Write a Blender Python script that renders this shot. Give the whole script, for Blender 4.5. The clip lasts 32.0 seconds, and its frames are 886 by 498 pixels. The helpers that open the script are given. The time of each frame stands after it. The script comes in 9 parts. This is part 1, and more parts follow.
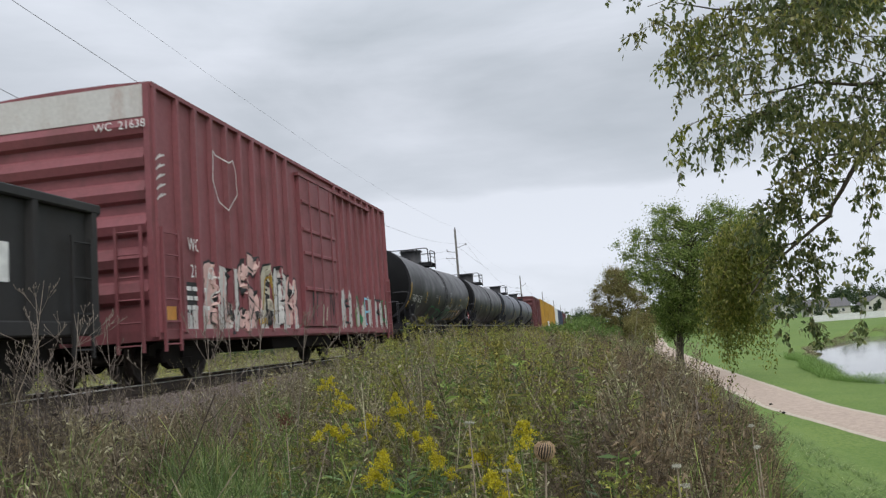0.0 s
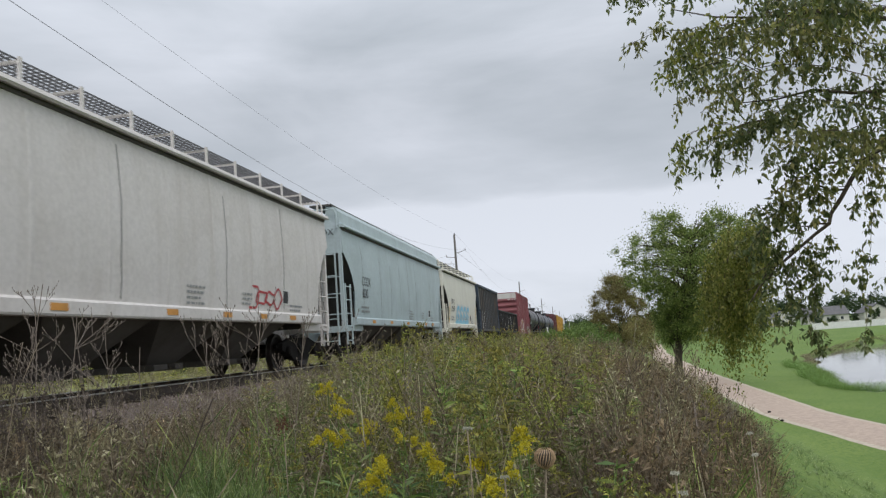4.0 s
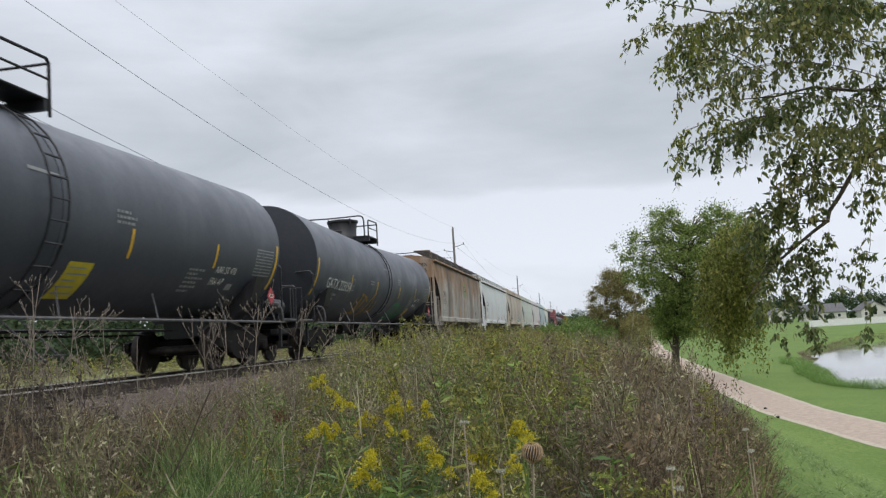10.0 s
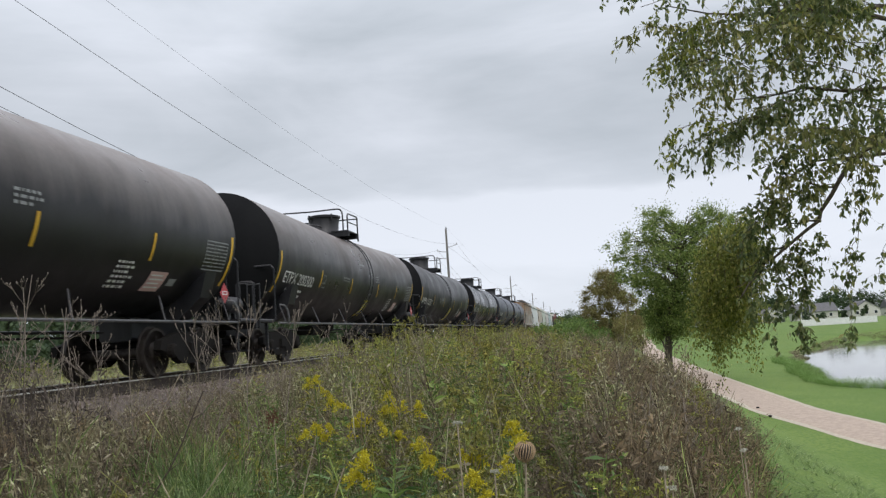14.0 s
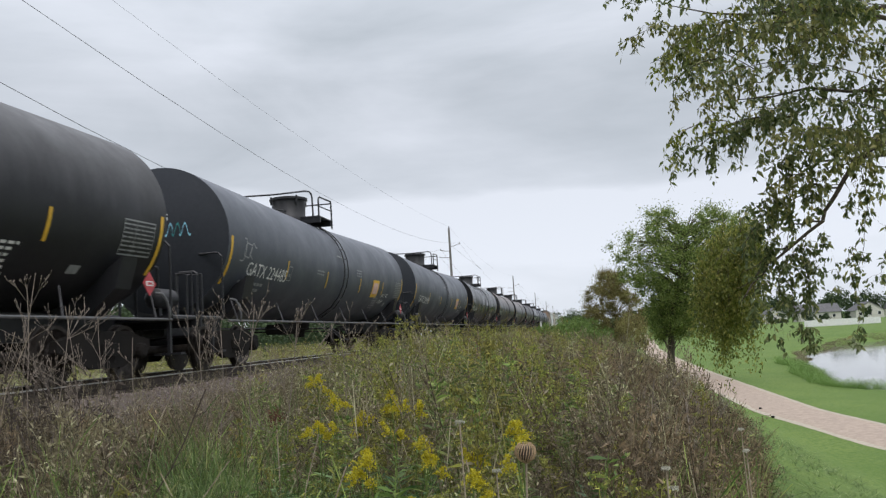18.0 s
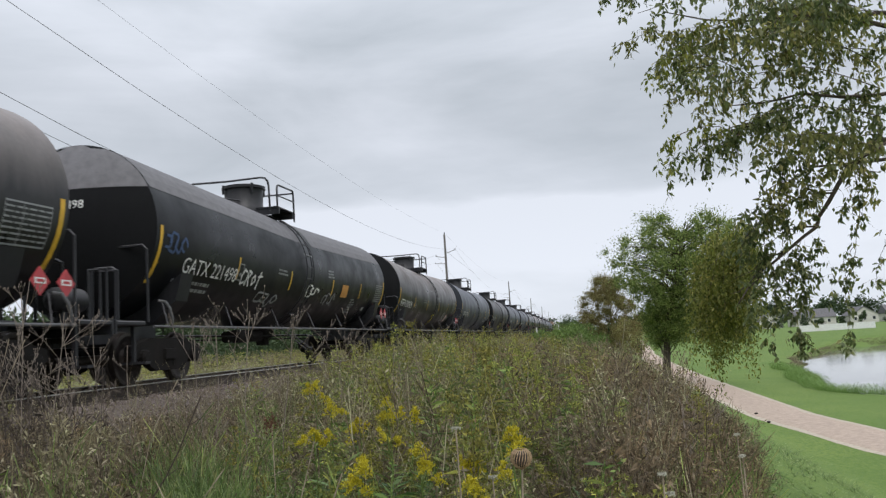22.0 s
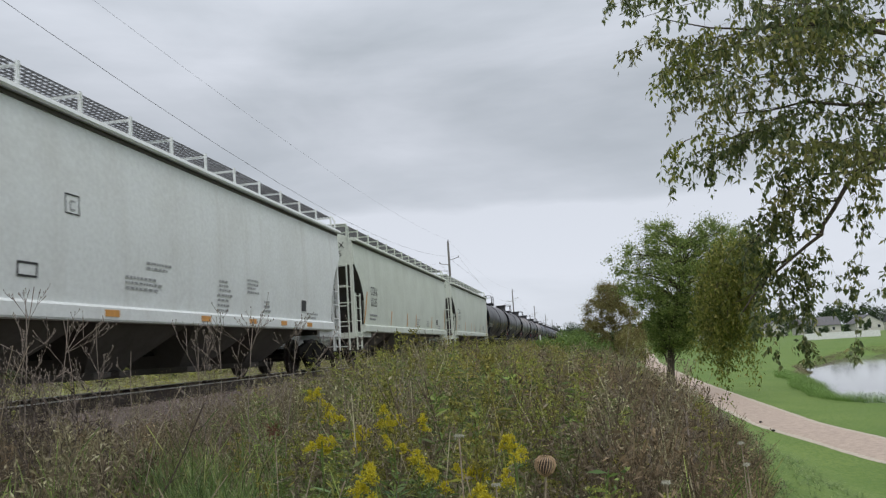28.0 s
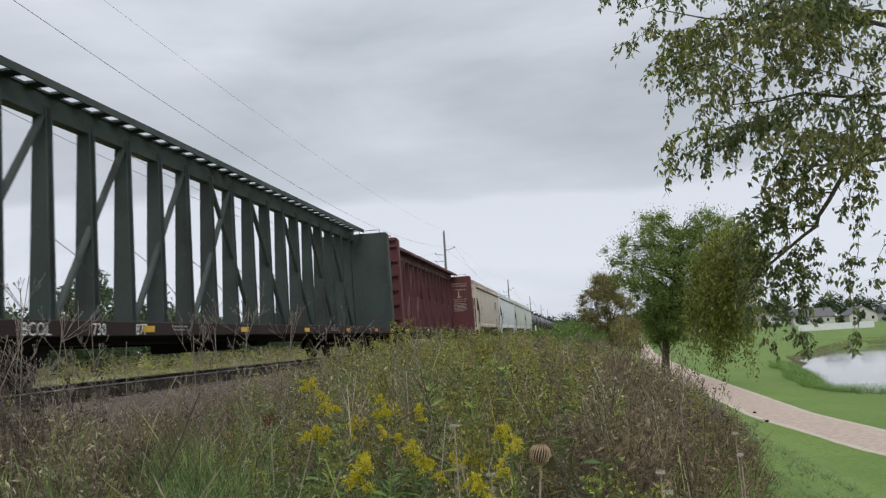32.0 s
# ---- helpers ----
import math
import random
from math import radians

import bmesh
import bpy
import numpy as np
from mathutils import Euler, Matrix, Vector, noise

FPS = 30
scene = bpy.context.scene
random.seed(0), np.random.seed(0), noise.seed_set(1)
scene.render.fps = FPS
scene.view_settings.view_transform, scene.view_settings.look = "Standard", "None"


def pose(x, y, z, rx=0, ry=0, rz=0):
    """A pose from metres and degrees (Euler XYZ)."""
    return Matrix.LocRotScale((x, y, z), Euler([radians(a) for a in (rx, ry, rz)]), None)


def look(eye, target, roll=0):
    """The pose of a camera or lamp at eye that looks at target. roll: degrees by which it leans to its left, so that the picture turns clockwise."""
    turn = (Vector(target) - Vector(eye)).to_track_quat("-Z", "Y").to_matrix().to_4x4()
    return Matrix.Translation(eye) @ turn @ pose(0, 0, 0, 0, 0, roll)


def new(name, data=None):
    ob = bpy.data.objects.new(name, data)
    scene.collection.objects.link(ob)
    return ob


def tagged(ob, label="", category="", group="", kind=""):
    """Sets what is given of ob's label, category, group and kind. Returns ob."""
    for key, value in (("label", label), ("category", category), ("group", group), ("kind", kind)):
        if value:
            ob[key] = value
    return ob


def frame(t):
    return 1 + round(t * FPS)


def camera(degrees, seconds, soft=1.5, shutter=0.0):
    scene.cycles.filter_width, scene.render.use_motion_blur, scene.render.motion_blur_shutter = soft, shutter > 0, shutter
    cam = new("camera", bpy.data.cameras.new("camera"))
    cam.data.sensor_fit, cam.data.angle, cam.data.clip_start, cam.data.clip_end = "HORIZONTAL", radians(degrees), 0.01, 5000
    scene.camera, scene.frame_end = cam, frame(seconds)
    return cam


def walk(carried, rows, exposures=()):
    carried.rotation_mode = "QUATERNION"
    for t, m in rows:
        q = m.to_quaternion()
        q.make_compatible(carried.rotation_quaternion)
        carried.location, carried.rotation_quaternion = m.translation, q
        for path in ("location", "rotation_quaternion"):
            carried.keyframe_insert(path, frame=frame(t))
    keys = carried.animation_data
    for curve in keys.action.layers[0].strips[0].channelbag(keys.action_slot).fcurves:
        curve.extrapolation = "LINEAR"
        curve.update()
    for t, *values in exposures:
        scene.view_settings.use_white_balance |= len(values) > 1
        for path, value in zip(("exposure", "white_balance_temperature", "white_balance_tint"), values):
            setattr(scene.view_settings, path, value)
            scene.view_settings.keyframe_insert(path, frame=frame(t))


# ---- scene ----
# Camera: a phone held still beside a railway embankment; it only sways in the hand.
# Rail top is z = 0, the track runs along +y at x = TRACK; the camera stands at the origin.
EYE = Vector((0.0, 0.0, 0.42))
TRACK = -8.42
SPEED = 17.84            # metres a second, away from the camera
SECONDS = 32.0
cam = camera(58.5, SECONDS, 1.3, 0.09)


def aim(yaw, pitch, roll):
    """Camera pose from yaw (left of +y), pitch (up) and roll in degrees."""
    a, b = radians(yaw), radians(pitch)
    ahead = Vector((-math.sin(a) * math.cos(b), math.cos(a) * math.cos(b), math.sin(b)))
    return look(EYE, EYE + ahead, roll)


walk(cam, [(t, aim(y, p, r)) for t, y, p, r in [
    (0, 9.86, 6.31, -4.44), (0.5, 9.82, 6.26, -4.33), (1, 9.78, 6.32, -4.40), (1.5, 9.82, 6.30, -4.23),
    (2, 9.87, 6.33, -4.10), (2.5, 9.71, 6.49, -4.08), (3, 9.62, 6.71, -4.07), (3.5, 9.68, 6.73, -4.07),
    (5.5, 9.97, 6.46, -4.12), (6, 9.78, 6.44, -4.08), (6.5, 9.69, 6.36, -3.97), (7, 9.69, 6.30, -4.01),
    (7.5, 9.74, 6.24, -3.76), (8, 9.66, 6.16, -3.73), (8.5, 9.62, 6.15, -3.82), (9, 9.68, 6.14, -3.80),
    (9.5, 9.77, 6.24, -3.72), (10, 9.69, 6.24, -3.56), (10.5, 9.66, 6.16, -3.59), (11, 9.58, 6.01, -3.65),
    (11.5, 9.57, 5.84, -3.66), (12, 9.56, 5.85, -3.76), (12.5, 9.58, 5.94, -3.67), (13, 9.44, 6.17, -3.65),
    (13.5, 9.21, 6.25, -3.74), (14, 9.19, 6.24, -3.73), (14.5, 9.33, 6.21, -3.71), (16.5, 9.08, 6.43, -3.64),
    (17, 9.19, 6.39, -3.63), (17.5, 9.35, 6.26, -3.65), (18, 9.40, 6.20, -3.49), (18.5, 9.25, 6.18, -3.63),
    (19, 9.25, 6.08, -3.73), (19.5, 9.29, 6.01, -3.80), (20, 9.40, 6.01, -3.65), (20.5, 9.39, 6.19, -3.59),
    (21, 9.19, 6.39, -3.63), (21.5, 9.06, 6.54, -3.62), (22, 9.05, 6.62, -3.68), (22.5, 9.18, 6.63, -3.64),
    (23, 9.27, 6.71, -3.44), (23.5, 9.25, 6.82, -3.12), (24, 9.29, 7.03, -3.27), (24.5, 9.39, 7.19, -3.35),
    (25, 9.61, 7.25, -3.40), (25.5, 9.77, 7.23, -3.54), (27.5, 9.40, 7.26, -3.52), (28, 9.28, 7.16, -3.54),
    (28.5, 9.10, 7.02, -3.45), (29, 9.05, 6.96, -3.59), (29.5, 9.03, 6.83, -3.55), (30, 9.15, 6.65, -3.58),
    (30.5, 9.23, 6.43, -3.37), (31, 9.17, 6.33, -3.33), (31.5, 9.07, 6.33, -3.34), (32, 9.02, 6.45, -3.42),
]], [(0, 0.05), (1.0, 0.03), (2.0, -0.01), (3.5, -0.04), (6.0, 0.0), (8.0, 0.01), (9.5, 0.06), (11.0, 0.09), (24.5, 0.08), (26.5, -0.03), (28.0, -0.09), (29.0, -0.05), (30.5, -0.03), (32.0, -0.06)])

# ---- light: an overcast sky, brighter overhead, with a soft broad sun behind the cloud ----
world = bpy.data.worlds.new("overcast_sky")
scene.world = world
world.use_nodes = True
wn, wl = world.node_tree.nodes, world.node_tree.links
wn.clear()
w_out = wn.new("ShaderNodeOutputWorld")
w_bg = wn.new("ShaderNodeBackground")
w_sky = wn.new("ShaderNodeTexSky")
w_sky.sky_type, w_sky.sun_disc = "NISHITA", False
w_sky.sun_elevation, w_sky.sun_rotation = radians(48), radians(200)
w_tc = wn.new("ShaderNodeTexCoord")
w_sep = wn.new("ShaderNodeSeparateXYZ")
w_map = wn.new("ShaderNodeMapping")
w_map.inputs["Scale"].default_value = (1.0, 1.0, 3.2)
w_n1 = wn.new("ShaderNodeTexNoise")
w_n1.inputs["Scale"].default_value, w_n1.inputs["Detail"].default_value = 1.7, 7.0
w_n1.inputs["Roughness"].default_value, w_n1.inputs["Distortion"].default_value = 0.52, 0.5
w_r1 = wn.new("ShaderNodeValToRGB")
w_r1.color_ramp.elements[0].position, w_r1.color_ramp.elements[0].color = 0.33, (0.455, 0.500, 0.555, 1)
w_r1.color_ramp.elements[1].position, w_r1.color_ramp.elements[1].color = 0.66, (0.745, 0.785, 0.868, 1)
w_up = wn.new("ShaderNodeMapRange")
w_up.inputs["From Min"].default_value, w_up.inputs["From Max"].default_value = 0.30, 1.0
w_up.inputs["To Min"].default_value, w_up.inputs["To Max"].default_value = 1.0, 1.9
w_cl = wn.new("ShaderNodeMix")
w_cl.data_type, w_cl.blend_type = "RGBA", "MULTIPLY"
w_cl.inputs[0].default_value = 1.0
w_sc = wn.new("ShaderNodeMix")
w_sc.data_type, w_sc.blend_type = "RGBA", "MIX"
w_sc.inputs[0].default_value = 0.97
w_dim = wn.new("ShaderNodeMix")
w_dim.data_type, w_dim.blend_type = "RGBA", "MULTIPLY"
w_dim.inputs[0].default_value = 1.0
w_dim.inputs[7].default_value = (0.1, 0.1, 0.1, 1)
wl.new(w_tc.outputs["Generated"], w_map.inputs["Vector"])
wl.new(w_map.outputs["Vector"], w_n1.inputs["Vector"])
wl.new(w_tc.outputs["Generated"], w_sep.inputs[0])
# the cloud lies in layers: a darker sheet with a ragged, slanting lower edge over a bright gap above the horizon
w_n2 = wn.new("ShaderNodeTexNoise")
w_n2.inputs["Scale"].default_value, w_n2.inputs["Detail"].default_value, w_n2.inputs["Roughness"].default_value = 2.6, 5.0, 0.5
w_edge = wn.new("ShaderNodeMath")
w_edge.operation = "MULTIPLY_ADD"
w_edge.inputs[1].default_value = 0.16
w_off = wn.new("ShaderNodeMath")
w_off.operation = "ADD"
w_off.inputs[1].default_value = -0.085
w_layer = wn.new("ShaderNodeValToRGB")
while len(w_layer.color_ramp.elements) < 6:
    w_layer.color_ramp.elements.new(0.5)
for el, (at, g) in zip(w_layer.color_ramp.elements, ((0.0, 0.62), (0.115, 0.64), (0.150, 0.66), (0.185, 0.40), (0.26, 0.42), (0.36, 0.52))):
    el.position, el.color = at, (g, g, g, 1)
w_layer.color_ramp.interpolation = "EASE"
w_half = wn.new("ShaderNodeMath")
w_half.operation = "MULTIPLY_ADD"
w_half.inputs[1].default_value = 0.85
w_shift = wn.new("ShaderNodeMath")
w_shift.operation = "MULTIPLY_ADD"
w_shift.inputs[1].default_value, w_shift.inputs[2].default_value = 0.75, -0.30
wl.new(w_map.outputs["Vector"], w_n2.inputs["Vector"])
wl.new(w_sep.outputs["Z"], w_off.inputs[0])
wl.new(w_n2.outputs["Fac"], w_edge.inputs[0])
wl.new(w_off.outputs[0], w_edge.inputs[2])
wl.new(w_edge.outputs[0], w_layer.inputs["Fac"])
wl.new(w_layer.outputs["Color"], w_shift.inputs[0])
w_flat = wn.new("ShaderNodeMapping")
w_flat.inputs["Scale"].default_value = (1.3, 1.3, 9.0)
w_n3 = wn.new("ShaderNodeTexNoise")
w_n3.inputs["Scale"].default_value, w_n3.inputs["Detail"].default_value, w_n3.inputs["Roughness"].default_value = 1.8, 6.0, 0.55
w_n3.inputs["Distortion"].default_value = 0.4
w_band = wn.new("ShaderNodeMath")
w_band.operation = "MULTIPLY_ADD"
w_band.inputs[1].default_value, w_band.inputs[2].default_value = 0.26, -0.13
w_sum = wn.new("ShaderNodeMath")
w_sum.operation = "ADD"
wl.new(w_tc.outputs["Generated"], w_flat.inputs["Vector"])
wl.new(w_flat.outputs["Vector"], w_n3.inputs["Vector"])
wl.new(w_n3.outputs["Fac"], w_band.inputs[0])
wl.new(w_band.outputs[0], w_sum.inputs[0])
wl.new(w_n1.outputs["Fac"], w_sum.inputs[1])
wl.new(w_sum.outputs[0], w_half.inputs[0])
wl.new(w_shift.outputs[0], w_half.inputs[2])
wl.new(w_half.outputs[0], w_r1.inputs["Fac"])
wl.new(w_sep.outputs["Z"], w_up.inputs["Value"])
w_low = wn.new("ShaderNodeMapRange")          # thinner, brighter cloud towards the horizon
w_low.inputs["From Min"].default_value, w_low.inputs["From Max"].default_value = 0.05, 0.24
w_low.inputs["To Min"].default_value, w_low.inputs["To Max"].default_value = 1.06, 0.97
w_mul = wn.new("ShaderNodeMath")
w_mul.operation = "MULTIPLY"
wl.new(w_sep.outputs["Z"], w_low.inputs["Value"])
wl.new(w_up.outputs["Result"], w_mul.inputs[0])
wl.new(w_low.outputs["Result"], w_mul.inputs[1])
wl.new(w_r1.outputs["Color"], w_cl.inputs[6])
wl.new(w_mul.outputs[0], w_cl.inputs[7])
wl.new(w_sky.outputs["Color"], w_dim.inputs[6])
wl.new(w_dim.outputs[2], w_sc.inputs[6])
wl.new(w_cl.outputs[2], w_sc.inputs[7])
wl.new(w_sc.outputs[2], w_bg.inputs["Color"])
wl.new(w_bg.outputs["Background"], w_out.inputs["Surface"])
w_bg.inputs["Strength"].default_value = 1.0

sun = new("sun", bpy.data.lights.new("sun", "SUN"))
sun.data.energy, sun.data.angle, sun.data.color = 1.4, radians(30), (1.0, 0.97, 0.93)
sun.matrix_world = look((0, 0, 60), (-22, 40, 0))
scene.view_settings.exposure = 0.0


# ---- materials ----
def nodes_of(name, rough=0.6, metal=0.0):
    m = bpy.data.materials.new(name)
    m.use_nodes = True
    n, l = m.node_tree.nodes, m.node_tree.links
    b = n["Principled BSDF"]
    b.inputs["Roughness"].default_value, b.inputs["Metallic"].default_value = rough, metal
    return m, n, l, b


def noise_node(n, l, vec, scale, detail=4.0, rough=0.55, stretch=(1, 1, 1)):
    mp = n.new("ShaderNodeMapping")
    mp.inputs["Scale"].default_value = stretch
    l.new(vec, mp.inputs["Vector"])
    t = n.new("ShaderNodeTexNoise")
    t.inputs["Scale"].default_value, t.inputs["Detail"].default_value, t.inputs["Roughness"].default_value = scale, detail, rough
    l.new(mp.outputs["Vector"], t.inputs["Vector"])
    return t.outputs["Fac"]


def ramp_node(n, l, fac, a, b, ca=(0, 0, 0, 1), cb=(1, 1, 1, 1)):
    r = n.new("ShaderNodeValToRGB")
    e = r.color_ramp.elements
    e[0].position, e[0].color, e[1].position, e[1].color = a, ca, b, cb
    l.new(fac, r.inputs["Fac"])
    return r.outputs["Color"]


def mix_node(n, l, fac, a, b, kind="MIX"):
    x = n.new("ShaderNodeMix")
    x.data_type, x.blend_type = "RGBA", kind
    for socket, value in ((x.inputs[0], fac), (x.inputs[6], a), (x.inputs[7], b)):
        if isinstance(value, (int, float)):
            socket.default_value = value
        elif isinstance(value, tuple):
            socket.default_value = (*value[:3], 1)
        else:
            l.new(value, socket)
    return x.outputs[2]


def bump_node(n, l, b, height, strength=0.3, distance=0.02):
    u = n.new("ShaderNodeBump")
    u.inputs["Strength"].default_value, u.inputs["Distance"].default_value = strength, distance
    l.new(height, u.inputs["Height"])
    l.new(u.outputs["Normal"], b.inputs["Normal"])


def object_vec(n, l, spread=40.0):
    """Object coordinates, shifted at random from object to object."""
    tc, oi = n.new("ShaderNodeTexCoord"), n.new("ShaderNodeObjectInfo")
    mul = n.new("ShaderNodeMath")
    mul.operation = "MULTIPLY"
    mul.inputs[1].default_value = spread
    l.new(oi.outputs["Random"], mul.inputs[0])
    add = n.new("ShaderNodeVectorMath")
    l.new(tc.outputs["Object"], add.inputs[0])
    l.new(mul.outputs[0], add.inputs[1])
    return add.outputs[0]


def paint(name, col, dirt=(0.09, 0.075, 0.06), amount=0.45, rough=0.55, rust=None, rust_from=0.55, dust_sheen=None, gloss=0.5, soot=0.0, rust_up=0.0):
    """Weathered car paint: downward streaks of grime, blotches, and rust where given."""
    m, n, l, b = nodes_of(name, rough)
    b.inputs["Specular IOR Level"].default_value = gloss
    vec = object_vec(n, l)
    streak = noise_node(n, l, vec, 1.0, 5, 0.6, (2.2, 2.2, 0.16))
    blotch = noise_node(n, l, vec, 0.9, 6, 0.62)
    fine = noise_node(n, l, vec, 14.0, 3, 0.6)
    c = mix_node(n, l, ramp_node(n, l, streak, 0.50, 0.78), col, tuple(0.55 * a + 0.45 * d for a, d in zip(col, dirt)))
    f = n.new("ShaderNodeMath")
    f.operation = "MULTIPLY"
    l.new(ramp_node(n, l, blotch, 0.45, 0.75), f.inputs[0])
    f.inputs[1].default_value = amount
    c = mix_node(n, l, f.outputs[0], c, dirt)
    if rust:
        rn = noise_node(n, l, vec, 1.3, 7, 0.68, (0.8, 0.8, 0.45))
        if rust_up:
            # the rust runs down from the roof's edge
            tc, sep = n.new("ShaderNodeTexCoord"), n.new("ShaderNodeSeparateXYZ")
            l.new(tc.outputs["Object"], sep.inputs[0])
            hi = n.new("ShaderNodeMapRange")
            hi.inputs["From Min"].default_value, hi.inputs["From Max"].default_value = 1.4, 3.6
            hi.inputs["To Min"].default_value, hi.inputs["To Max"].default_value = -rust_up, rust_up
            l.new(sep.outputs["Z"], hi.inputs["Value"])
            ad = n.new("ShaderNodeMath")
            l.new(rn, ad.inputs[0])
            l.new(hi.outputs["Result"], ad.inputs[1])
            rn = ad.outputs[0]
        c = mix_node(n, l, ramp_node(n, l, rn, rust_from, rust_from + 0.22), c, rust)
    if soot:
        # soft dark runs from the roof hatches
        run = noise_node(n, l, vec, 0.62, 4, 0.6, (0.0, 1.0, 0.10))
        k = n.new("ShaderNodeMath")
        k.operation = "MULTIPLY"
        l.new(ramp_node(n, l, run, 0.46, 0.66), k.inputs[0])
        k.inputs[1].default_value = soot
        c = mix_node(n, l, k.outputs[0], c, (0.085, 0.068, 0.055))
    if dust_sheen:
        # faces turned up go paler, with a ragged lower edge: dust plus painted sheen
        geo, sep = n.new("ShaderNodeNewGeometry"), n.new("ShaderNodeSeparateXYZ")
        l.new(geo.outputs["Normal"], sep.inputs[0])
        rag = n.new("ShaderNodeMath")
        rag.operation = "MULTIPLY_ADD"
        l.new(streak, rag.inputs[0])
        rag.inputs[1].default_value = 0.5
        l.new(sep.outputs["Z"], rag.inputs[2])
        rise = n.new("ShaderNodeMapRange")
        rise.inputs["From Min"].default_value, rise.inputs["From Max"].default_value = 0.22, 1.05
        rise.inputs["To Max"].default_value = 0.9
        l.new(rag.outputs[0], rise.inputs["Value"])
        c = mix_node(n, l, rise.outputs["Result"], c, dust_sheen)
    c = mix_node(n, l, 0.22, c, ramp_node(n, l, fine, 0.3, 0.7, (0.55, 0.55, 0.55, 1), (1.25, 1.25, 1.25, 1)), "MULTIPLY")
    l.new(c, b.inputs["Base Color"])
    rr = ramp_node(n, l, blotch, 0.3, 0.8, (rough - 0.12,) * 3 + (1,), (min(1, rough + 0.25),) * 3 + (1,))
    l.new(rr, b.inputs["Roughness"])
    bump_node(n, l, b, blotch, 0.10, 0.02)
    return m


def grainy(name, a, b_col, scale=8.0, rough=0.9, bump=0.4, stretch=(1, 1, 1), metal=0.0, lo=0.35, hi=0.65, dist=0.02):
    m, n, l, b = nodes_of(name, rough, metal)
    vec = object_vec(n, l, 10.0)
    big, small = noise_node(n, l, vec, scale * 0.18, 4, 0.6, stretch), noise_node(n, l, vec, scale, 5, 0.65, stretch)
    c = mix_node(n, l, ramp_node(n, l, small, lo, hi), a, b_col)
    c = mix_node(n, l, 0.5, c, ramp_node(n, l, big, 0.3, 0.7, (0.6, 0.6, 0.6, 1), (1.3, 1.3, 1.3, 1)), "MULTIPLY")
    l.new(c, b.inputs["Base Color"])
    bump_node(n, l, b, small, bump, dist)
    return m


def leafy(name, a, b_col, c_col=None, rough=0.6, glow=0.35, patch=None):
    """Leaves: colour varies from leaf to leaf; light passes through them."""
    m, n, l, b = nodes_of(name, rough)
    geo = n.new("ShaderNodeNewGeometry")
    r = n.new("ShaderNodeValToRGB")
    e = r.color_ramp.elements
    e[0].position, e[0].color, e[1].position, e[1].color = 0.0, (*a, 1), 0.75, (*b_col, 1)
    if c_col:
        k = e.new(1.0)
        k.color = (*c_col, 1)
    l.new(geo.outputs["Random Per Island"], r.inputs["Fac"])
    c = r.outputs["Color"]
    if patch:
        # plants of one kind stand together, riper here and fresher there
        tc = n.new("ShaderNodeTexCoord")
        f = noise_node(n, l, tc.outputs["Object"], 1.6, 4, 0.65, (1, 0.7, 0.7))
        c = mix_node(n, l, ramp_node(n, l, f, 0.42, 0.60), mix_node(n, l, 1.0, c, (0.74, 0.74, 0.74), "MULTIPLY"), mix_node(n, l, 1.0, c, tuple(1.18 * q for q in patch), "MULTIPLY"))
    l.new(c, b.inputs["Base Color"])
    tr = n.new("ShaderNodeBsdfTranslucent")
    l.new(c, tr.inputs["Color"])
    mx = n.new("ShaderNodeMixShader")
    mx.inputs[0].default_value = glow
    l.new(b.outputs[0], mx.inputs[1])
    l.new(tr.outputs[0], mx.inputs[2])
    l.new(mx.outputs[0], n["Material Output"].inputs["Surface"])
    return m


def plain(name, col, rough=0.6, metal=0.0):
    m, n, l, b = nodes_of(name, rough, metal)
    f = noise_node(n, l, object_vec(n, l), 6.0, 5, 0.65)
    l.new(mix_node(n, l, ramp_node(n, l, f, 0.35, 0.75), tuple(c * 1.08 for c in col), tuple(c * 0.72 for c in col)), b.inputs["Base Color"])
    return m


M = {}
# The pale tone of the tank tops joins dust and a painted sky sheen.
M["tank_black"] = paint("tank_black", (0.0175, 0.0180, 0.0210), (0.028, 0.028, 0.031), 0.3, 0.42, dust_sheen=(0.120, 0.115, 0.120), gloss=0.26)
M["tank_dusty"] = paint("tank_dusty", (0.066, 0.074, 0.092), (0.084, 0.091, 0.107), 0.35, 0.46, dust_sheen=(0.160, 0.168, 0.195), gloss=0.3)
M["tank_brown"] = paint("tank_brown", (0.0170, 0.0170, 0.0185), (0.034, 0.031, 0.031), 0.35, 0.36, dust_sheen=(0.245, 0.208, 0.196), gloss=0.34)
M["tank_gloss"] = paint("tank_gloss", (0.012, 0.013, 0.016), (0.020, 0.020, 0.022), 0.25, 0.27, dust_sheen=(0.050, 0.052, 0.062), gloss=0.36)
# Tank heads: shell paints without dust, darkened because the ends get less light.
M["head_black_shaded"] = paint("head_black_shaded", (0.0085, 0.0088, 0.0098), (0.014, 0.014, 0.015), 0.3, 0.72, gloss=0.12)
M["head_dusty_shaded"] = paint("head_dusty_shaded", (0.030, 0.033, 0.040), (0.040, 0.043, 0.050), 0.3, 0.68, gloss=0.15)
M["flaking_white"] = paint("flaking_white", (0.60, 0.585, 0.56), (0.44, 0.38, 0.34), 0.5, 0.7, (0.33, 0.15, 0.11), 0.56)
M["panel_blue"] = paint("panel_blue", (0.115, 0.185, 0.265), (0.085, 0.085, 0.080), 0.6, 0.7, (0.125, 0.085, 0.052), 0.52)
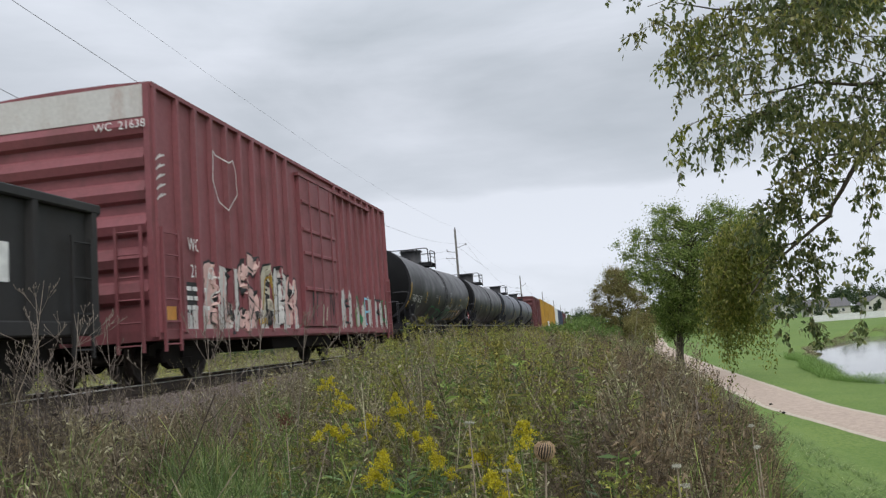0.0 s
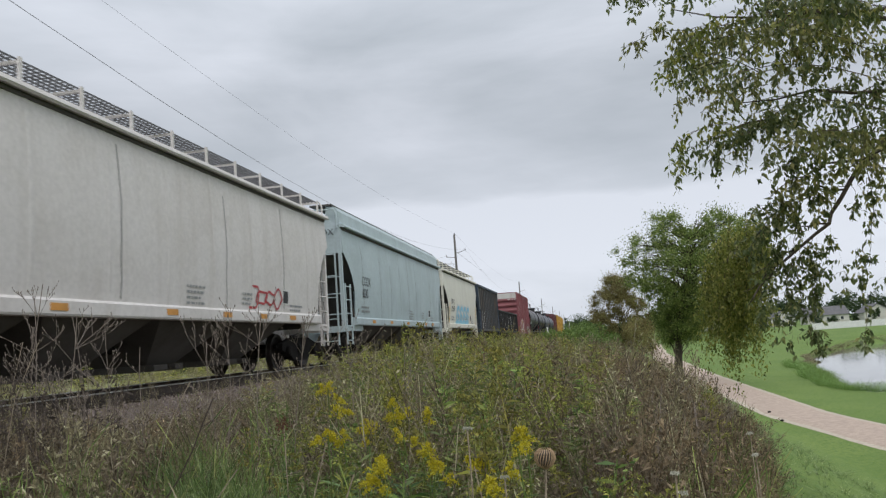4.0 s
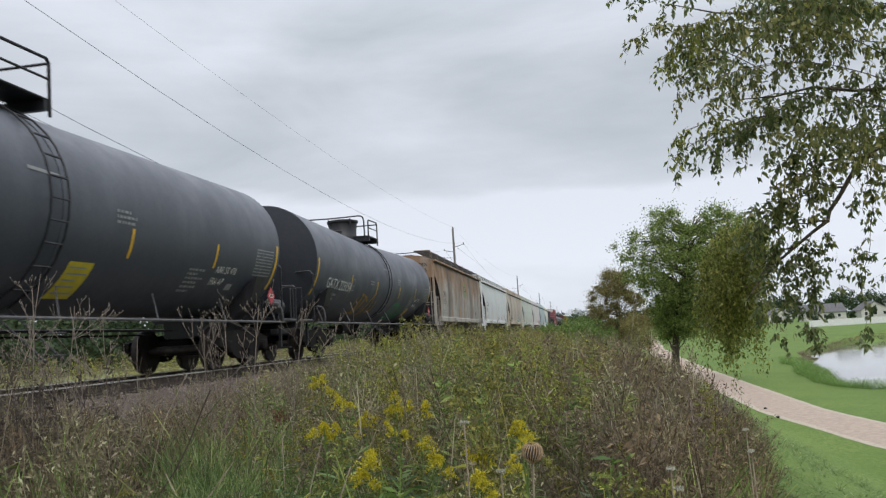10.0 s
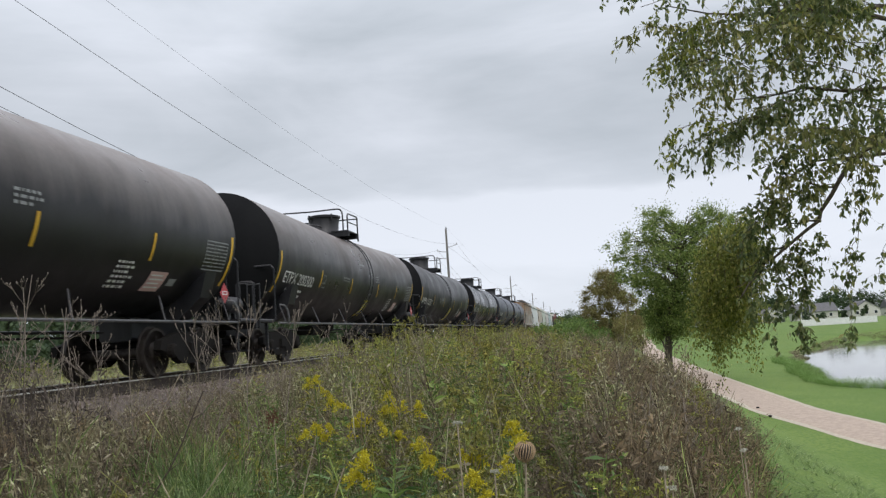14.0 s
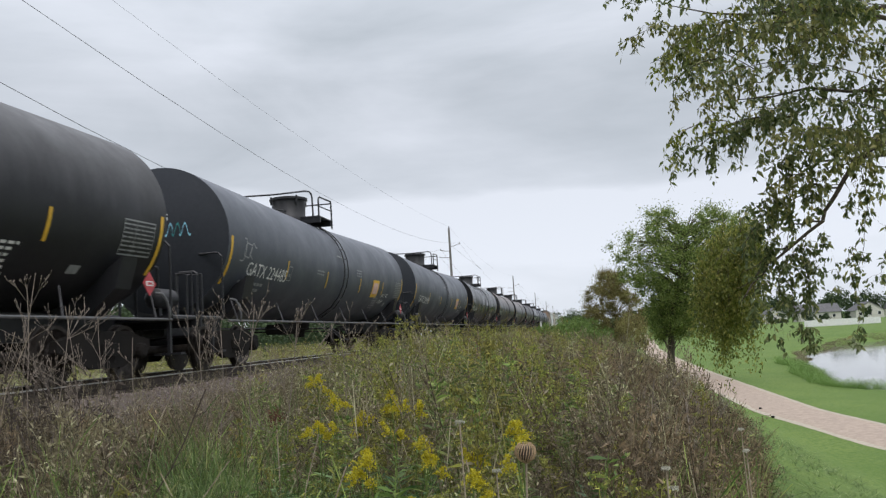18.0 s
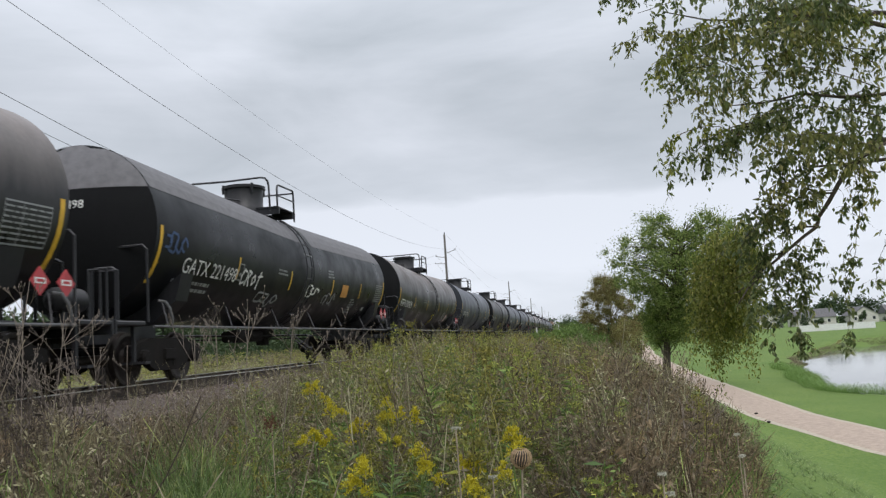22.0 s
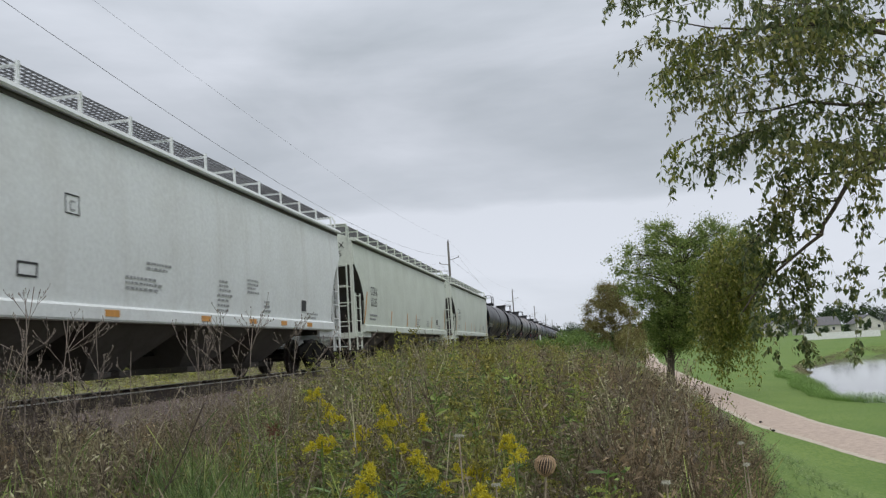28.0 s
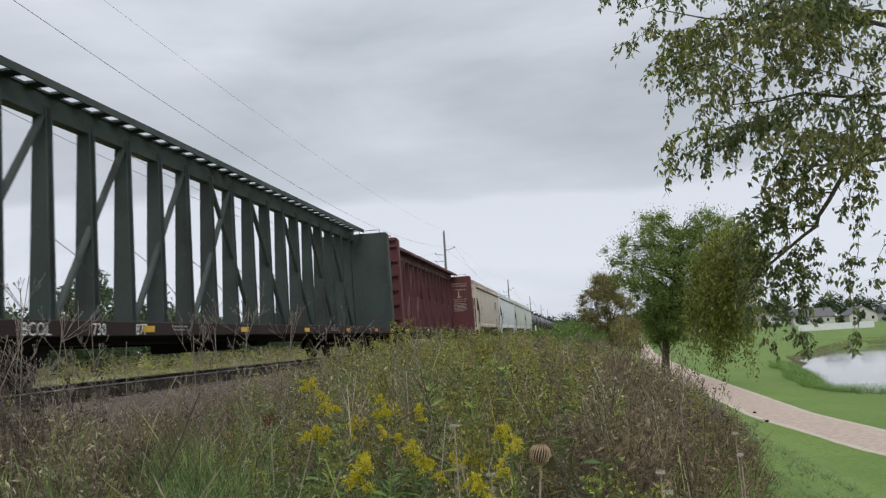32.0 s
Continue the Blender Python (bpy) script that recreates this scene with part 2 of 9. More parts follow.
M["box_red"] = paint("box_red", (0.240, 0.072, 0.082), (0.120, 0.056, 0.054), 0.5, 0.62)
M["maroon"] = paint("maroon", (0.120, 0.030, 0.033), (0.065, 0.035, 0.032), 0.5, 0.6)
M["deep_green"] = paint("deep_green", (0.045, 0.066, 0.058), (0.036, 0.034, 0.030), 0.85, 0.65, (0.065, 0.050, 0.040), 0.58)
M["gondola_black"] = paint("gondola_black", (0.017, 0.0165, 0.0165), (0.034, 0.030, 0.027), 0.55, 0.7)
M["cream"] = paint("cream", (0.72, 0.705, 0.62), (0.54, 0.51, 0.44), 0.3, 0.6)
M["blue_grey"] = paint("blue_grey", (0.43, 0.515, 0.535), (0.33, 0.37, 0.38), 0.35, 0.55)
M["pale_green"] = paint("pale_green", (0.57, 0.61, 0.54), (0.42, 0.43, 0.38), 0.3, 0.6)
M["off_white"] = paint("off_white", (0.69, 0.715, 0.71), (0.50, 0.49, 0.46), 0.3, 0.6)
M["pinkish_white"] = paint("pinkish_white", (0.65, 0.62, 0.60), (0.46, 0.42, 0.38), 0.35, 0.6)
M["tan"] = paint("tan", (0.60, 0.53, 0.445), (0.36, 0.29, 0.23), 0.45, 0.65, soot=0.62)
M["sand"] = paint("sand", (0.60, 0.525, 0.435), (0.42, 0.33, 0.25), 0.45, 0.62, (0.36, 0.25, 0.16), 0.66)
M["rusty_cream"] = paint("rusty_cream", (0.43, 0.405, 0.36), (0.22, 0.175, 0.135), 0.55, 0.65, (0.285, 0.165, 0.088), 0.46, soot=0.9, rust_up=0.15)
M["rusty_blue"] = paint("rusty_blue", (0.085, 0.120, 0.150), (0.050, 0.046, 0.045), 0.6, 0.7, (0.115, 0.075, 0.045), 0.50)
M["rust"] = paint("rust", (0.155, 0.090, 0.052), (0.07, 0.05, 0.04), 0.6, 0.85)
# Dark grime grey with the shade of car ends and eaves painted in.
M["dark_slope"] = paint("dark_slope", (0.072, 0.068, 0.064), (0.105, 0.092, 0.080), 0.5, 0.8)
M["chute_grey"] = paint("chute_grey", (0.105, 0.096, 0.088), (0.060, 0.052, 0.046), 0.6, 0.85, gloss=0.25)
M["under"] = paint("under", (0.0125, 0.0112, 0.0104), (0.027, 0.0225, 0.0195), 0.6, 0.88, gloss=0.18)
M["brown_panel"] = paint("brown_panel", (0.175, 0.120, 0.072), (0.09, 0.065, 0.045), 0.6, 0.75, (0.20, 0.17, 0.13), 0.56)
M["slate_panel"] = paint("slate_panel", (0.145, 0.170, 0.180), (0.08, 0.065, 0.05), 0.6, 0.75, (0.16, 0.105, 0.06), 0.50)
M["dark_panel"] = paint("dark_panel", (0.050, 0.052, 0.055), (0.085, 0.070, 0.055), 0.6, 0.75, (0.13, 0.085, 0.05), 0.58)
M["blue_car_dark"] = paint("blue_car_dark", (0.022, 0.042, 0.066), (0.04, 0.045, 0.05), 0.5, 0.6)
M["yellow_car"] = paint("yellow_car", (0.52, 0.30, 0.04), (0.16, 0.10, 0.04), 0.5, 0.6)
M["blue_car"] = paint("blue_car", (0.035, 0.055, 0.10), (0.06, 0.06, 0.07), 0.5, 0.6)
M["steel"] = grainy("wheel_steel", (0.062, 0.052, 0.046), (0.028, 0.022, 0.019), 9, 0.55, 0.2, metal=0.6)
M["yellow_mark"] = plain("yellow_mark", (0.72, 0.43, 0.035), 0.5)
M["panel_yellow"] = plain("panel_yellow", (0.60, 0.49, 0.035), 0.55)
M["orange_mark"] = plain("orange_mark", (0.58, 0.27, 0.055), 0.55)
M["white_mark"] = plain("white_mark", (0.76, 0.76, 0.74), 0.6)
M["sill_brown"] = paint("sill_brown", (0.036, 0.022, 0.021), (0.030, 0.025, 0.022), 0.5, 0.75, gloss=0.25)
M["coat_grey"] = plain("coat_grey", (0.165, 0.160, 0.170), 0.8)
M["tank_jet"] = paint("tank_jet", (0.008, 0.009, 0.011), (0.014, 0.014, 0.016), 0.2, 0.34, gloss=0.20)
M["grey_mark"] = plain("grey_mark", (0.30, 0.31, 0.31), 0.7)
M["black_mark"] = plain("black_mark", (0.022, 0.022, 0.024), 0.6)
M["red_mark"] = plain("red_mark", (0.45, 0.05, 0.06), 0.55)
M["cream_mark"] = plain("cream_mark", (0.50, 0.46, 0.36), 0.65)
M["blue_spray"] = plain("blue_spray", (0.27, 0.58, 0.74), 0.6)
M["teal_spray"] = plain("teal_spray", (0.025, 0.24, 0.24), 0.6)
M["pink_spray"] = plain("pink_spray", (0.66, 0.44, 0.40), 0.6)
M["seam_dark"] = plain("seam_dark", (0.16, 0.165, 0.165), 0.7)
M["pale_spray"] = plain("pale_spray", (0.62, 0.64, 0.63), 0.6)
M["leaf_logo"] = plain("leaf_logo", (0.17, 0.29, 0.11), 0.65)
M["navy_spray"] = plain("navy_spray", (0.045, 0.085, 0.19), 0.6)
M["haze_spray"] = plain("haze_spray", (0.33, 0.37, 0.46), 0.6)
M["green_spray"] = plain("green_spray", (0.03, 0.22, 0.09), 0.6)
M["gold_spray"] = plain("gold_spray", (0.36, 0.22, 0.02), 0.6)
M["grate"] = plain("grate_steel", (0.16, 0.16, 0.165), 0.6, 0.5)
M["bark"] = grainy("bark", (0.10, 0.078, 0.058), (0.05, 0.040, 0.032), 14, 0.95, 0.8, (1, 1, 0.25))
M["twig"] = grainy("twig", (0.13, 0.10, 0.075), (0.07, 0.052, 0.04), 18, 0.9, 0.3)
M["dead_stem"] = grainy("dead_stem", (0.42, 0.35, 0.26), (0.24, 0.185, 0.13), 30, 0.9, 0.2)
M["leaf_fore"] = leafy("leaf_fore", (0.075, 0.108, 0.042), (0.205, 0.242, 0.090), (0.42, 0.40, 0.16), 0.34, 0.60)
M["leaf_olive"] = leafy("leaf_olive", (0.105, 0.116, 0.038), (0.270, 0.278, 0.092), (0.46, 0.40, 0.16), 0.4, 0.60)
M["leaf_fall"] = leafy("leaf_fall", (0.108, 0.142, 0.032), (0.310, 0.335, 0.072), (0.50, 0.45, 0.13), 0.45, 0.58)
M["leaf_tree"] = leafy("leaf_tree", (0.070, 0.112, 0.028), (0.235, 0.315, 0.078), (0.50, 0.55, 0.18), 0.5, 0.5)
M["leaf_brown"] = leafy("leaf_brown", (0.145, 0.118, 0.050), (0.335, 0.270, 0.108), (0.30, 0.30, 0.11), 0.7, 0.48, (0.9, 1.0, 0.92))
M["leaf_far"] = leafy("leaf_far", (0.030, 0.055, 0.025), (0.070, 0.105, 0.045), None, 0.8, 0.2)
M["shrub"] = leafy("shrub", (0.070, 0.130, 0.025), (0.170, 0.250, 0.060), None, 0.7, 0.3)
M["weed_green"] = leafy("weed_green", (0.070, 0.105, 0.032), (0.215, 0.262, 0.082), (0.46, 0.44, 0.18), 0.6, 0.38, (0.90, 1.15, 0.8))
M["weed_brown"] = leafy("weed_brown", (0.098, 0.075, 0.050), (0.310, 0.246, 0.166), (0.60, 0.52, 0.38), 0.8, 0.32, (0.88, 1.0, 0.80))
M["weed_purple"] = leafy("weed_purple", (0.072, 0.056, 0.037), (0.235, 0.180, 0.117), (0.37, 0.295, 0.20), 0.8, 0.32, (1.12, 1.04, 0.92))
M["weed_olive"] = leafy("weed_olive", (0.125, 0.122, 0.032), (0.350, 0.325, 0.078), (0.64, 0.55, 0.130), 0.7, 0.42, (0.80, 0.98, 0.95))
M["stalk_brown"] = grainy("stalk_brown", (0.30, 0.25, 0.21), (0.150, 0.120, 0.098), 30, 0.9, 0.2)
M["weed_dark"] = leafy("weed_dark", (0.050, 0.040, 0.034), (0.105, 0.082, 0.066), None, 0.85, 0.2)
M["lush_leaf"] = leafy("lush_leaf", (0.030, 0.070, 0.022), (0.090, 0.175, 0.055), (0.28, 0.42, 0.16), 0.45, 0.35)
M["grass_blade"] = leafy("grass_blade", (0.068, 0.130, 0.036), (0.205, 0.305, 0.095), (0.46, 0.55, 0.27), 0.5, 0.38, (1.15, 1.05, 1.1))
M["reed"] = leafy("reed", (0.120, 0.230, 0.050), (0.220, 0.340, 0.090), None, 0.6, 0.3)
M["dock_red"] = leafy("dock_red", (0.085, 0.035, 0.022), (0.150, 0.062, 0.036), None, 0.8, 0.2)
M["goldenrod"] = leafy("goldenrod", (0.38, 0.33, 0.018), (0.70, 0.60, 0.036), (0.34, 0.34, 0.07), 0.7, 0.4)
M["goldenrod_dull"] = leafy("goldenrod_dull", (0.30, 0.25, 0.04), (0.46, 0.38, 0.06), (0.34, 0.33, 0.09), 0.7, 0.4)
M["petal_white"] = leafy("petal_white", (0.36, 0.36, 0.28), (0.50, 0.48, 0.40), None, 0.7, 0.3)
M["seed_head"] = leafy("seed_head", (0.30, 0.18, 0.10), (0.50, 0.36, 0.22), None, 0.8, 0.2)
M["concrete_path"] = grainy("path_gravel", (0.46, 0.36, 0.29), (0.38, 0.295, 0.235), 26, 0.95, 0.2)
M["path_edge"] = grainy("path_edge_gravel", (0.52, 0.45, 0.36), (0.42, 0.36, 0.28), 40, 0.95, 0.4)
M["ballast"] = grainy("ballast_stone", (0.215, 0.170, 0.148), (0.085, 0.066, 0.058), 30, 0.95, 0.9, dist=0.04)
M["stone"] = grainy("loose_stone", (0.36, 0.295, 0.265), (0.18, 0.145, 0.13), 20, 0.95, 0.5)
M["tie"] = grainy("tie_wood", (0.10, 0.080, 0.065), (0.05, 0.040, 0.034), 18, 0.95, 0.6, (1, 6, 6))
M["rail"] = grainy("rail_steel", (0.060, 0.042, 0.032), (0.030, 0.022, 0.018), 12, 0.7, 0.3)
M["rail_top"] = plain("rail_worn_top", (0.58, 0.57, 0.53), 0.45, 0.35)
M["pole"] = grainy("pole_wood", (0.21, 0.20, 0.19), (0.13, 0.12, 0.115), 12, 0.95, 0.5, (1, 1, 0.15))
M["wire"] = plain("wire_metal", (0.055, 0.055, 0.06), 0.5, 0.3)
M["white_vinyl"] = plain("white_vinyl", (0.75, 0.75, 0.74), 0.5)
M["siding"] = grainy("siding", (0.62, 0.60, 0.55), (0.52, 0.50, 0.46), 5, 0.7, 0.3, (0.3, 0.3, 8))
M["shingle"] = grainy("shingle", (0.17, 0.165, 0.17), (0.10, 0.098, 0.10), 9, 0.95, 0.5)
M["window_glass"] = plain("window_glass", (0.03, 0.035, 0.04), 0.1)


def ground_material():
    m, n, l, b = nodes_of("ground_grass_and_soil", 0.95)
    tc = n.new("ShaderNodeTexCoord")
    v = tc.outputs["Object"]
    sep = n.new("ShaderNodeSeparateXYZ")
    l.new(v, sep.inputs[0])
    lawn = mix_node(n, l, ramp_node(n, l, noise_node(n, l, v, 0.22, 5, 0.6), 0.35, 0.68), (0.112, 0.180, 0.030), (0.172, 0.235, 0.048))
    lawn = mix_node(n, l, ramp_node(n, l, noise_node(n, l, v, 9.0, 4, 0.7, (1, 0.45, 1)), 0.38, 0.66), lawn, (0.083, 0.155, 0.022))
    field = mix_node(n, l, ramp_node(n, l, noise_node(n, l, v, 0.12, 6, 0.65), 0.35, 0.68), (0.20, 0.215, 0.085), (0.30, 0.275, 0.13))
    field = mix_node(n, l, ramp_node(n, l, noise_node(n, l, v, 5.0, 4, 0.7), 0.4, 0.7), field, (0.13, 0.15, 0.055))
    bank = mix_node(n, l, ramp_node(n, l, noise_node(n, l, v, 1.6, 6, 0.65), 0.38, 0.66), (0.050, 0.058, 0.026), (0.085, 0.064, 0.044))
    wob = n.new("ShaderNodeMath")
    wob.operation = "MULTIPLY_ADD"
    l.new(noise_node(n, l, v, 0.8, 4), wob.inputs[0])
    wob.inputs[1].default_value = 2.4
    l.new(sep.outputs["X"], wob.inputs[2])

    def step(a, c):
        r = n.new("ShaderNodeMapRange")
        r.inputs["From Min"].default_value, r.inputs["From Max"].default_value = a, c
        l.new(wob.outputs[0], r.inputs["Value"])
        return r.outputs["Result"]
    c = mix_node(n, l, step(-11.2, -9.8), field, bank)
    c = mix_node(n, l, step(2.6, 3.8), c, lawn)
    l.new(c, b.inputs["Base Color"])
    bump_node(n, l, b, noise_node(n, l, v, 22.0, 4, 0.7), 0.5, 0.05)
    return m


M["ground"] = ground_material()


def water_material():
    m, n, l, b = nodes_of("pond_water", 0.03)
    b.inputs["Base Color"].default_value = (0.05, 0.06, 0.055, 1)
    b.inputs["IOR"].default_value = 1.33
    tc = n.new("ShaderNodeTexCoord")
    scum = noise_node(n, l, tc.outputs["Object"], 0.35, 6, 0.7)
    l.new(ramp_node(n, l, scum, 0.42, 0.66, (0.055, 0.060, 0.050, 1), (0.36, 0.35, 0.31, 1)), b.inputs["Base Color"])
    bump_node(n, l, b, noise_node(n, l, tc.outputs["Object"], 2.2, 3, 0.5, (1, 0.5, 1)), 0.16, 0.05)
    return m


M["water"] = water_material()


# ---- mesh helpers ----
class Mesh:
    """Collects vertices and faces of one mesh."""

    def __init__(self):
        self.v, self.f, self.smooth = [], [], False

    def add(self, verts, faces):
        k = len(self.v)
        self.v += [tuple(p) for p in verts]
        self.f += [tuple(i + k for i in q) for q in faces]
        return self

    def box(self, x0, x1, y0, y1, z0, z1, c=0.0):
        """A box; c chamfers its edges along z and y a little."""
        if c <= 0:
            return self.add([(x, y, z) for x in (x0, x1) for y in (y0, y1) for z in (z0, z1)],
                            [(0, 1, 3, 2), (4, 6, 7, 5), (0, 4, 5, 1), (2, 3, 7, 6), (0, 2, 6, 4), (1, 5, 7, 3)])
        ring = [(x0 + c, z0), (x1 - c, z0), (x1, z0 + c), (x1, z1 - c), (x1 - c, z1), (x0 + c, z1), (x0, z1 - c), (x0, z0 + c)]
        return self.prism([(x, z) for x, z in ring], "y", y0, y1)

    def prism(self, ring, axis, a, b):
        """A polygon drawn out along an axis. For x the ring is (y, z), for y it is (x, z), for z it is (x, y)."""
        put = {"x": lambda p, s: (s, p[0], p[1]), "y": lambda p, s: (p[0], s, p[1]), "z": lambda p, s: (p[0], p[1], s)}[axis]
        n = len(ring)
        return self.add([put(p, a) for p in ring] + [put(p, b) for p in ring],
                        [tuple(range(n))[::-1], tuple(range(n, 2 * n))] + [(i, (i + 1) % n, n + (i + 1) % n, n + i) for i in range(n)])

    def rod(self, p, q, r, n=6, r2=None):
        p, q = Vector(p), Vector(q)
        d = (q - p).normalized()
        u = d.orthogonal().normalized()
        w = d.cross(u)
        r2 = r if r2 is None else r2
        ring = [(math.cos(2 * math.pi * i / n), math.sin(2 * math.pi * i / n)) for i in range(n)]
        return self.add([p + r * (a * u + b * w) for a, b in ring] + [q + r2 * (a * u + b * w) for a, b in ring],
                        [(i, (i + 1) % n, n + (i + 1) % n, n + i) for i in range(n)] + [tuple(range(n))[::-1], tuple(range(n, 2 * n))])

    def pipe(self, pts, r, n=6):
        """One closed tube through the points."""
        pts = [Vector(p) for p in pts]
        ways = [(q - p).normalized() for p, q in zip(pts, pts[1:])]
        u = ways[0].orthogonal().normalized()
        rows = []
        for i, p in enumerate(pts):
            d = ways[min(i, len(ways) - 1)] + ways[max(i - 1, 0)]
            d = d.normalized() if d.length > 1e-4 else ways[min(i, len(ways) - 1)]
            u = (u - d * u.dot(d)).normalized()
            w = d.cross(u)
            rows += [p + r * (math.cos(2 * math.pi * k / n) * u + math.sin(2 * math.pi * k / n) * w) for k in range(n)]
        m = len(pts)
        return self.add(rows, [(j * n + i, j * n + (i + 1) % n, (j + 1) * n + (i + 1) % n, (j + 1) * n + i) for j in range(m - 1) for i in range(n)]
                        + [tuple(range(n))[::-1], tuple(range((m - 1) * n, m * n))])

    def lathe(self, prof, axis, centre, n=24):
        """Turn (along, radius) pairs round an axis, x or y or z, through the centre."""
        cx, cy, cz = centre
        rows = []
        for s, r in prof:
            for i in range(n):
                a = 2 * math.pi * i / n
                u, w = r * math.cos(a), r * math.sin(a)
                rows.append({"x": (cx + s, cy + u, cz + w), "y": (cx + u, cy + s, cz + w), "z": (cx + u, cy + w, cz + s)}[axis])
        m = len(prof)
        faces = [(j * n + i, j * n + (i + 1) % n, (j + 1) * n + (i + 1) % n, (j + 1) * n + i) for j in range(m - 1) for i in range(n)]
        return self.add(rows, faces + [tuple(range(n))[::-1], tuple(range((m - 1) * n, m * n))])

    def data(self, name):
        me = bpy.data.meshes.new(name)
        me.from_pydata(self.v, [], self.f)
        bm = bmesh.new()
        bm.from_mesh(me)
        bmesh.ops.recalc_face_normals(bm, faces=bm.faces)
        bm.to_mesh(me)
        bm.free()
        if self.smooth:
            me.polygons.foreach_set("use_smooth", [True] * len(me.polygons))
            me.set_sharp_from_angle(angle=radians(40))
        return me


def part(name, mesh, material, parent, label="", m=None):
    """Links a mesh as one object under a thing or a part."""
    me = mesh.data(name) if isinstance(mesh, Mesh) else mesh
    ob = new(name, me)
    if material is not None and not me.materials:
        me.materials.append(M[material] if isinstance(material, str) else material)
    ob.parent = parent
    if m is not None:
        ob.matrix_basis = m
    return tagged(ob, label)


def thing(name, label, category, group="", kind="", m=None):
    ob = new(name)
    ob.empty_display_size = 0.3
    if m is not None:
        ob.matrix_basis = m
    return tagged(ob, label, category, group, kind)


def solid(name, mesh, material, label, category, kind="", group=""):
    me = mesh.data(name) if isinstance(mesh, Mesh) else mesh
    if not me.materials:
        me.materials.append(M[material])
    return tagged(new(name, me), label, category, group, kind)


def fast_mesh(name, verts, faces, material):
    """A large mesh from arrays: verts (n, 3), faces (m, k)."""
    verts, faces = np.asarray(verts, np.float32), np.asarray(faces, np.int32)
    me = bpy.data.meshes.new(name)
    k = faces.shape[1]
    me.vertices.add(len(verts))
    me.vertices.foreach_set("co", verts.ravel())
    me.loops.add(faces.size)
    me.loops.foreach_set("vertex_index", faces.ravel())
    me.polygons.add(len(faces))
    me.polygons.foreach_set("loop_start", np.arange(0, faces.size, k, dtype=np.int32))
    me.update(calc_edges=True)
    me.materials.append(M[material])
    return me


LETTERS = {}


def letters(text, size):
    """Flat letter outlines as vertices and faces, from the built-in font."""
    if (text, size) not in LETTERS:
        cu = bpy.data.curves.new("letters", "FONT")
        cu.body, cu.size, cu.resolution_u, cu.fill_mode = text, size, 3, "FRONT"
        ob = bpy.data.objects.new("letters", cu)
        scene.collection.objects.link(ob)
        dg = bpy.context.evaluated_depsgraph_get()
        me = bpy.data.meshes.new_from_object(ob.evaluated_get(dg))
        LETTERS[text, size] = ([tuple(v.co) for v in me.vertices], [tuple(p.vertices) for p in me.polygons])
        bpy.data.objects.remove(ob)
        bpy.data.curves.remove(cu)
        bpy.data.meshes.remove(me)
    return LETTERS[text, size]


def writing(text, size, y, z, face, parent, material="white_mark", stretch=1.0, lift=0.012):
    """Words on the side that faces +x; face(z) gives the side's x."""
    v, f = letters(text, size)
    mb = Mesh().add([(face(z + p[1]) + lift, y + p[0] * stretch, z + p[1]) for p in v], f)
    return part("lettering", mb, material, parent)


def end_writing(text, size, x, z, y, parent, material="white_mark"):
    """Words on an end wall that faces -y."""
    v, f = letters(text, size)
    return part("lettering", Mesh().add([(x + p[0], y - 0.012, z + p[1]) for p in v], f), material, parent)


def bars(y, z, width, rows, step, face, parent, material="grey_mark", seed=1, height=0.45):
    """Small lettering too fine to read: broken bars."""
    rnd, mb = random.Random(seed), Mesh()
    for i in range(rows):
        a = y
        while a < y + width * rnd.uniform(0.6, 1.0):
            w = rnd.uniform(0.05, 0.2) * max(0.6, step * 8)
            z1 = z - i * step
            z0 = z1 - step * height
            mb.add([(face(z0) + 0.012, a, z0), (face(z0) + 0.012, a + w, z0), (face(z1) + 0.012, a + w, z1), (face(z1) + 0.012, a, z1)], [(0, 1, 2, 3)])
            a += w + 0.035
    st = part("stencil", mb, material, parent)
    st["kind"] = "stuff"
    return st


def spray(y0, y1, z0, z1, face, parent, material, seed, strokes=6, width=0.07, slant=0.2):
    """A sprayed tag: looping strokes that lie on the side."""
    rnd, mb = random.Random(seed), Mesh()
    cell = (y1 - y0) / strokes
    for i in range(strokes):
        cy, cz = y0 + (i + 0.5) * cell, (z0 + z1) / 2
        a, turn, wob = rnd.uniform(0, 6.28), rnd.choice((-1, 1)) * rnd.uniform(3.2, 6.5), rnd.uniform(0.5, 1.0)
        pts = []
        for k in range(19):
            q = a + turn * k / 18
            u, w = 0.62 * cell * math.cos(q), 0.5 * (z1 - z0) * wob * math.sin(q + 0.5 * math.sin(2 * q + i))
            pts.append((cy + u + slant * w, cz + w))
        for (ya, za), (yb, zb) in zip(pts, pts[1:]):
            d = math.hypot(yb - ya, zb - za) + 1e-6
            ny, nz = -(zb - za) / d * width / 2, (yb - ya) / d * width / 2
            quad = [(ya + ny, za + nz), (yb + ny, zb + nz), (yb - ny, zb - nz), (ya - ny, za - nz)]
            mb.add([(face(z) + 0.014 + 0.0004 * i, y, z) for y, z in quad], [(0, 1, 2, 3)])
    tag = part("graffiti", mb, material, parent, "")
    tag["kind"] = "stuff"
    return tag


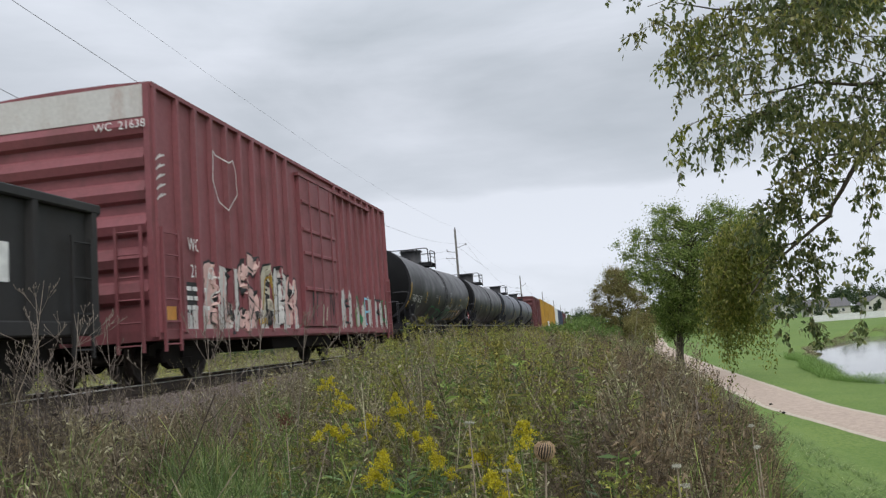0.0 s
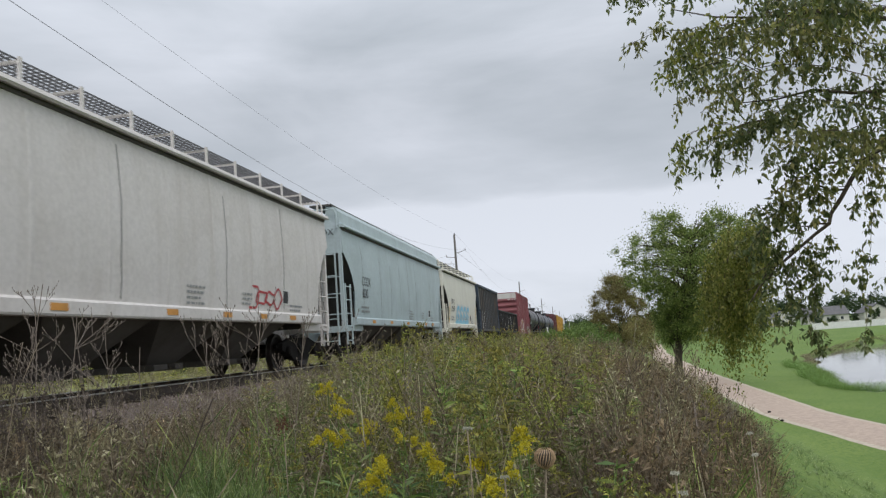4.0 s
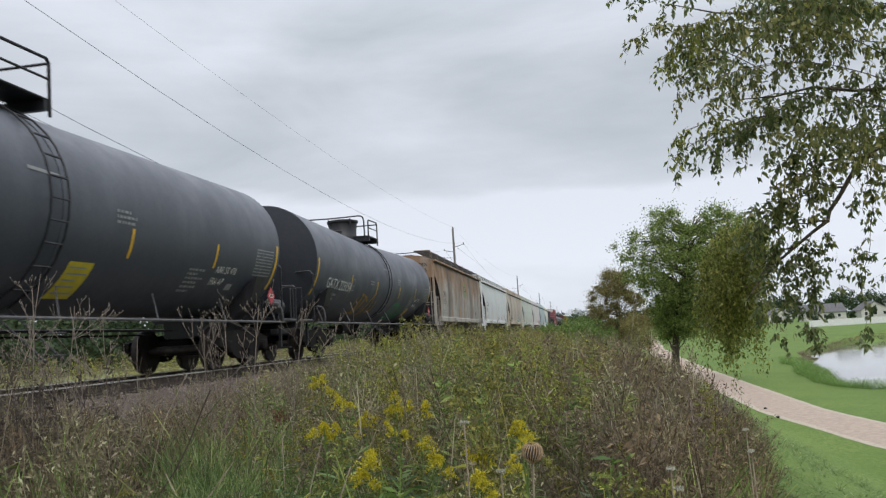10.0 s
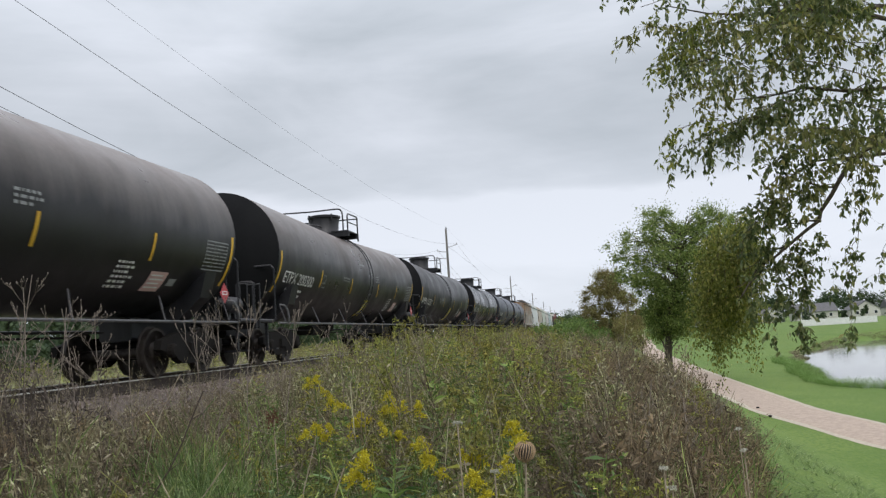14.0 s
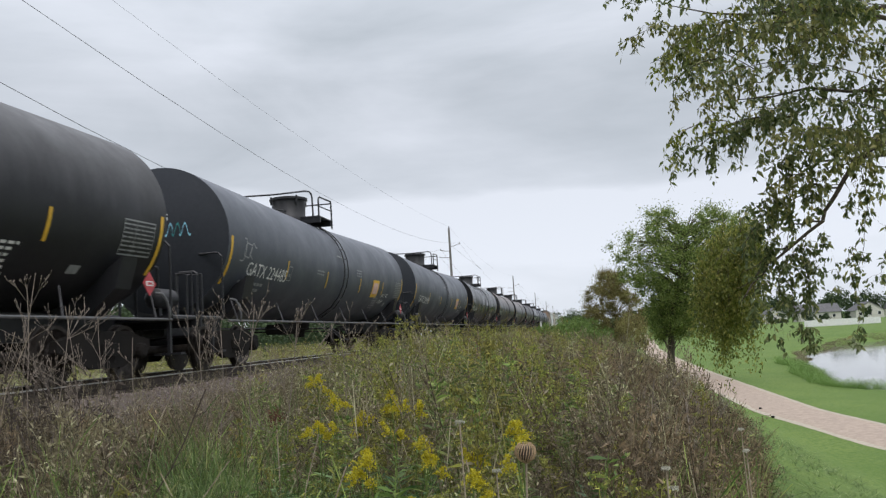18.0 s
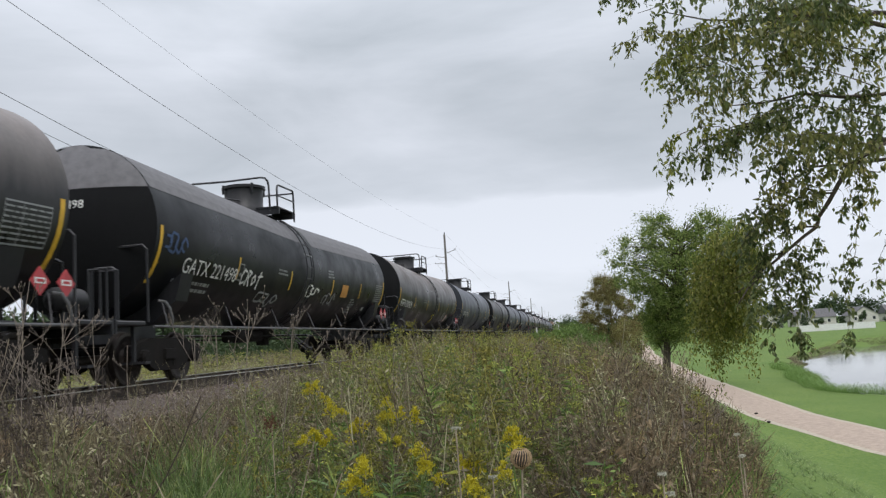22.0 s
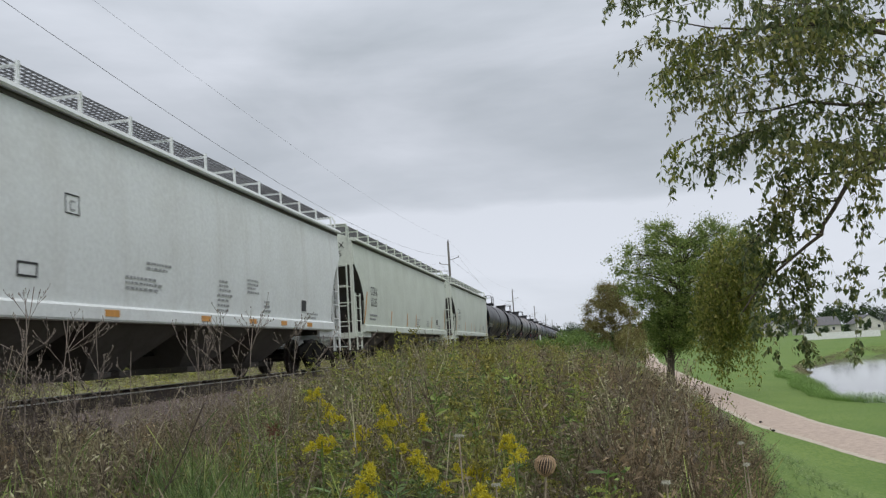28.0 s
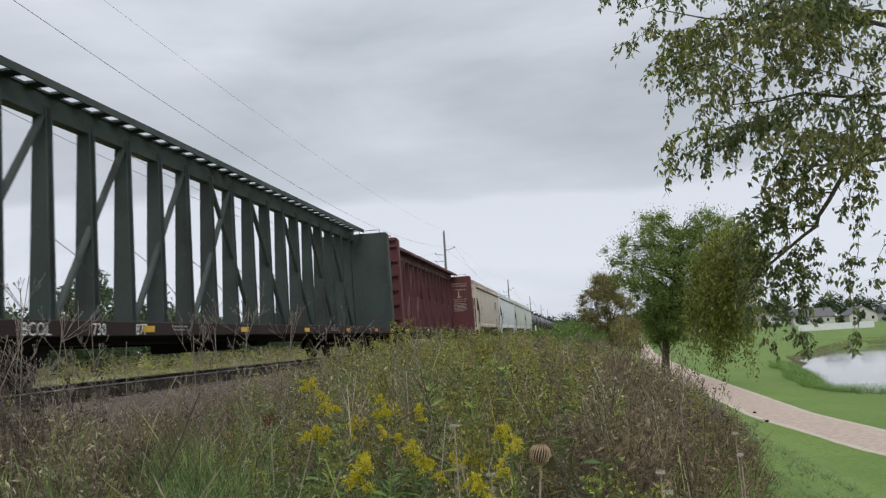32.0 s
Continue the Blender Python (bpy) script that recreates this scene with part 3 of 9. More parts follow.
def stroke(path, width, face, parent, material, lift=0.014, y0=0.0, z0=0.0, sy=1.0, sz=1.0, slant=0.0):
    """One painted stroke along a path of (u, w) points in a unit box, scaled and slanted onto the side."""
    pts = [(y0 + sy * u + slant * sz * w, z0 + sz * w) for u, w in path]
    mb = Mesh()
    for (ya, za), (yb, zb) in zip(pts, pts[1:]):
        d = math.hypot(yb - ya, zb - za) + 1e-6
        ey, ez = (yb - ya) / d * width * 0.25, (zb - za) / d * width * 0.25
        ny, nz = -(zb - za) / d * width / 2, (yb - ya) / d * width / 2
        quad = [(ya - ey + ny, za - ez + nz), (yb + ey + ny, zb + ez + nz), (yb + ey - ny, zb + ez - nz), (ya - ey - ny, za - ez - nz)]
        mb.add([(face(z) + lift, y, z) for y, z in quad], [(0, 1, 2, 3)])
    return part("graffiti", mb, material, parent)


def tag_fill(y0, y1, z0, z1, posts, parent, material, seed, gap=0.3):
    """Sprayed fill on a ribbed side: ragged strips that lie on the panels and over the posts."""
    rnd, mb = random.Random(seed), Mesh()
    y = y0
    while y < y1:
        w = rnd.uniform(0.05, 0.16)
        on = any(abs(y + w / 2 - p) < 0.06 for p in posts)
        x = 1.600 if on else 1.508
        if rnd.random() > gap:
            a = z0 + rnd.uniform(0, 0.12 * (z1 - z0))
            b = z1 - (z1 - z0) * (0.18 + 0.18 * math.sin(2.1 * y + seed) + 0.10 * math.sin(7.3 * y) + rnd.uniform(-0.05, 0.05))
            k = rnd.uniform(-0.05, 0.05)
            mb.add([(x, y, a), (x, y + w, a), (x, y + w + k, b), (x, y + k, b + rnd.uniform(-0.1, 0.1))], [(0, 1, 2, 3)])
        y += w * 0.93
    part("graffiti", mb, material, parent)["kind"] = "stuff"


# ---- the ground, in one sheet ----
PROFILE = [(-4000, -1.2), (-40, -1.15), (-14, -1.05), (-12.0, -0.8), (-11.2, -0.42), (-5.9, -0.42), (-5.2, -0.55), (-3.0, -0.80),
           (0.0, -1.12), (2.0, -1.55), (4.0, -2.45), (6.0, -3.45), (7.0, -3.80), (11.0, -3.84), (14.0, -4.0), (24, -4.15), (4000, -4.2)]


def smooth_step(a, b, s):
    u = min(1.0, max(0.0, (s - a) / (b - a)))
    return u * u * (3 - 2 * u)


POND_AT = (46.0, 74.0)
POND_REACH = [(-180, 25.3), (-167, 27.4), (-155, 31.0), (-148, 34.1), (-142, 36.4), (-110, 38), (-60, 35), (0, 34), (45, 48), (80, 62), (89, 62.1), (98, 53.0), (109, 41.2), (135, 28.2), (157, 25.3), (174, 25.0), (180, 25.3)]


def pond_inside(x, y):
    """Metres inside the pond's bank; below 0 outside."""
    dx, dy = x - POND_AT[0], y - POND_AT[1]
    ang = math.degrees(math.atan2(dy, dx))
    reach = float(np.interp(ang, [p[0] for p in POND_REACH], [p[1] for p in POND_REACH]))
    return reach - math.hypot(dx, dy) + 0.35 * math.sin(radians(9 * ang)) + 0.25 * math.sin(radians(17 * ang))


def ground_z(x, y):
    for (xa, za), (xb, zb) in zip(PROFILE, PROFILE[1:]):
        if x <= xb:
            z = za + (zb - za) * (x - xa) / (xb - xa)
            break
    far = smooth_step(105, 185, y + 0.15 * x)
    if x > 11:
        z += far * 1.55 * smooth_step(20, 34, x)
    if -5.5 < x < 6:
        z += 0.05 * noise.noise((x * 0.7, y * 0.5, 0)) + 0.03 * noise.noise((x * 2, y * 2, 4))
    p = pond_inside(x, y)
    if p > -3:
        z -= smooth_step(-3, 0.8, p) * 1.25
    return z


def ground():
    def spread(marks, steps):
        out = []
        for a, b, s in zip(marks, marks[1:], steps):
            k = max(1, int(round((b - a) / s)))
            out += [a + (b - a) * i / k for i in range(k)]
        return out + [marks[-1]]
    xs = spread([-3000, -400, -60, -14, -5, 8, 16, 100, 300, 3000], [650, 40, 6, 0.7, 0.5, 0.6, 1.5, 20, 700])
    ys = spread([-2000, -100, -6, 30, 130, 260, 600, 4500], [300, 20, 0.6, 1.5, 6, 40, 700])
    verts = [(x, y, ground_z(x, y)) for y in ys for x in xs]
    w = len(xs)
    faces = [(j * w + i, j * w + i + 1, (j + 1) * w + i + 1, (j + 1) * w + i) for j in range(len(ys) - 1) for i in range(w - 1)]
    me = fast_mesh("ground", verts, faces, "ground")
    me.polygons.foreach_set("use_smooth", [True] * len(me.polygons))
    tagged(new("ground", me), "mown lawn, weedy embankment and rough field in one sheet", "ground", "", "structure")
    # pond water
    ring = []
    for i in range(120):
        a, r = 2 * math.pi * i / 120, 0.0
        while r < 80 and pond_inside(POND_AT[0] + r * math.cos(a), POND_AT[1] + r * math.sin(a)) > -0.6:
            r += 0.25
        ring.append((POND_AT[0] + r * math.cos(a), POND_AT[1] + r * math.sin(a), -4.62))
    me = bpy.data.meshes.new("water")
    me.from_pydata([(*POND_AT, -4.62)] + ring, [], [(0, i + 1, (i + 1) % 120 + 1) for i in range(120)])
    me.materials.append(M["water"])
    tagged(new("water", me), "still grey pond water with a film of algae", "water", "", "structure")


PATH = [(8.2, -30), (9.6, -8), (11.6, 8), (11.6, 20), (9.7, 29), (8.75, 38), (8.75, 52), (8.8, 66), (9.1, 82), (9.7, 102), (10.9, 130), (13.5, 165), (17, 210), (22, 300)]


def path_centre(y):
    for (xa, ya), (xb, yb) in zip(PATH, PATH[1:]):
        if y <= yb:
            u = (y - ya) / (yb - ya)
            return xa + (xb - xa) * u * u * (3 - 2 * u) * 0.5 + (xb - xa) * u * 0.5
    return PATH[-1][0]


def strip(name, offset0, offset1, lift, material, label, category):
    """A ribbon along the path."""
    verts, faces, n = [], [], 0
    y = -28.0
    while y < 295:
        c = path_centre(y)
        slope = (path_centre(y + 0.5) - path_centre(y - 0.5))
        row = []
        for k in range(5):
            o = offset0 + (offset1 - offset0) * k / 4 + (0.05 * noise.noise((y * 0.9, 3 * offset0, 0)) if k in (0, 4) else 0)
            row.append((c + o, y - slope * o, ground_z(c + o, y) + lift * (0.2 if k in (0, 4) else 1.0)))
        verts += row
        if n:
            faces += [(5 * n - 5 + k, 5 * n - 4 + k, 5 * n + 1 + k, 5 * n + k) for k in range(4)]
        n += 1
        y += 0.6 if y < 110 else 4.0
    me = fast_mesh(name, verts, faces, material)
    return tagged(new(name, me), label, category, "", "structure")


ground()
strip("path_verge", -1.42, 1.42, 0.035, "path_edge", "pale crushed-stone edge of the footpath", "path")
strip("path", -1.22, 1.22, 0.06, "concrete_path", "pinkish tan gravel footpath through the lawn", "path")


# ---- the track ----
def track():
    y0, y1 = -60.0, 900.0
    ring = [(-3.1, -0.62), (-2.55, -0.40), (-1.75, -0.20), (1.75, -0.20), (2.7, -0.34), (3.3, -0.60)]
    n = 420
    verts, faces = [], []
    for j in range(n + 1):
        y = y0 + (y1 - y0) * (j / n) ** 1.6
        verts += [(TRACK + x + 0.05 * noise.noise((y, x, 2)), y, z + 0.02 * noise.noise((y * 2, x * 3, 7))) for x, z in ring]
        if j:
            faces += [(6 * j - 6 + k, 6 * j - 5 + k, 6 * j + k + 1, 6 * j + k) for k in range(5)]
    tagged(new("ballast", fast_mesh("ballast", verts, faces, "ballast")), "brownish crushed-stone ballast bed under the track", "ballast", "", "structure")
    # loose stones on the near shoulder
    rnd = np.random.default_rng(5)
    k = 9000
    sy, sx = rnd.uniform(3, 34, k), rnd.uniform(-7.4, -5.1, k)
    v0 = rnd.normal(0, 1, (k, 4, 3))
    v0 /= np.linalg.norm(v0, axis=2, keepdims=True)
    v0 *= rnd.uniform(0.018, 0.045, (k, 1, 1))
    zz = np.interp(sx - TRACK, [0, 1.75, 2.7, 3.3], [-0.20, -0.20, -0.34, -0.55])
    pts = (v0 + np.stack([sx, sy, zz + 0.008], 1)[:, None, :]).reshape(-1, 3)
    tri = np.array([(0, 1, 2), (0, 3, 1), (1, 3, 2), (0, 2, 3)])
    fc = (np.arange(k)[:, None, None] * 4 + tri[None]).reshape(-1, 3)
    tagged(new("ballast_stones", fast_mesh("ballast_stones", pts, fc, "stone")), "loose brown and grey ballast stones on the shoulder", "stones", "", "stuff")
    prof = [(-0.07, -0.18), (0.07, -0.18), (0.07, -0.165), (0.012, -0.14), (0.012, -0.045), (0.036, -0.03), (0.036, -0.004), (0.028, 0.0),
            (-0.028, 0.0), (-0.036, -0.004), (-0.036, -0.03), (-0.012, -0.045), (-0.012, -0.14), (-0.07, -0.165)]
    for side in (-1, 1):
        c = TRACK + side * 0.755
        rail = thing("rail", "rusty steel running rail with a worn bright top", "rail", "rails of the track", "structure")
        part("rail_profile", Mesh().prism([(c + x, z) for x, z in prof], "y", y0, y1), "rail", rail)
        part("running_surface", Mesh().prism([(c - 0.026, 0.0035), (c + 0.026, 0.0035), (c + 0.0375, -0.006), (c + 0.0375, -0.014), (c + 0.036, -0.014), (c + 0.026, 0.0005), (c - 0.026, 0.0005)], "y", y0, y1), "rail_top", rail, "bright worn rail top")
    tie = Mesh().box(TRACK - 1.3, TRACK + 1.3, -0.115, 0.115, -0.34, -0.175, 0.02).data("tie")
    tie.materials.append(M["tie"])
    holder = thing("track_ties", "weathered dark wooden cross ties of the track", "railway ties", "", "structure")
    for i in range(150):
        o = new("tie", tie)
        o.parent = holder
        o.matrix_basis = pose(0.02 * math.sin(7 * i), -6 + i * 0.53, 0.004 * math.sin(i * 3), 0, 0, 0.5 * math.sin(i * 5))
    far = Mesh()
    for i in range(500):
        y = -6 + (150 + i) * 0.53
        far.box(TRACK - 1.3, TRACK + 1.3, y - 0.115, y + 0.115, -0.34, -0.175)
    part("far_ties", far, "tie", holder)["kind"] = "stuff"


track()


# ---- the train ----
CARS = []                # (thing, place of its middle along the track at 0 s)
WHEELS = []              # (wheelset, place along its truck)
CACHE = {}


def shared(key, make):
    if key not in CACHE:
        CACHE[key] = make()
    return CACHE[key]


def wheelset_mesh():
    mb = Mesh()
    mb.lathe([(-1.0, 0.07), (-0.80, 0.08), (-0.79, 0.10), (0.79, 0.10), (0.80, 0.08), (1.0, 0.07)], "x", (0, 0, 0), 10)
    for s in (-1, 1):
        prof = [(0.68, 0.12), (0.685, 0.30), (0.69, 0.40), (0.69, 0.482), (0.715, 0.482), (0.725, 0.457), (0.825, 0.452), (0.825, 0.395), (0.79, 0.36), (0.775, 0.20), (0.83, 0.14), (0.83, 0.09)]
        mb.lathe([(s * a, r) for a, r in prof], "x", (0, 0, 0), 24)
        for k in range(4):
            a = k * math.pi / 2
            mb.rod((s * 0.80, 0.27 * math.cos(a), 0.27 * math.sin(a)), (s * 0.835, 0.27 * math.cos(a), 0.27 * math.sin(a)), 0.035, 6)
    mb.smooth = True
    me = mb.data("wheelset")
    me.materials.append(M["steel"])
    return me


def side_frame_mesh():
    ring = [(-1.25, 0.50), (-1.22, 0.66), (-1.0, 0.70), (-0.62, 0.80), (0.62, 0.80), (1.0, 0.70), (1.22, 0.66), (1.25, 0.50), (1.02, 0.44), (0.80, 0.46),
            (0.62, 0.30), (0.42, 0.22), (-0.42, 0.22), (-0.62, 0.30), (-0.80, 0.46), (-1.02, 0.44)]
    mb = Mesh().prism(ring, "x", -0.07, 0.07)
    for s in (-1, 1):
        mb.lathe([(-0.10, 0.13), (0.12, 0.13), (0.15, 0.09)], "x", (0.03, s * 0.90, 0.47), 12)
        mb.rod((0.02, s * 0.16, 0.30), (0.02, s * 0.16, 0.62), 0.07, 8)
    me = mb.data("side_frame")
    me.materials.append(M["under"])
    return me


def bolster_mesh():
    mb = Mesh().prism([(-1.15, 0.42), (-1.15, 0.60), (-0.4, 0.72), (0.4, 0.72), (1.15, 0.60), (1.15, 0.42), (0.4, 0.34), (-0.4, 0.34)], "y", -0.2, 0.2)
    mb.lathe([(0.70, 0.2), (0.82, 0.2)], "z", (0, 0, 0), 12)
    me = mb.data("bolster")
    me.materials.append(M["under"])
    return me


def truck(car, y):
    t = part("truck", shared("bolster", bolster_mesh), None, car, "", pose(0, y, 0))
    for s in (-1, 1):
        part("side_frame", shared("side_frame", side_frame_mesh), None, t, "", pose(s * 1.02, 0, 0))
        w = part("wheelset", shared("wheelset", wheelset_mesh), None, t, "", pose(0, s * 0.90, 0.457))
        WHEELS.append((w, s * 0.90))


def coupler(car, half, sign):
    def make():
        mb = Mesh().box(-0.10, 0.10, -0.75, 0.05, 0.78, 0.95, 0.02)
        mb.prism([(-0.16, 0.02), (0.12, 0.02), (0.16, 0.22), (0.02, 0.24), (-0.02, 0.14), (-0.10, 0.24), (-0.18, 0.14)], "z", 0.70, 1.02)
        mb.pipe([(0.25, -0.2, 0.85), (0.27, 0.05, 0.6), (0.22, 0.22, 0.48), (0.1, 0.3, 0.5)], 0.025)
        me = mb.data("coupler")
        me.materials.append(M["under"])
        return me
    part("coupler", shared("coupler", make), None, car, "", pose(0, sign * half, 0, 0, 0, 0 if sign > 0 else 180))


def car_thing(name, label, lo, hi, category="freight car"):
    """A railway car whose body reaches from lo to hi along the track at 0 s."""
    c = thing(name, label, category, "cars of the train")
    CARS.append((c, (lo + hi) / 2))
    return c


def ladder(name, car, x, y, z0, z1, width, material, rungs=5, across="y", r=0.016):
    """A ladder that stands at (x, y); its rungs run along y or x."""
    mb = Mesh()
    h = width / 2
    dy, dx = (h, 0) if across == "y" else (0, h)
    for s in (-1, 1):
        mb.box(x + s * dx - 0.022, x + s * dx + 0.022, y + s * dy - 0.022, y + s * dy + 0.022, z0, z1)
    for i in range(rungs):
        z = z0 + 0.12 + (z1 - z0 - 0.2) * i / max(1, rungs - 1)
        mb.rod((x - dx, y - dy, z), (x + dx, y + dy, z), r, 5)
    return part(name, mb, material, car)


# -- tank cars --
TANK_R, TANK_Z = 1.53, 2.72


def tank_face(z):
    d = z - TANK_Z
    return math.sqrt(max(0.01, TANK_R ** 2 - d * d))


HEAD_D = 0.42
HEAD_R = (TANK_R ** 2 + HEAD_D ** 2) / (2 * HEAD_D)


def head_dish(r):
    """How far the dished head stands out at radius r."""
    return math.sqrt(max(0.0, HEAD_R ** 2 - r * r)) - (HEAD_R - HEAD_D)


def shell_patch(y0, y1, z0, z1, lift=0.008, k=6):
    """A patch that lies on the tank's side."""
    mb = Mesh()
    row = [(tank_face(z0 + (z1 - z0) * i / k) + lift, z0 + (z1 - z0) * i / k) for i in range(k + 1)]
    mb.add([(x, y0, z) for x, z in row] + [(x, y1, z) for x, z in row], [(i, i + 1, k + 2 + i, k + 1 + i) for i in range(k)])
    return mb


SAG = 0.15               # both halves of the tank slope down to its middle


def tank_dip(y, h):
    return SAG * (1 - min(1.0, abs(y) / h))


def sagged(car, h):
    """Lets what is painted on the shell follow its slope."""
    for ob in list(car.children):
        if ob.name.split(".")[0] in ("lettering", "stencil", "capacity_box", "warning_panel", "data_panel", "graffiti"):
            for o in [ob] + list(ob.children):
                for v in o.data.vertices:
                    v.co.z -= tank_dip(v.co.y, h)


def tank_car(lo, hi, label, material="tank_black", mark="", near=True, top=None, belt=True, big=False, fit=0.4):
    """lo, hi: the yellow end bands of the tank along the track at 0 s."""
    car = car_thing("tank_car", label, lo, hi)
    h = (hi - lo) / 2
    key = ("tank", round(h, 1))

    def shell():
        mb = Mesh()
        L = h + 0.15
        mb.lathe([(s * L / 4, TANK_R) for s in (-4, -3, -2, -1, 0, 1, 2, 3, 4)], "y", (0, 0, TANK_Z), 56)
        mb.v = [(x, y, z - tank_dip(y, h)) for x, y, z in mb.v]
        mb.smooth = True
        return mb

    def head_of(s):
        # a dished head with a hard knuckle where it meets the shell
        L = h + 0.15
        dish = [(s * (L + head_dish(r)), r) for r in [0.02 + (TANK_R - 0.02) * i / 9 for i in range(10)]]
        mb = Mesh().lathe(dish if s < 0 else dish[::-1], "y", (0, 0, TANK_Z), 56)
        mb.smooth = True
        return mb
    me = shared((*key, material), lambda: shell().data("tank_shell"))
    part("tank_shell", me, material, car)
    # the darker paint of both ends carries their shade
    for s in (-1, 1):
        part("tank_head", shared((*key, "head", s, material == "tank_dusty"), lambda: head_of(s).data("tank_head")), "head_dusty_shaded" if material == "tank_dusty" else "head_black_shaded", car, "matt dished end, shade worked into its dark paint")
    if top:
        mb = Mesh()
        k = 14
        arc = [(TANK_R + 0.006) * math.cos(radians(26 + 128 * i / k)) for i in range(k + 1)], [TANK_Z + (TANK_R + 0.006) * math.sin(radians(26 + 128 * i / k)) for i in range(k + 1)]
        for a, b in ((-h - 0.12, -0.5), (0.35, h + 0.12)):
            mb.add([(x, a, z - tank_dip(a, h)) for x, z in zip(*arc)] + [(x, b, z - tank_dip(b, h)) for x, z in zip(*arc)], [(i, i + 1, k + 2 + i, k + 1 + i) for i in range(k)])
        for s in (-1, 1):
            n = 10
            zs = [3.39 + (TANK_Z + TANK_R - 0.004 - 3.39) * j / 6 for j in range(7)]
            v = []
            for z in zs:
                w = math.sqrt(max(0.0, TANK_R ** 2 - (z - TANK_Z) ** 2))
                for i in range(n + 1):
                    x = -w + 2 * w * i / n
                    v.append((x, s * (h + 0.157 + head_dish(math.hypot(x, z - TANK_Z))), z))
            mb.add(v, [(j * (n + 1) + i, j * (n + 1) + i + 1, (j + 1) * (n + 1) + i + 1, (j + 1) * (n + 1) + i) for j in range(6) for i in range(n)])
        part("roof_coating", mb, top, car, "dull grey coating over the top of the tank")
    if belt:
        for y in ((0.1,) if mark.startswith("GATX") else ()):
            b = shared(("belt", material), lambda: Mesh().lathe([(-0.03, TANK_R - 0.02), (-0.03, TANK_R + 0.010), (0.03, TANK_R + 0.010), (0.03, TANK_R - 0.02)], "y", (0, 0, TANK_Z), 56).data("shell_band"))
            part("shell_band", b, material, car, "", pose(0, y, -tank_dip(y, h)))
    for s in (-1, 1):
        truck(car, s * (h - 0.95))
        coupler(car, h + 1.42, s)

        def saddle():
            mb = Mesh().prism([(-1.5, 1.95), (-1.36, 1.45), (-0.9, 1.05), (0.9, 1.05), (1.36, 1.45), (1.5, 1.95), (1.2, 1.75), (0.7, 1.4), (-0.7, 1.4), (-1.2, 1.75)], "y", -0.22, 0.22)
            mb.box(-0.33, 0.33, -0.9, 1.6, 0.70, 1.12, 0.04)
            me = mb.data("saddle")
            me.materials.append(M["tank_black"])
            return me
        part("saddle", shared("saddle", saddle), None, car, "", pose(0, s * (h - 0.95), 0, 0, 0, 0 if s > 0 else 180))

        def platform():
            mb = Mesh().box(-1.45, 1.45, 0.10, 0.95, 0.98, 1.06, 0.02)
            mb.box(-1.45, 1.45, 0.93, 0.98, 0.85, 1.08)
            for x in (-1.3, 1.3):
                mb.box(x - 0.03, x + 0.03, 0.2, 0.26, 0.35, 1.0)
                mb.box(x - 0.25, x + 0.25, 0.15, 0.3, 0.36, 0.40)
            for x in (1, -1):
                mb.pipe([(x * 1.45, 0.02, 1.05), (x * 1.45, 0.02, 2.26), (x * 1.37, 0.02, 2.34), (x * 0.10, 0.02, 2.34), (x * 0.04, 0.02, 2.26), (x * 0.04, 0.02, 1.05)], 0.024)
                mb.pipe([(x * 1.05, 0.30, 1.05), (x * 1.05, 0.30, 1.92), (x * 0.98, 0.30, 1.96), (x * 0.68, 0.30, 1.96), (x * 0.62, 0.30, 1.90), (x * 0.62, 0.30, 1.05)], 0.030)
                mb.pipe([(x * 1.42, 0.85, 1.05), (x * 1.42, 0.85, 1.85), (x * 1.12, 0.85, 1.85), (x * 1.12, 0.85, 1.05)], 0.022)
            me = mb.data("end_platform")
            me.materials.append(M["tank_black"])
            return me
        part("end_platform", shared("platform", platform), None, car, "", pose(0, s * (h + 0.35), 0, 0, 0, 0 if s > 0 else 180))

    rod = shared((*key, "rails"), lambda: Mesh().rod((1.50, -h - 0.3, 0.97), (1.50, h + 0.3, 0.97), 0.024, 8).data("side_rail"))
    strut = shared("side_strut", lambda: Mesh().rod((1.50, 0, 0.97), (1.20, 0.34, 1.44), 0.013, 6).data("rail_strut"))
    for turn in (0, 180):
        part("side_rail", rod, "grate", car, "pale handrail along the side sill", pose(0, 0, 0, 0, 0, turn))
        for y in [-h + 0.2 + (2 * h - 0.4) * i / 6 for i in range(7)]:
            part("rail_strut", strut, "tank_black", car, "", pose(0, y, 0, 0, 0, turn))

    def outlet():
        mb = Mesh().lathe([(0.62, 0.16), (0.80, 0.18), (0.82, 0.30), (1.0, 0.32), (1.25, 0.35)], "z", (0, 0, 0), 14)
        mb.box(-0.3, 0.3, -1.9, -0.7, 0.72, 1.0, 0.06)
        mb.lathe([(-2.6, 0.02), (-2.6, 0.16), (-1.95, 0.16), (-1.95, 0.02)], "y", (0.35, 0, 0.85), 12)
        mb.rod((0.4, -5.0, 0.85), (0.4, 5.0, 0.85), 0.02, 5)
        mb.rod((-0.3, -5.4, 0.80), (-0.3, 5.4, 0.80), 0.02, 5)
        return mb.data("underframe_gear")
    part("underframe_gear", shared("tank_outlet", outlet), "under", car)
    # walkway, fittings and rails on top
    low = -tank_dip(fit - 0.7, h)
    for x in (0.74, -0.74):
        part("walkway", shared("walkway", lambda: Mesh().box(-0.30, 0.30, -1.22, -0.02, 4.30, 4.335, 0.01).data("walkway")), "tank_black", car, "", pose(x, fit, low))
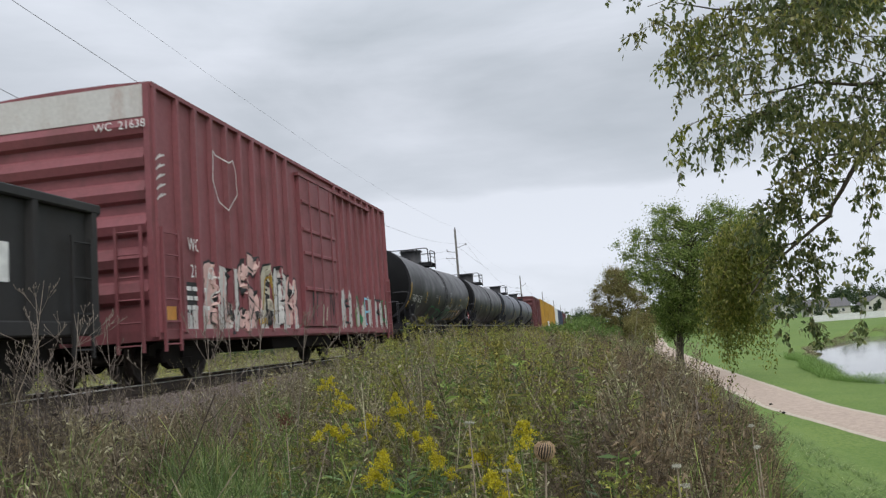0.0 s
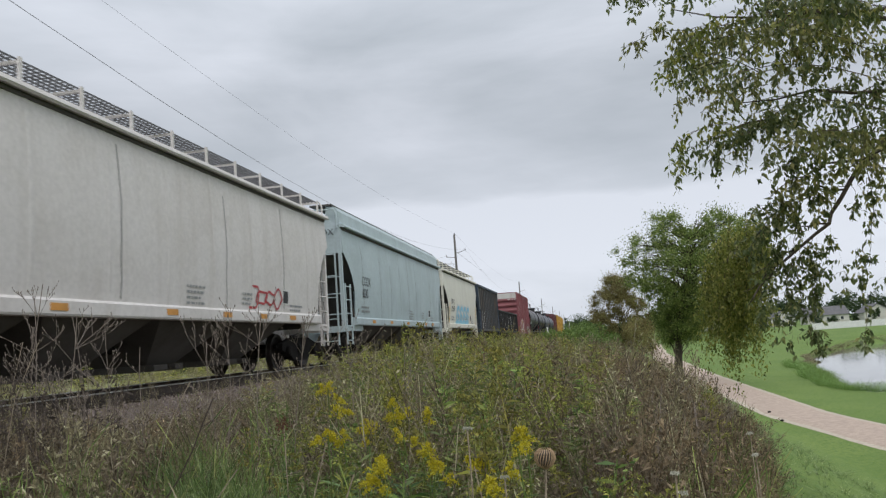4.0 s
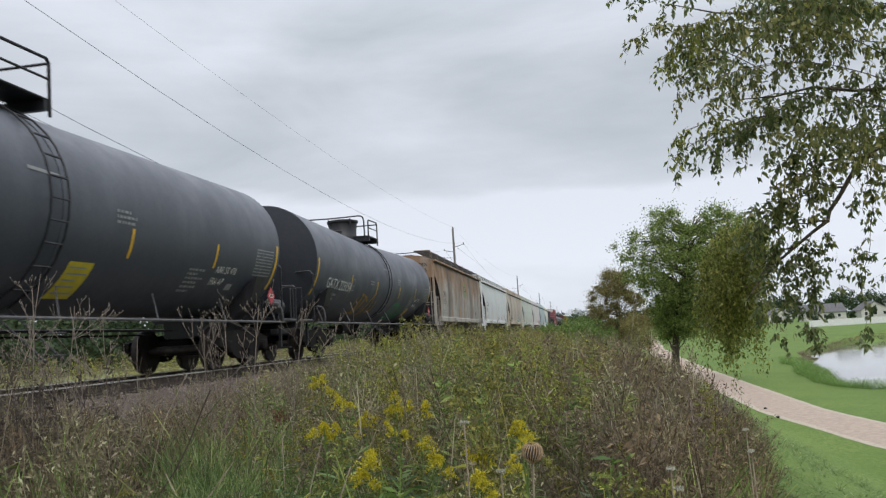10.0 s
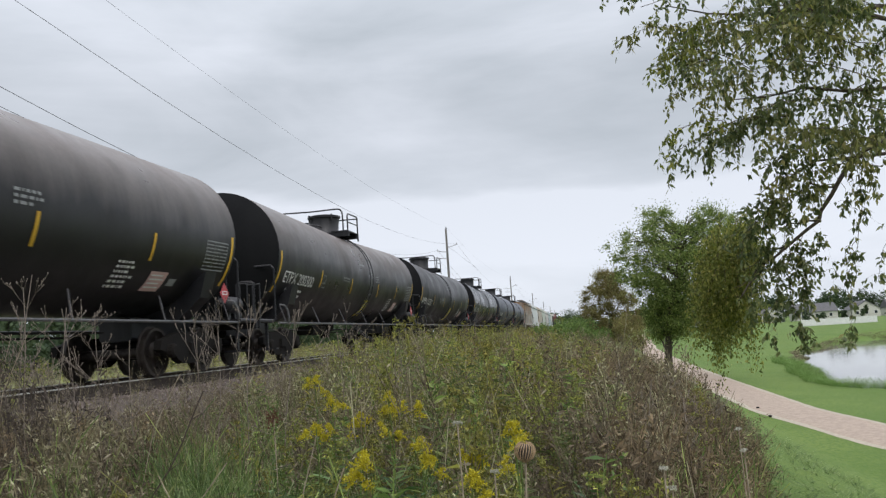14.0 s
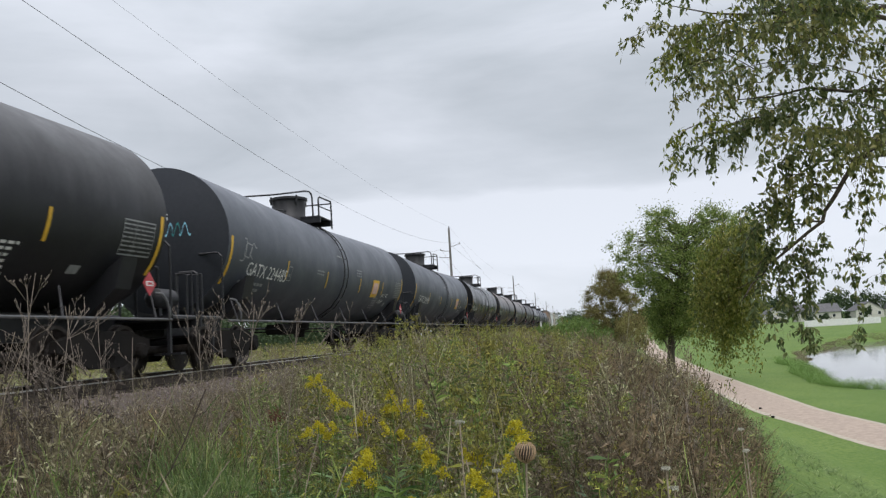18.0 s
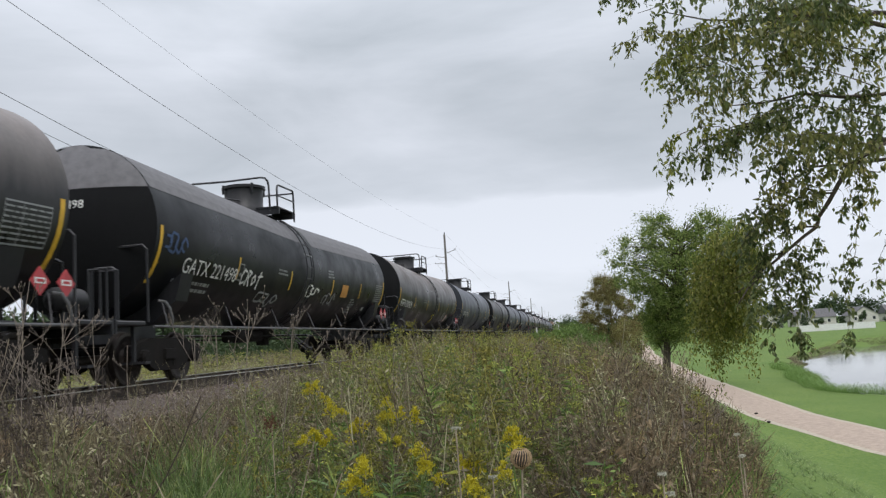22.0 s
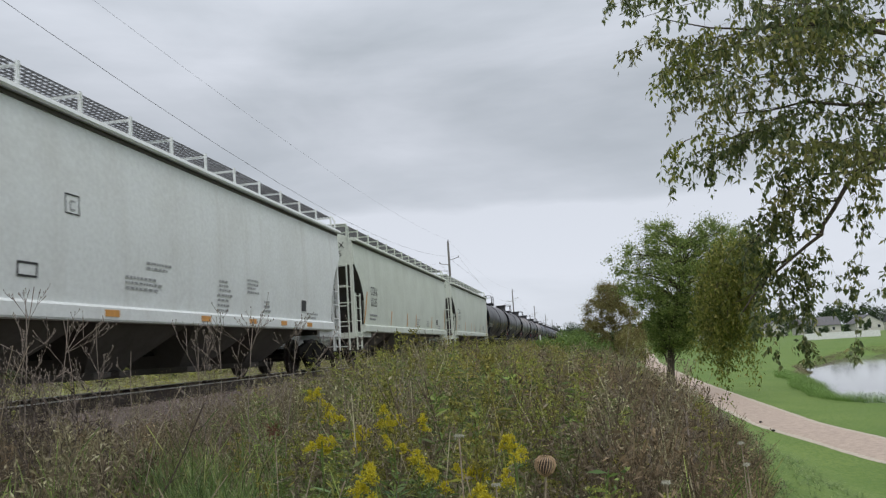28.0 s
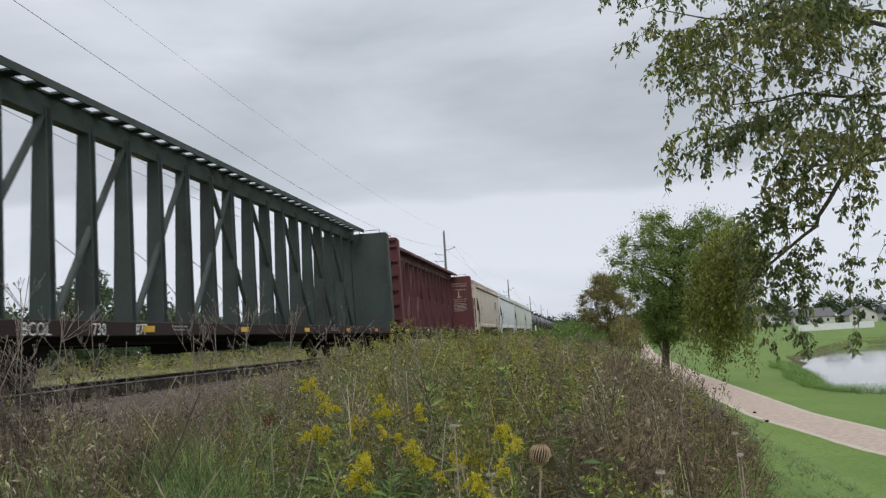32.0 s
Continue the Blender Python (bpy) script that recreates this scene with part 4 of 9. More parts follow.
    for y in (-1.15, -0.12):
        part("walkway_support", shared("walkway_support", lambda: Mesh().box(-1.05, 1.05, -0.04, 0.04, 4.14, 4.298).data("walkway_support")), "tank_black", car, "", pose(0, fit + y, low))

    def guard():
        mb = Mesh()
        for x in (1.05, -1.05):
            # a hoop across the near end comes round each corner and down
            mb.pipe([(0.0, -2.02, 4.86), (x * 0.86, -2.02, 4.88), (x * 0.97, -2.0, 4.86), (x, -1.90, 4.80), (x, -1.84, 4.70), (x, -1.80, 4.05)], 0.026, 7)
            mb.pipe([(x, -1.28, 4.20), (x, -1.28, 4.72), (x, -1.24, 4.80), (x, -1.16, 4.83), (x, -0.12, 4.86), (x, -0.06, 4.80), (x, -0.04, 4.0)], 0.026, 7)
            mb.rod((x, -1.28, 4.54), (x, -0.05, 4.56), 0.020, 6)
        mb.pipe([(1.05, -0.06, 4.80), (-1.05, -0.06, 4.80)], 0.022, 6)
        mb.pipe([(-0.40, -2.3, 4.18), (-0.40, -2.3, 4.44), (-0.36, -2.2, 4.48), (0.10, -1.4, 4.46), (0.14, -1.3, 4.40)], 0.022, 6)
        return mb.data("guard_rail")
    part("guard_rail", shared("guard", guard), "tank_black", car, "", pose(0, fit, low + 0.06))

    def dome():
        mb = Mesh().lathe([(4.10, 0.52), (4.30, 0.52), (4.34, 0.49), (4.78, 0.51), (4.80, 0.57), (4.87, 0.57), (4.90, 0.46), (4.92, 0.1)], "z", (0, -0.62, 0), 28)
        mb.smooth = True
        return mb.data("fittings_housing")
    dm = part("fittings_housing", shared("dome", dome), "tank_black", car, "", pose(0, fit + (0.06 if fit > 1 else -0.33), low + 0.08))
    for k in range(4):
        a = math.pi * (0.25 + 0.5 * k)
        part("lid_bolt", shared("lid_bolt", lambda: Mesh().rod((0, 0, 4.66), (0, 0, 4.90), 0.035, 6).data("lid_bolt")), "tank_black", dm, "", pose(0.56 * math.cos(a), -0.62 + 0.56 * math.sin(a), 0))
    for y, r in ((-1.75, 0.16), (0.35, 0.20)):
        part("valve_cap", shared(("valve", r), lambda: Mesh().lathe([(4.15, r), (4.36, r), (4.40, 0.7 * r), (4.42, 0.02)], "z", (0, 0, 0), 14).data("valve_cap")), "tank_black", car, "", pose(0, fit + y, low))

    def side_ladder():
        mb = Mesh()
        rail = [(1.52, 0.55)] + [(tank_face(z) + 0.10, z) for z in (1.3, 1.6, 1.9, 2.2, 2.5, 2.75, 3.0, 3.25, 3.5, 3.7, 3.9, 4.05, 4.15)]
        mb.pipe([(x, -0.19, z) for x, z in rail] + [(x, 0.19, z) for x, z in rail[::-1]], 0.018, 5)
        return mb.data("side_ladder")
    ladder = part("side_ladder", shared("side_ladder", side_ladder), "tank_black", car, "", pose(0, fit - 0.62, low))
    rung = shared("ladder_rung", lambda: Mesh().rod((0, -0.19, 0), (0, 0.19, 0), 0.016, 5).data("rung"))
    for i in range(12):
        z = 0.62 + 0.30 * i
        part("rung", rung, "tank_black", ladder, "", pose(tank_face(max(z, 1.3)) + 0.10 if z > 1.2 else 1.54, 0, z))

    def reservoir():
        mb = Mesh().lathe([(-0.34, 0.02), (-0.33, 0.12), (-0.27, 0.18), (0.27, 0.18), (0.33, 0.12), (0.34, 0.02)], "y", (0, 0, 0), 14)
        mb.box(-0.05, 0.05, -0.18, -0.10, -0.34, -0.12).box(-0.05, 0.05, 0.10, 0.18, -0.34, -0.12)
        mb.smooth = True
        return mb.data("air_reservoir")
    for s in (-1, 1):
        part("grab_handle", shared("grab_handle", lambda: Mesh().pipe([(1.40, 0.0, 1.42), (1.50, 0.06, 1.40), (1.55, 0.12, 1.28), (1.56, 0.18, 1.10), (1.53, 0.22, 0.98)], 0.024, 6).data("grab_handle")), "grate", car, "pale bent grab handle", pose(0, s * (h - 0.05), 0))
    part("air_reservoir", shared("reservoir", reservoir), "tank_black", car, "", pose(1.15, h + 0.62, 1.36))
    # yellow reflective bands
    for u in (-1.0, -0.59, -0.20, 0.235, 0.615, 1.0):
        end = abs(u) > 0.9
        z0, z1, w = (1.74, 2.72, 0.10) if end else (2.06, 2.52, 0.075)
        key2 = ("band", end)
        part("reflective_band", shared(key2, lambda: shell_patch(-w / 2, w / 2, z0, z1).data("reflective_band")), "yellow_mark", car, "", pose(0, u * h, -tank_dip(u * h, h)))
    if mark and near:
        size = 0.40
        small = "grey_mark" if mark.startswith("GATX") else "white_mark"
        writing(mark, size, -h + (0.92 if mark.startswith("GATX") else 0.36), 2.0, tank_face, car, "white_mark", 0.98)
        bars(-h + 0.75, 1.88, 1.7, 2, 0.12, tank_face, car, small, hash_of(mark), 0.5)
        bars(h - 3.9, 2.02, 0.62, 6, 0.075, tank_face, car, small, hash_of(mark) + 1, 0.5)
        panel_bars(h - 1.12, h - 0.20, 2.02, 2.56, car, hash_of(mark) + 2)
        part("stencil", shell_patch(-0.6, 0.05, 3.05, 3.10), "grey_mark", car)
        part("capacity_box", ring_patch(-h + 3.3, -h + 3.55, 2.05, 2.40), "grey_mark", car)
        if not mark.startswith(("GATX", "ETHX")):
            wp = part("warning_panel", shell_patch(h - 2.80, h - 2.22, 1.58, 1.90), "pink_spray", car, "faded pink notice panel")
            for k in range(4):
                part("panel_line", shell_patch(h - 2.75, h - 2.30 - 0.06 * (k % 2), 1.63 + 0.065 * k, 1.655 + 0.065 * k, 0.012, 1), "white_mark", wp)
        part("stencil", shell_patch(h - 2.08, h - 1.82, 1.68, 1.80), "grey_mark", car)
        bars(-2.5, 2.50, 0.75, 2, 0.085, tank_face, car, "grey_mark", hash_of(mark) + 4, 0.5)
        bars(1.35, 2.78, 0.60, 3, 0.085, tank_face, car, "grey_mark", hash_of(mark) + 5, 0.5)
        if big:
            wide = 0.37 if mark.startswith(("WFRX", "TCBX")) else 0.29
            wp = part("warning_panel", shell_patch(0.79 - wide, 0.79 + wide, 1.44, 1.44 + 1.72 * wide), "panel_yellow", car, "yellow warning panel")
            for k in range(5):
                part("panel_line", shell_patch(0.84 - wide, 0.74 + wide - 0.09 * (k % 3), 1.50 + 0.30 * wide * k, 1.50 + 0.30 * wide * k + 0.022, 0.012, 1), "grey_mark", wp)
        v, f = letters(mark[-6:], 0.21)
        head = lambda x, z: -(h + 0.165) - head_dish(math.hypot(x, z - TANK_Z))
        if mark.endswith("224485"):
            for k in range(5):
                tag = Mesh()
                for j in range(9):
                    x0, z0 = -0.05 + 0.17 * k + 0.024 * j, 2.86 + 0.13 * math.sin(0.85 * j + k)
                    x1, z1 = x0 + 0.024, 2.86 + 0.13 * math.sin(0.85 * j + 0.85 + k)
                    tag.add([(x, head(x, z) - 0.005, z) for x, z in ((x0, z0 - 0.02), (x1, z1 - 0.02), (x1, z1 + 0.02), (x0, z0 + 0.02))], [(0, 1, 2, 3)])
                part("spray_stroke", tag, "teal_spray" if k % 2 else "blue_spray", car)
        part("lettering", Mesh().add([(-0.22 + p[0], head(-0.22 + p[0], 3.04 + p[1]) - 0.004, 3.04 + p[1]) for p in v], f), "white_mark", car)
        for y in ((h - 0.45, h + 0.10) if mark.endswith(("221498", "200424", "200357")) else (h - 0.40,)):
            mb = Mesh().prism([(-0.20, 0), (0, -0.20), (0.20, 0), (0, 0.20)], "x", -0.006, 0.006)
            pl = part("hazard_placard", mb, "red_mark", car, "red diamond hazard placard", pose(1.50, y, 1.55))
            part("placard_border", Mesh().prism([(-0.11, -0.035), (0.11, -0.035), (0.11, 0.045), (-0.11, 0.045)], "x", 0.007, 0.010), "white_mark", pl)
            part("placard_number", Mesh().box(0.0101, 0.0125, -0.075, 0.075, -0.015, 0.025), "red_mark", pl)
    return car


def panel_bars(y0, y1, z0, z1, car, seed):
    """The small print of a tank's data panel: a framed block of fine broken lines."""
    rnd, mb = random.Random(seed), Mesh()
    n = 9
    for i in range(n):
        z = z0 + (z1 - z0) * i / (n - 1)
        y = y0
        while y < y1:
            w = min(y1 - y, rnd.uniform(0.05, 0.30) if 0 < i < n - 1 else y1 - y0)
            p = shell_patch(y, y + w, z - 0.012, z + 0.012, 0.008, 1)
            mb.add(p.v, p.f)
            y += w + 0.025
    for y in (y0, y0 + 0.38 * (y1 - y0), y1 - 0.012):
        p = shell_patch(y, y + 0.012, z0, z1, 0.010, 4)
        mb.add(p.v, p.f)
    part("data_panel", mb, "grey_mark", car, "grey stencilled data panel")["kind"] = "stuff"


def hash_of(text):
    return sum((i + 3) * ord(c) for i, c in enumerate(text)) % 9973


def ring_patch(y0, y1, z0, z1, w=0.022):
    mb = Mesh()
    for a, b, c, d in ((y0, y1, z0, z0 + w), (y0, y1, z1 - w, z1), (y0, y0 + w, z0, z1), (y1 - w, y1, z0, z1), (y0 + 0.08, y1 - 0.08, z0 + 0.1, z0 + 0.16)):
        p = shell_patch(a, b, c, d, 0.012, 2)
        mb.add(p.v, p.f)
    return mb


# -- covered hoppers --
def hopper_face(z):
    pts = [(0.9, 1.50), (1.12, 1.53), (1.7, 1.575), (2.5, 1.60), (3.3, 1.58), (3.9, 1.535), (4.05, 1.50), (4.18, 1.30), (4.30, 0.90), (4.36, 0.5)]
    return float(np.interp(z, [p[0] for p in pts], [p[1] for p in pts]))


def hopper_reach(z, h):
    """Half length of the side sheet at height z: the ends slope in below."""
    return h - float(np.interp(z, [1.0, 1.37, 2.09, 2.40, 2.76, 3.0, 3.25], [0.97, 0.96, 0.93, 0.80, 0.56, 0.32, 0.0]))


def covered_hopper(lo, hi, label, material, mark=(), mark_colour="black_mark", seams=0, seam_material=None, trough="orange_mark", end_open=True,
                   roofwalk="grate", stripes="", near=True, bays=4, low_walk=False, lines=()):
    car = car_thing("covered_hopper", label, lo, hi)
    h = (hi - lo) / 2
    key = ("hopper", round(h, 2))

    def body():
        mb = Mesh()
        zs = [1.22, 1.35, 1.6, 1.85, 2.1, 2.35, 2.6, 2.8, 3.0, 3.25, 3.6, 3.9, 4.05, 4.18, 4.30, 4.36]
        cols = 13
        ring = []
        for z in zs:
            r, x = hopper_reach(z, h), hopper_face(z)
            if z > 4.06:
                r -= 0.02
            near_side = [(x, -r + 2 * r * i / (cols - 1), z) for i in range(cols)]
            ring.append(near_side + [(-p[0], p[1], z) for p in near_side[::-1]])
        n = 2 * cols
        verts = [p for row in ring for p in row]
        faces = []
        for j in range(len(zs) - 1):
            for i in range(n):
                a, b = j * n + i, j * n + (i + 1) % n
                if zs[j] < 3.24 and (i == cols - 1 or i == n - 1):
                    continue            # the slope sheets are parts of their own
                faces.append((a, b, b + n, a + n))
        faces.append(tuple(range((len(zs) - 1) * n, len(zs) * n)))
        mb.add(verts, faces)
        mb.smooth = True
        return mb.data("hopper_body")
    part("body", shared((*key, material), body), material, car)

    # coloured darker than the body: grime plus the shade inside the car's end
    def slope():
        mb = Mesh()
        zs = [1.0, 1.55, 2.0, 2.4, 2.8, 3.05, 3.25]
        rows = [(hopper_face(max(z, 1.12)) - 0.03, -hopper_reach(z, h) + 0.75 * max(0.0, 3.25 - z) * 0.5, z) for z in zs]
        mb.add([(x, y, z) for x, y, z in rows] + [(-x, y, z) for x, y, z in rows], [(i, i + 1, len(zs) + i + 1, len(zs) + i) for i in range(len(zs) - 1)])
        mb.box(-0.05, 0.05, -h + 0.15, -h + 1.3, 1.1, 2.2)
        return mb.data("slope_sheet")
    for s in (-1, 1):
        part("slope_sheet", shared((*key, "slope"), slope), "dark_slope", car, "grimy end slope sheet, darkened for shade", pose(0, 0, 0, 0, 0, 0 if s < 0 else 180))
        truck(car, s * (h - 1.15))
        coupler(car, h + 0.72, s)

        def end_frame():
            mb = Mesh().box(-1.50, 1.50, -0.05, 0.12, 0.92, 1.10, 0.02)         # end sill
            mb.box(-0.28, 0.28, -0.2, 2.4, 0.68, 1.05, 0.03)                     # stub sill
            for x in (1.47, -1.47):
                mb.box(x - 0.05, x + 0.05, -0.02, 0.08, 1.0, 4.0)                # corner post
                mb.box(x - 0.035, x + 0.035, 1.28, 1.36, 0.95, 2.25)
                mb.box(x - 0.04, x + 0.04, 0.0, 1.9, 0.95, 1.12)
            mb.box(0.62, 0.70, -0.03, 0.05, 1.0, 3.05)
            mb.box(-0.70, -0.62, -0.03, 0.05, 1.0, 3.05)
            for z in (1.45, 2.05, 2.55):
                mb.rod((0.66, 0, z), (1.47, 0, z), 0.018, 5)
                mb.rod((-0.66, 0, z), (-1.47, 0, z), 0.018, 5)
            mb.lathe([(-0.45, 0.02), (-0.44, 0.18), (0.35, 0.18), (0.36, 0.02)], "x", (0.35, 0.75, 1.35), 12)
            mb.rod((-0.55, 0.9, 1.15), (-0.55, 0.9, 1.9), 0.09, 8)
            return mb.data("end_frame")
        part("end_frame", shared((*key, "end", material), end_frame), material, car, "", pose(0, s * h, 0, 0, 0, 0 if s < 0 else 180))
        ladder("side_ladder", car, 1.52, s * (h - 0.42), 0.55, 2.35, 0.52, material, 5)
        ladder("end_ladder", car, 1.1, s * (h + 0.06), 0.55, 3.3, 0.46, material, 5, "x")

    def sill():
        mb = Mesh()
        for x in (1, -1):
            r = h - 0.90
            mb.prism([(x * 1.44, 1.12), (x * 1.61, 1.12), (x * 1.625, 1.15), (x * 1.625, 1.32), (x * 1.58, 1.36), (x * 1.44, 1.36)], "y", -r, r)
        return mb.data("side_sill")
    part("side_sill", shared((*key, "sill", material), sill), material, car)

    span = 2 * (h - 2.6)
    w = span / bays

    def chute():
        mb = Mesh()
        a, b = w * 0.49, w * 0.16
        mb.add([(-1.42, -a, 1.22), (1.42, -a, 1.22), (1.42, a, 1.22), (-1.42, a, 1.22), (-0.5, -b, 0.36), (0.5, -b, 0.36), (0.5, b, 0.36), (-0.5, b, 0.36)],
               [(0, 1, 5, 4), (1, 2, 6, 5), (2, 3, 7, 6), (3, 0, 4, 7), (4, 5, 6, 7)])
        mb.box(-0.7, 0.7, -b - 0.05, b + 0.05, 0.26, 0.38, 0.02)
        mb.rod((-0.85, 0, 0.33), (0.85, 0, 0.33), 0.05, 8)
        return mb.data("discharge_chute")
    for i in range(bays):
        part("discharge_chute", shared((*key, "chute"), chute), "chute_grey", car, "grimy grey steel discharge chute", pose(0, -span / 2 + (i + 0.5) * w, 0))
    part("centre_sill", shared((*key, "sill2"), lambda: Mesh().box(-0.16, 0.16, -h + 2, h - 2, 0.62, 1.2).data("centre_sill")), "under", car)

    def eave():
        mb = Mesh()
        for x in (1, -1):
            mb.prism([(x * 1.49, 4.03), (x * 1.64, 4.00), (x * 1.665, 4.03), (x * 1.64, 4.10), (x * 1.47, 4.14)], "y", -h - 0.03, h + 0.03)
        for i in range(11):
            y = -h + 0.1 + (2 * h - 0.2) * i / 10
            mb.prism([(-1.45, 4.08), (-1.28, 4.21), (-0.9, 4.33), (-0.5, 4.39), (0.5, 4.39), (0.9, 4.33), (1.28, 4.21), (1.45, 4.08)], "y", y - 0.03, y + 0.03)
        mb.box(-0.42, 0.42, -h + 0.5, h - 0.5, 4.34, 4.46, 0.03)
        return mb.data("roof_trim")
    part("roof_trim", shared((*key, "eave", material), eave), material, car)

    # a dark strip draws the overhang's shadow, with some grime, as colour
    def seal():
        mb = Mesh()
        for x in (1, -1):
            mb.prism([(x * 1.49, 3.945), (x * 1.545, 3.945), (x * 1.555, 4.005), (x * 1.49, 4.015)], "y", -h + 0.02, h - 0.02)
        return mb.data("eave_seal")
    part("eave_seal", shared((*key, "seal"), seal), "dark_slope", car, "dark strip of grime and painted shade under the eave")

    def walk_grate():
        mb = Mesh()
        for x0 in (0.60,):
            for i in range(8):
                mb.box(x0 + 0.10 * i, x0 + 0.10 * i + 0.012, -h - 0.1, h + 0.1, 4.535, 4.56)
            k = int(2 * h / 0.12)
            for i in range(k):
                y = -h + 2 * h * i / k
                mb.box(x0, x0 + 0.72, y, y + 0.014, 4.535, 4.558)
        for x in (-1.3, -0.74):
            mb.box(x, x + 0.03, -h - 0.1, h + 0.1, 4.51, 4.55)
        for i in range(int(2 * h / 0.3)):
            mb.box(-1.3, -0.74, -h + 0.3 * i, -h + 0.3 * i + 0.05, 4.52, 4.55)
        return mb.data("roof_walkway")
    if low_walk:
        for x in (-1, 1):
            part("roof_curb", Mesh().prism([(x * 1.50, 4.09), (x * 1.47, 4.50), (x * 1.38, 4.64), (x * 1.10, 4.68), (x * 1.05, 4.15)], "y", -h + 0.02, h - 0.02), material, car)
            part("roof_walkway", Mesh().box(min(x * 0.62, x * 1.28), max(x * 0.62, x * 1.28), -h - 0.05, h + 0.05, 4.69, 4.735), roofwalk, car, "low dark walkway along the roof")
    else:
        part("roof_walkway", shared((*key, "grate"), walk_grate), roofwalk, car, "open steel grating walkway along the roof")

    def bracket():
        mb = Mesh().box(1.34, 1.375, -0.03, 0.03, 4.10, 4.57).box(-1.34, 1.38, -0.02, 0.02, 4.49, 4.53).box(-1.34, -1.28, -0.035, 0.035, 4.10, 4.55)
        return mb.data("walkway_bracket")
    posts = "grate" if material == "rusty_cream" else material
    k = max(6, int(round(2 * h / (2.1 if material == "rusty_cream" else 1.32)))) if not low_walk else -1
    for i in range(k + 1):
        part("walkway_bracket", shared(("bracket", posts), bracket), posts, car, "", pose(0, -h + 2 * h * i / k, 0))
    for y in (-h - 0.1, h + 0.1):
        part("grab_rail", Mesh().pipe([(1.45, y, 4.0), (1.45, y, 4.42), (1.38, y, 4.55), (0.6, y, 4.57)], 0.024, 5), material, car)
    for i in range(seams):
        y = -h + 1.75 + (2 * h - 3.5) * i / (seams - 1)
        zlo = 1.17

        def seam():
            k = 9
            mb = Mesh()
            row = [(hopper_face(zlo + (3.95 - zlo) * j / k), zlo + (3.95 - zlo) * j / k) for j in range(k + 1)]
            mb.add([(x + 0.002, -0.05, z) for x, z in row] + [(x + 0.016, 0, z) for x, z in row] + [(x + 0.002, 0.05, z) for x, z in row],
                   [(j, j + 1, k + 2 + j, k + 1 + j) for j in range(k)] + [(k + 1 + j, k + 2 + j, 2 * k + 3 + j, 2 * k + 2 + j) for j in range(k)])
            mb.smooth = True
            return mb.data("side_seam")
        part("side_seam", shared(("seam", seam_material or material), seam), seam_material or material, car, "", pose(0, y, 0))
    for i, (y, za, zb) in enumerate(lines):
        # a thin dark buckle line where the sheets are welded
        def line():
            mb, k = Mesh(), 8
            row = [(0.012 * math.sin(1.3 * j + i) * (j % 3), za + (zb - za) * j / k) for j in range(k + 1)]
            mb.add([(hopper_face(z) + 0.006, y + d - 0.010, z) for d, z in row] + [(hopper_face(z) + 0.006, y + d + 0.010, z) for d, z in row], [(j, j + 1, k + 2 + j, k + 1 + j) for j in range(k)])
            return mb
        part("seam_line", line(), "seam_dark", car)
    if trough:
        for u in (-0.80, -0.42, 0.0, 0.30, 0.55, 0.80):
            part("sill_reflector", shared("sill_reflector", lambda: Mesh().box(1.618, 1.635, -0.18, 0.18, 1.19, 1.29).data("sill_reflector")), trough, car, "", pose(0, u * (h - 1.6), 0))
    if stripes:
        for y in (-h + 0.95, -0.53 * (h - 1), -0.17 * (h - 1), 0.05 * (h - 1), 0.52 * (h - 1), h - 1.2):
            end = abs(y) > h - 1.3
            z1, lean = (2.44, 0.34) if end else (1.93, 0.22)
            mb = Mesh()
            mb.add([(hopper_face(z) + 0.008, y + dy + lean * (z - 1.40), z) for z in (1.40, (1.40 + z1) / 2, z1) for dy in (-0.055, 0.055)], [(0, 1, 3, 2), (2, 3, 5, 4)])
            part("reflective_band", mb, stripes, car)
    if mark and near:
        z = 2.55
        for i, word in enumerate(mark):
            writing(word, 0.42, -h + 1.75, z - 0.18 - 0.38 * i, hopper_face, car, mark_colour, 0.78)
        sq = Mesh().add([(hopper_face(q) + 0.007, a, q) for q in (1.55, 1.88) for a in (h - 3.5, h - 3.1)], [(0, 1, 3, 2)])
        sb = part("stencil_panel", sq, "white_mark", car, "black stencil panel with a white border")
        part("stencil_field", Mesh().add([(hopper_face(q) + 0.011, a, q) for q in (1.575, 1.855) for a in (h - 3.47, h - 3.13)], [(0, 1, 3, 2)]), "black_mark", sb)
        end_word = "\n".join(mark)
        end_writing(mark[0], 0.27, 0.52, 3.80, -h - 0.03, car, mark_colour)
        end_writing(mark[-1], 0.27, 0.52, 3.53, -h - 0.03, car, mark_colour)
        bars(-h + 1.6, 1.72, 1.1, 2, 0.13, hopper_face, car, "grey_mark", hash_of(end_word))
        bars(0.6, 1.75, 0.7, 4, 0.10, hopper_face, car, "grey_mark", hash_of(end_word) + 1)
        bars(2.9, 1.72, 0.5, 3, 0.10, hopper_face, car, "grey_mark", hash_of(end_word) + 2)
        bars(h - 3.0, 1.55, 0.8, 2, 0.10, hopper_face, car, "grey_mark", hash_of(end_word) + 3)
    return car


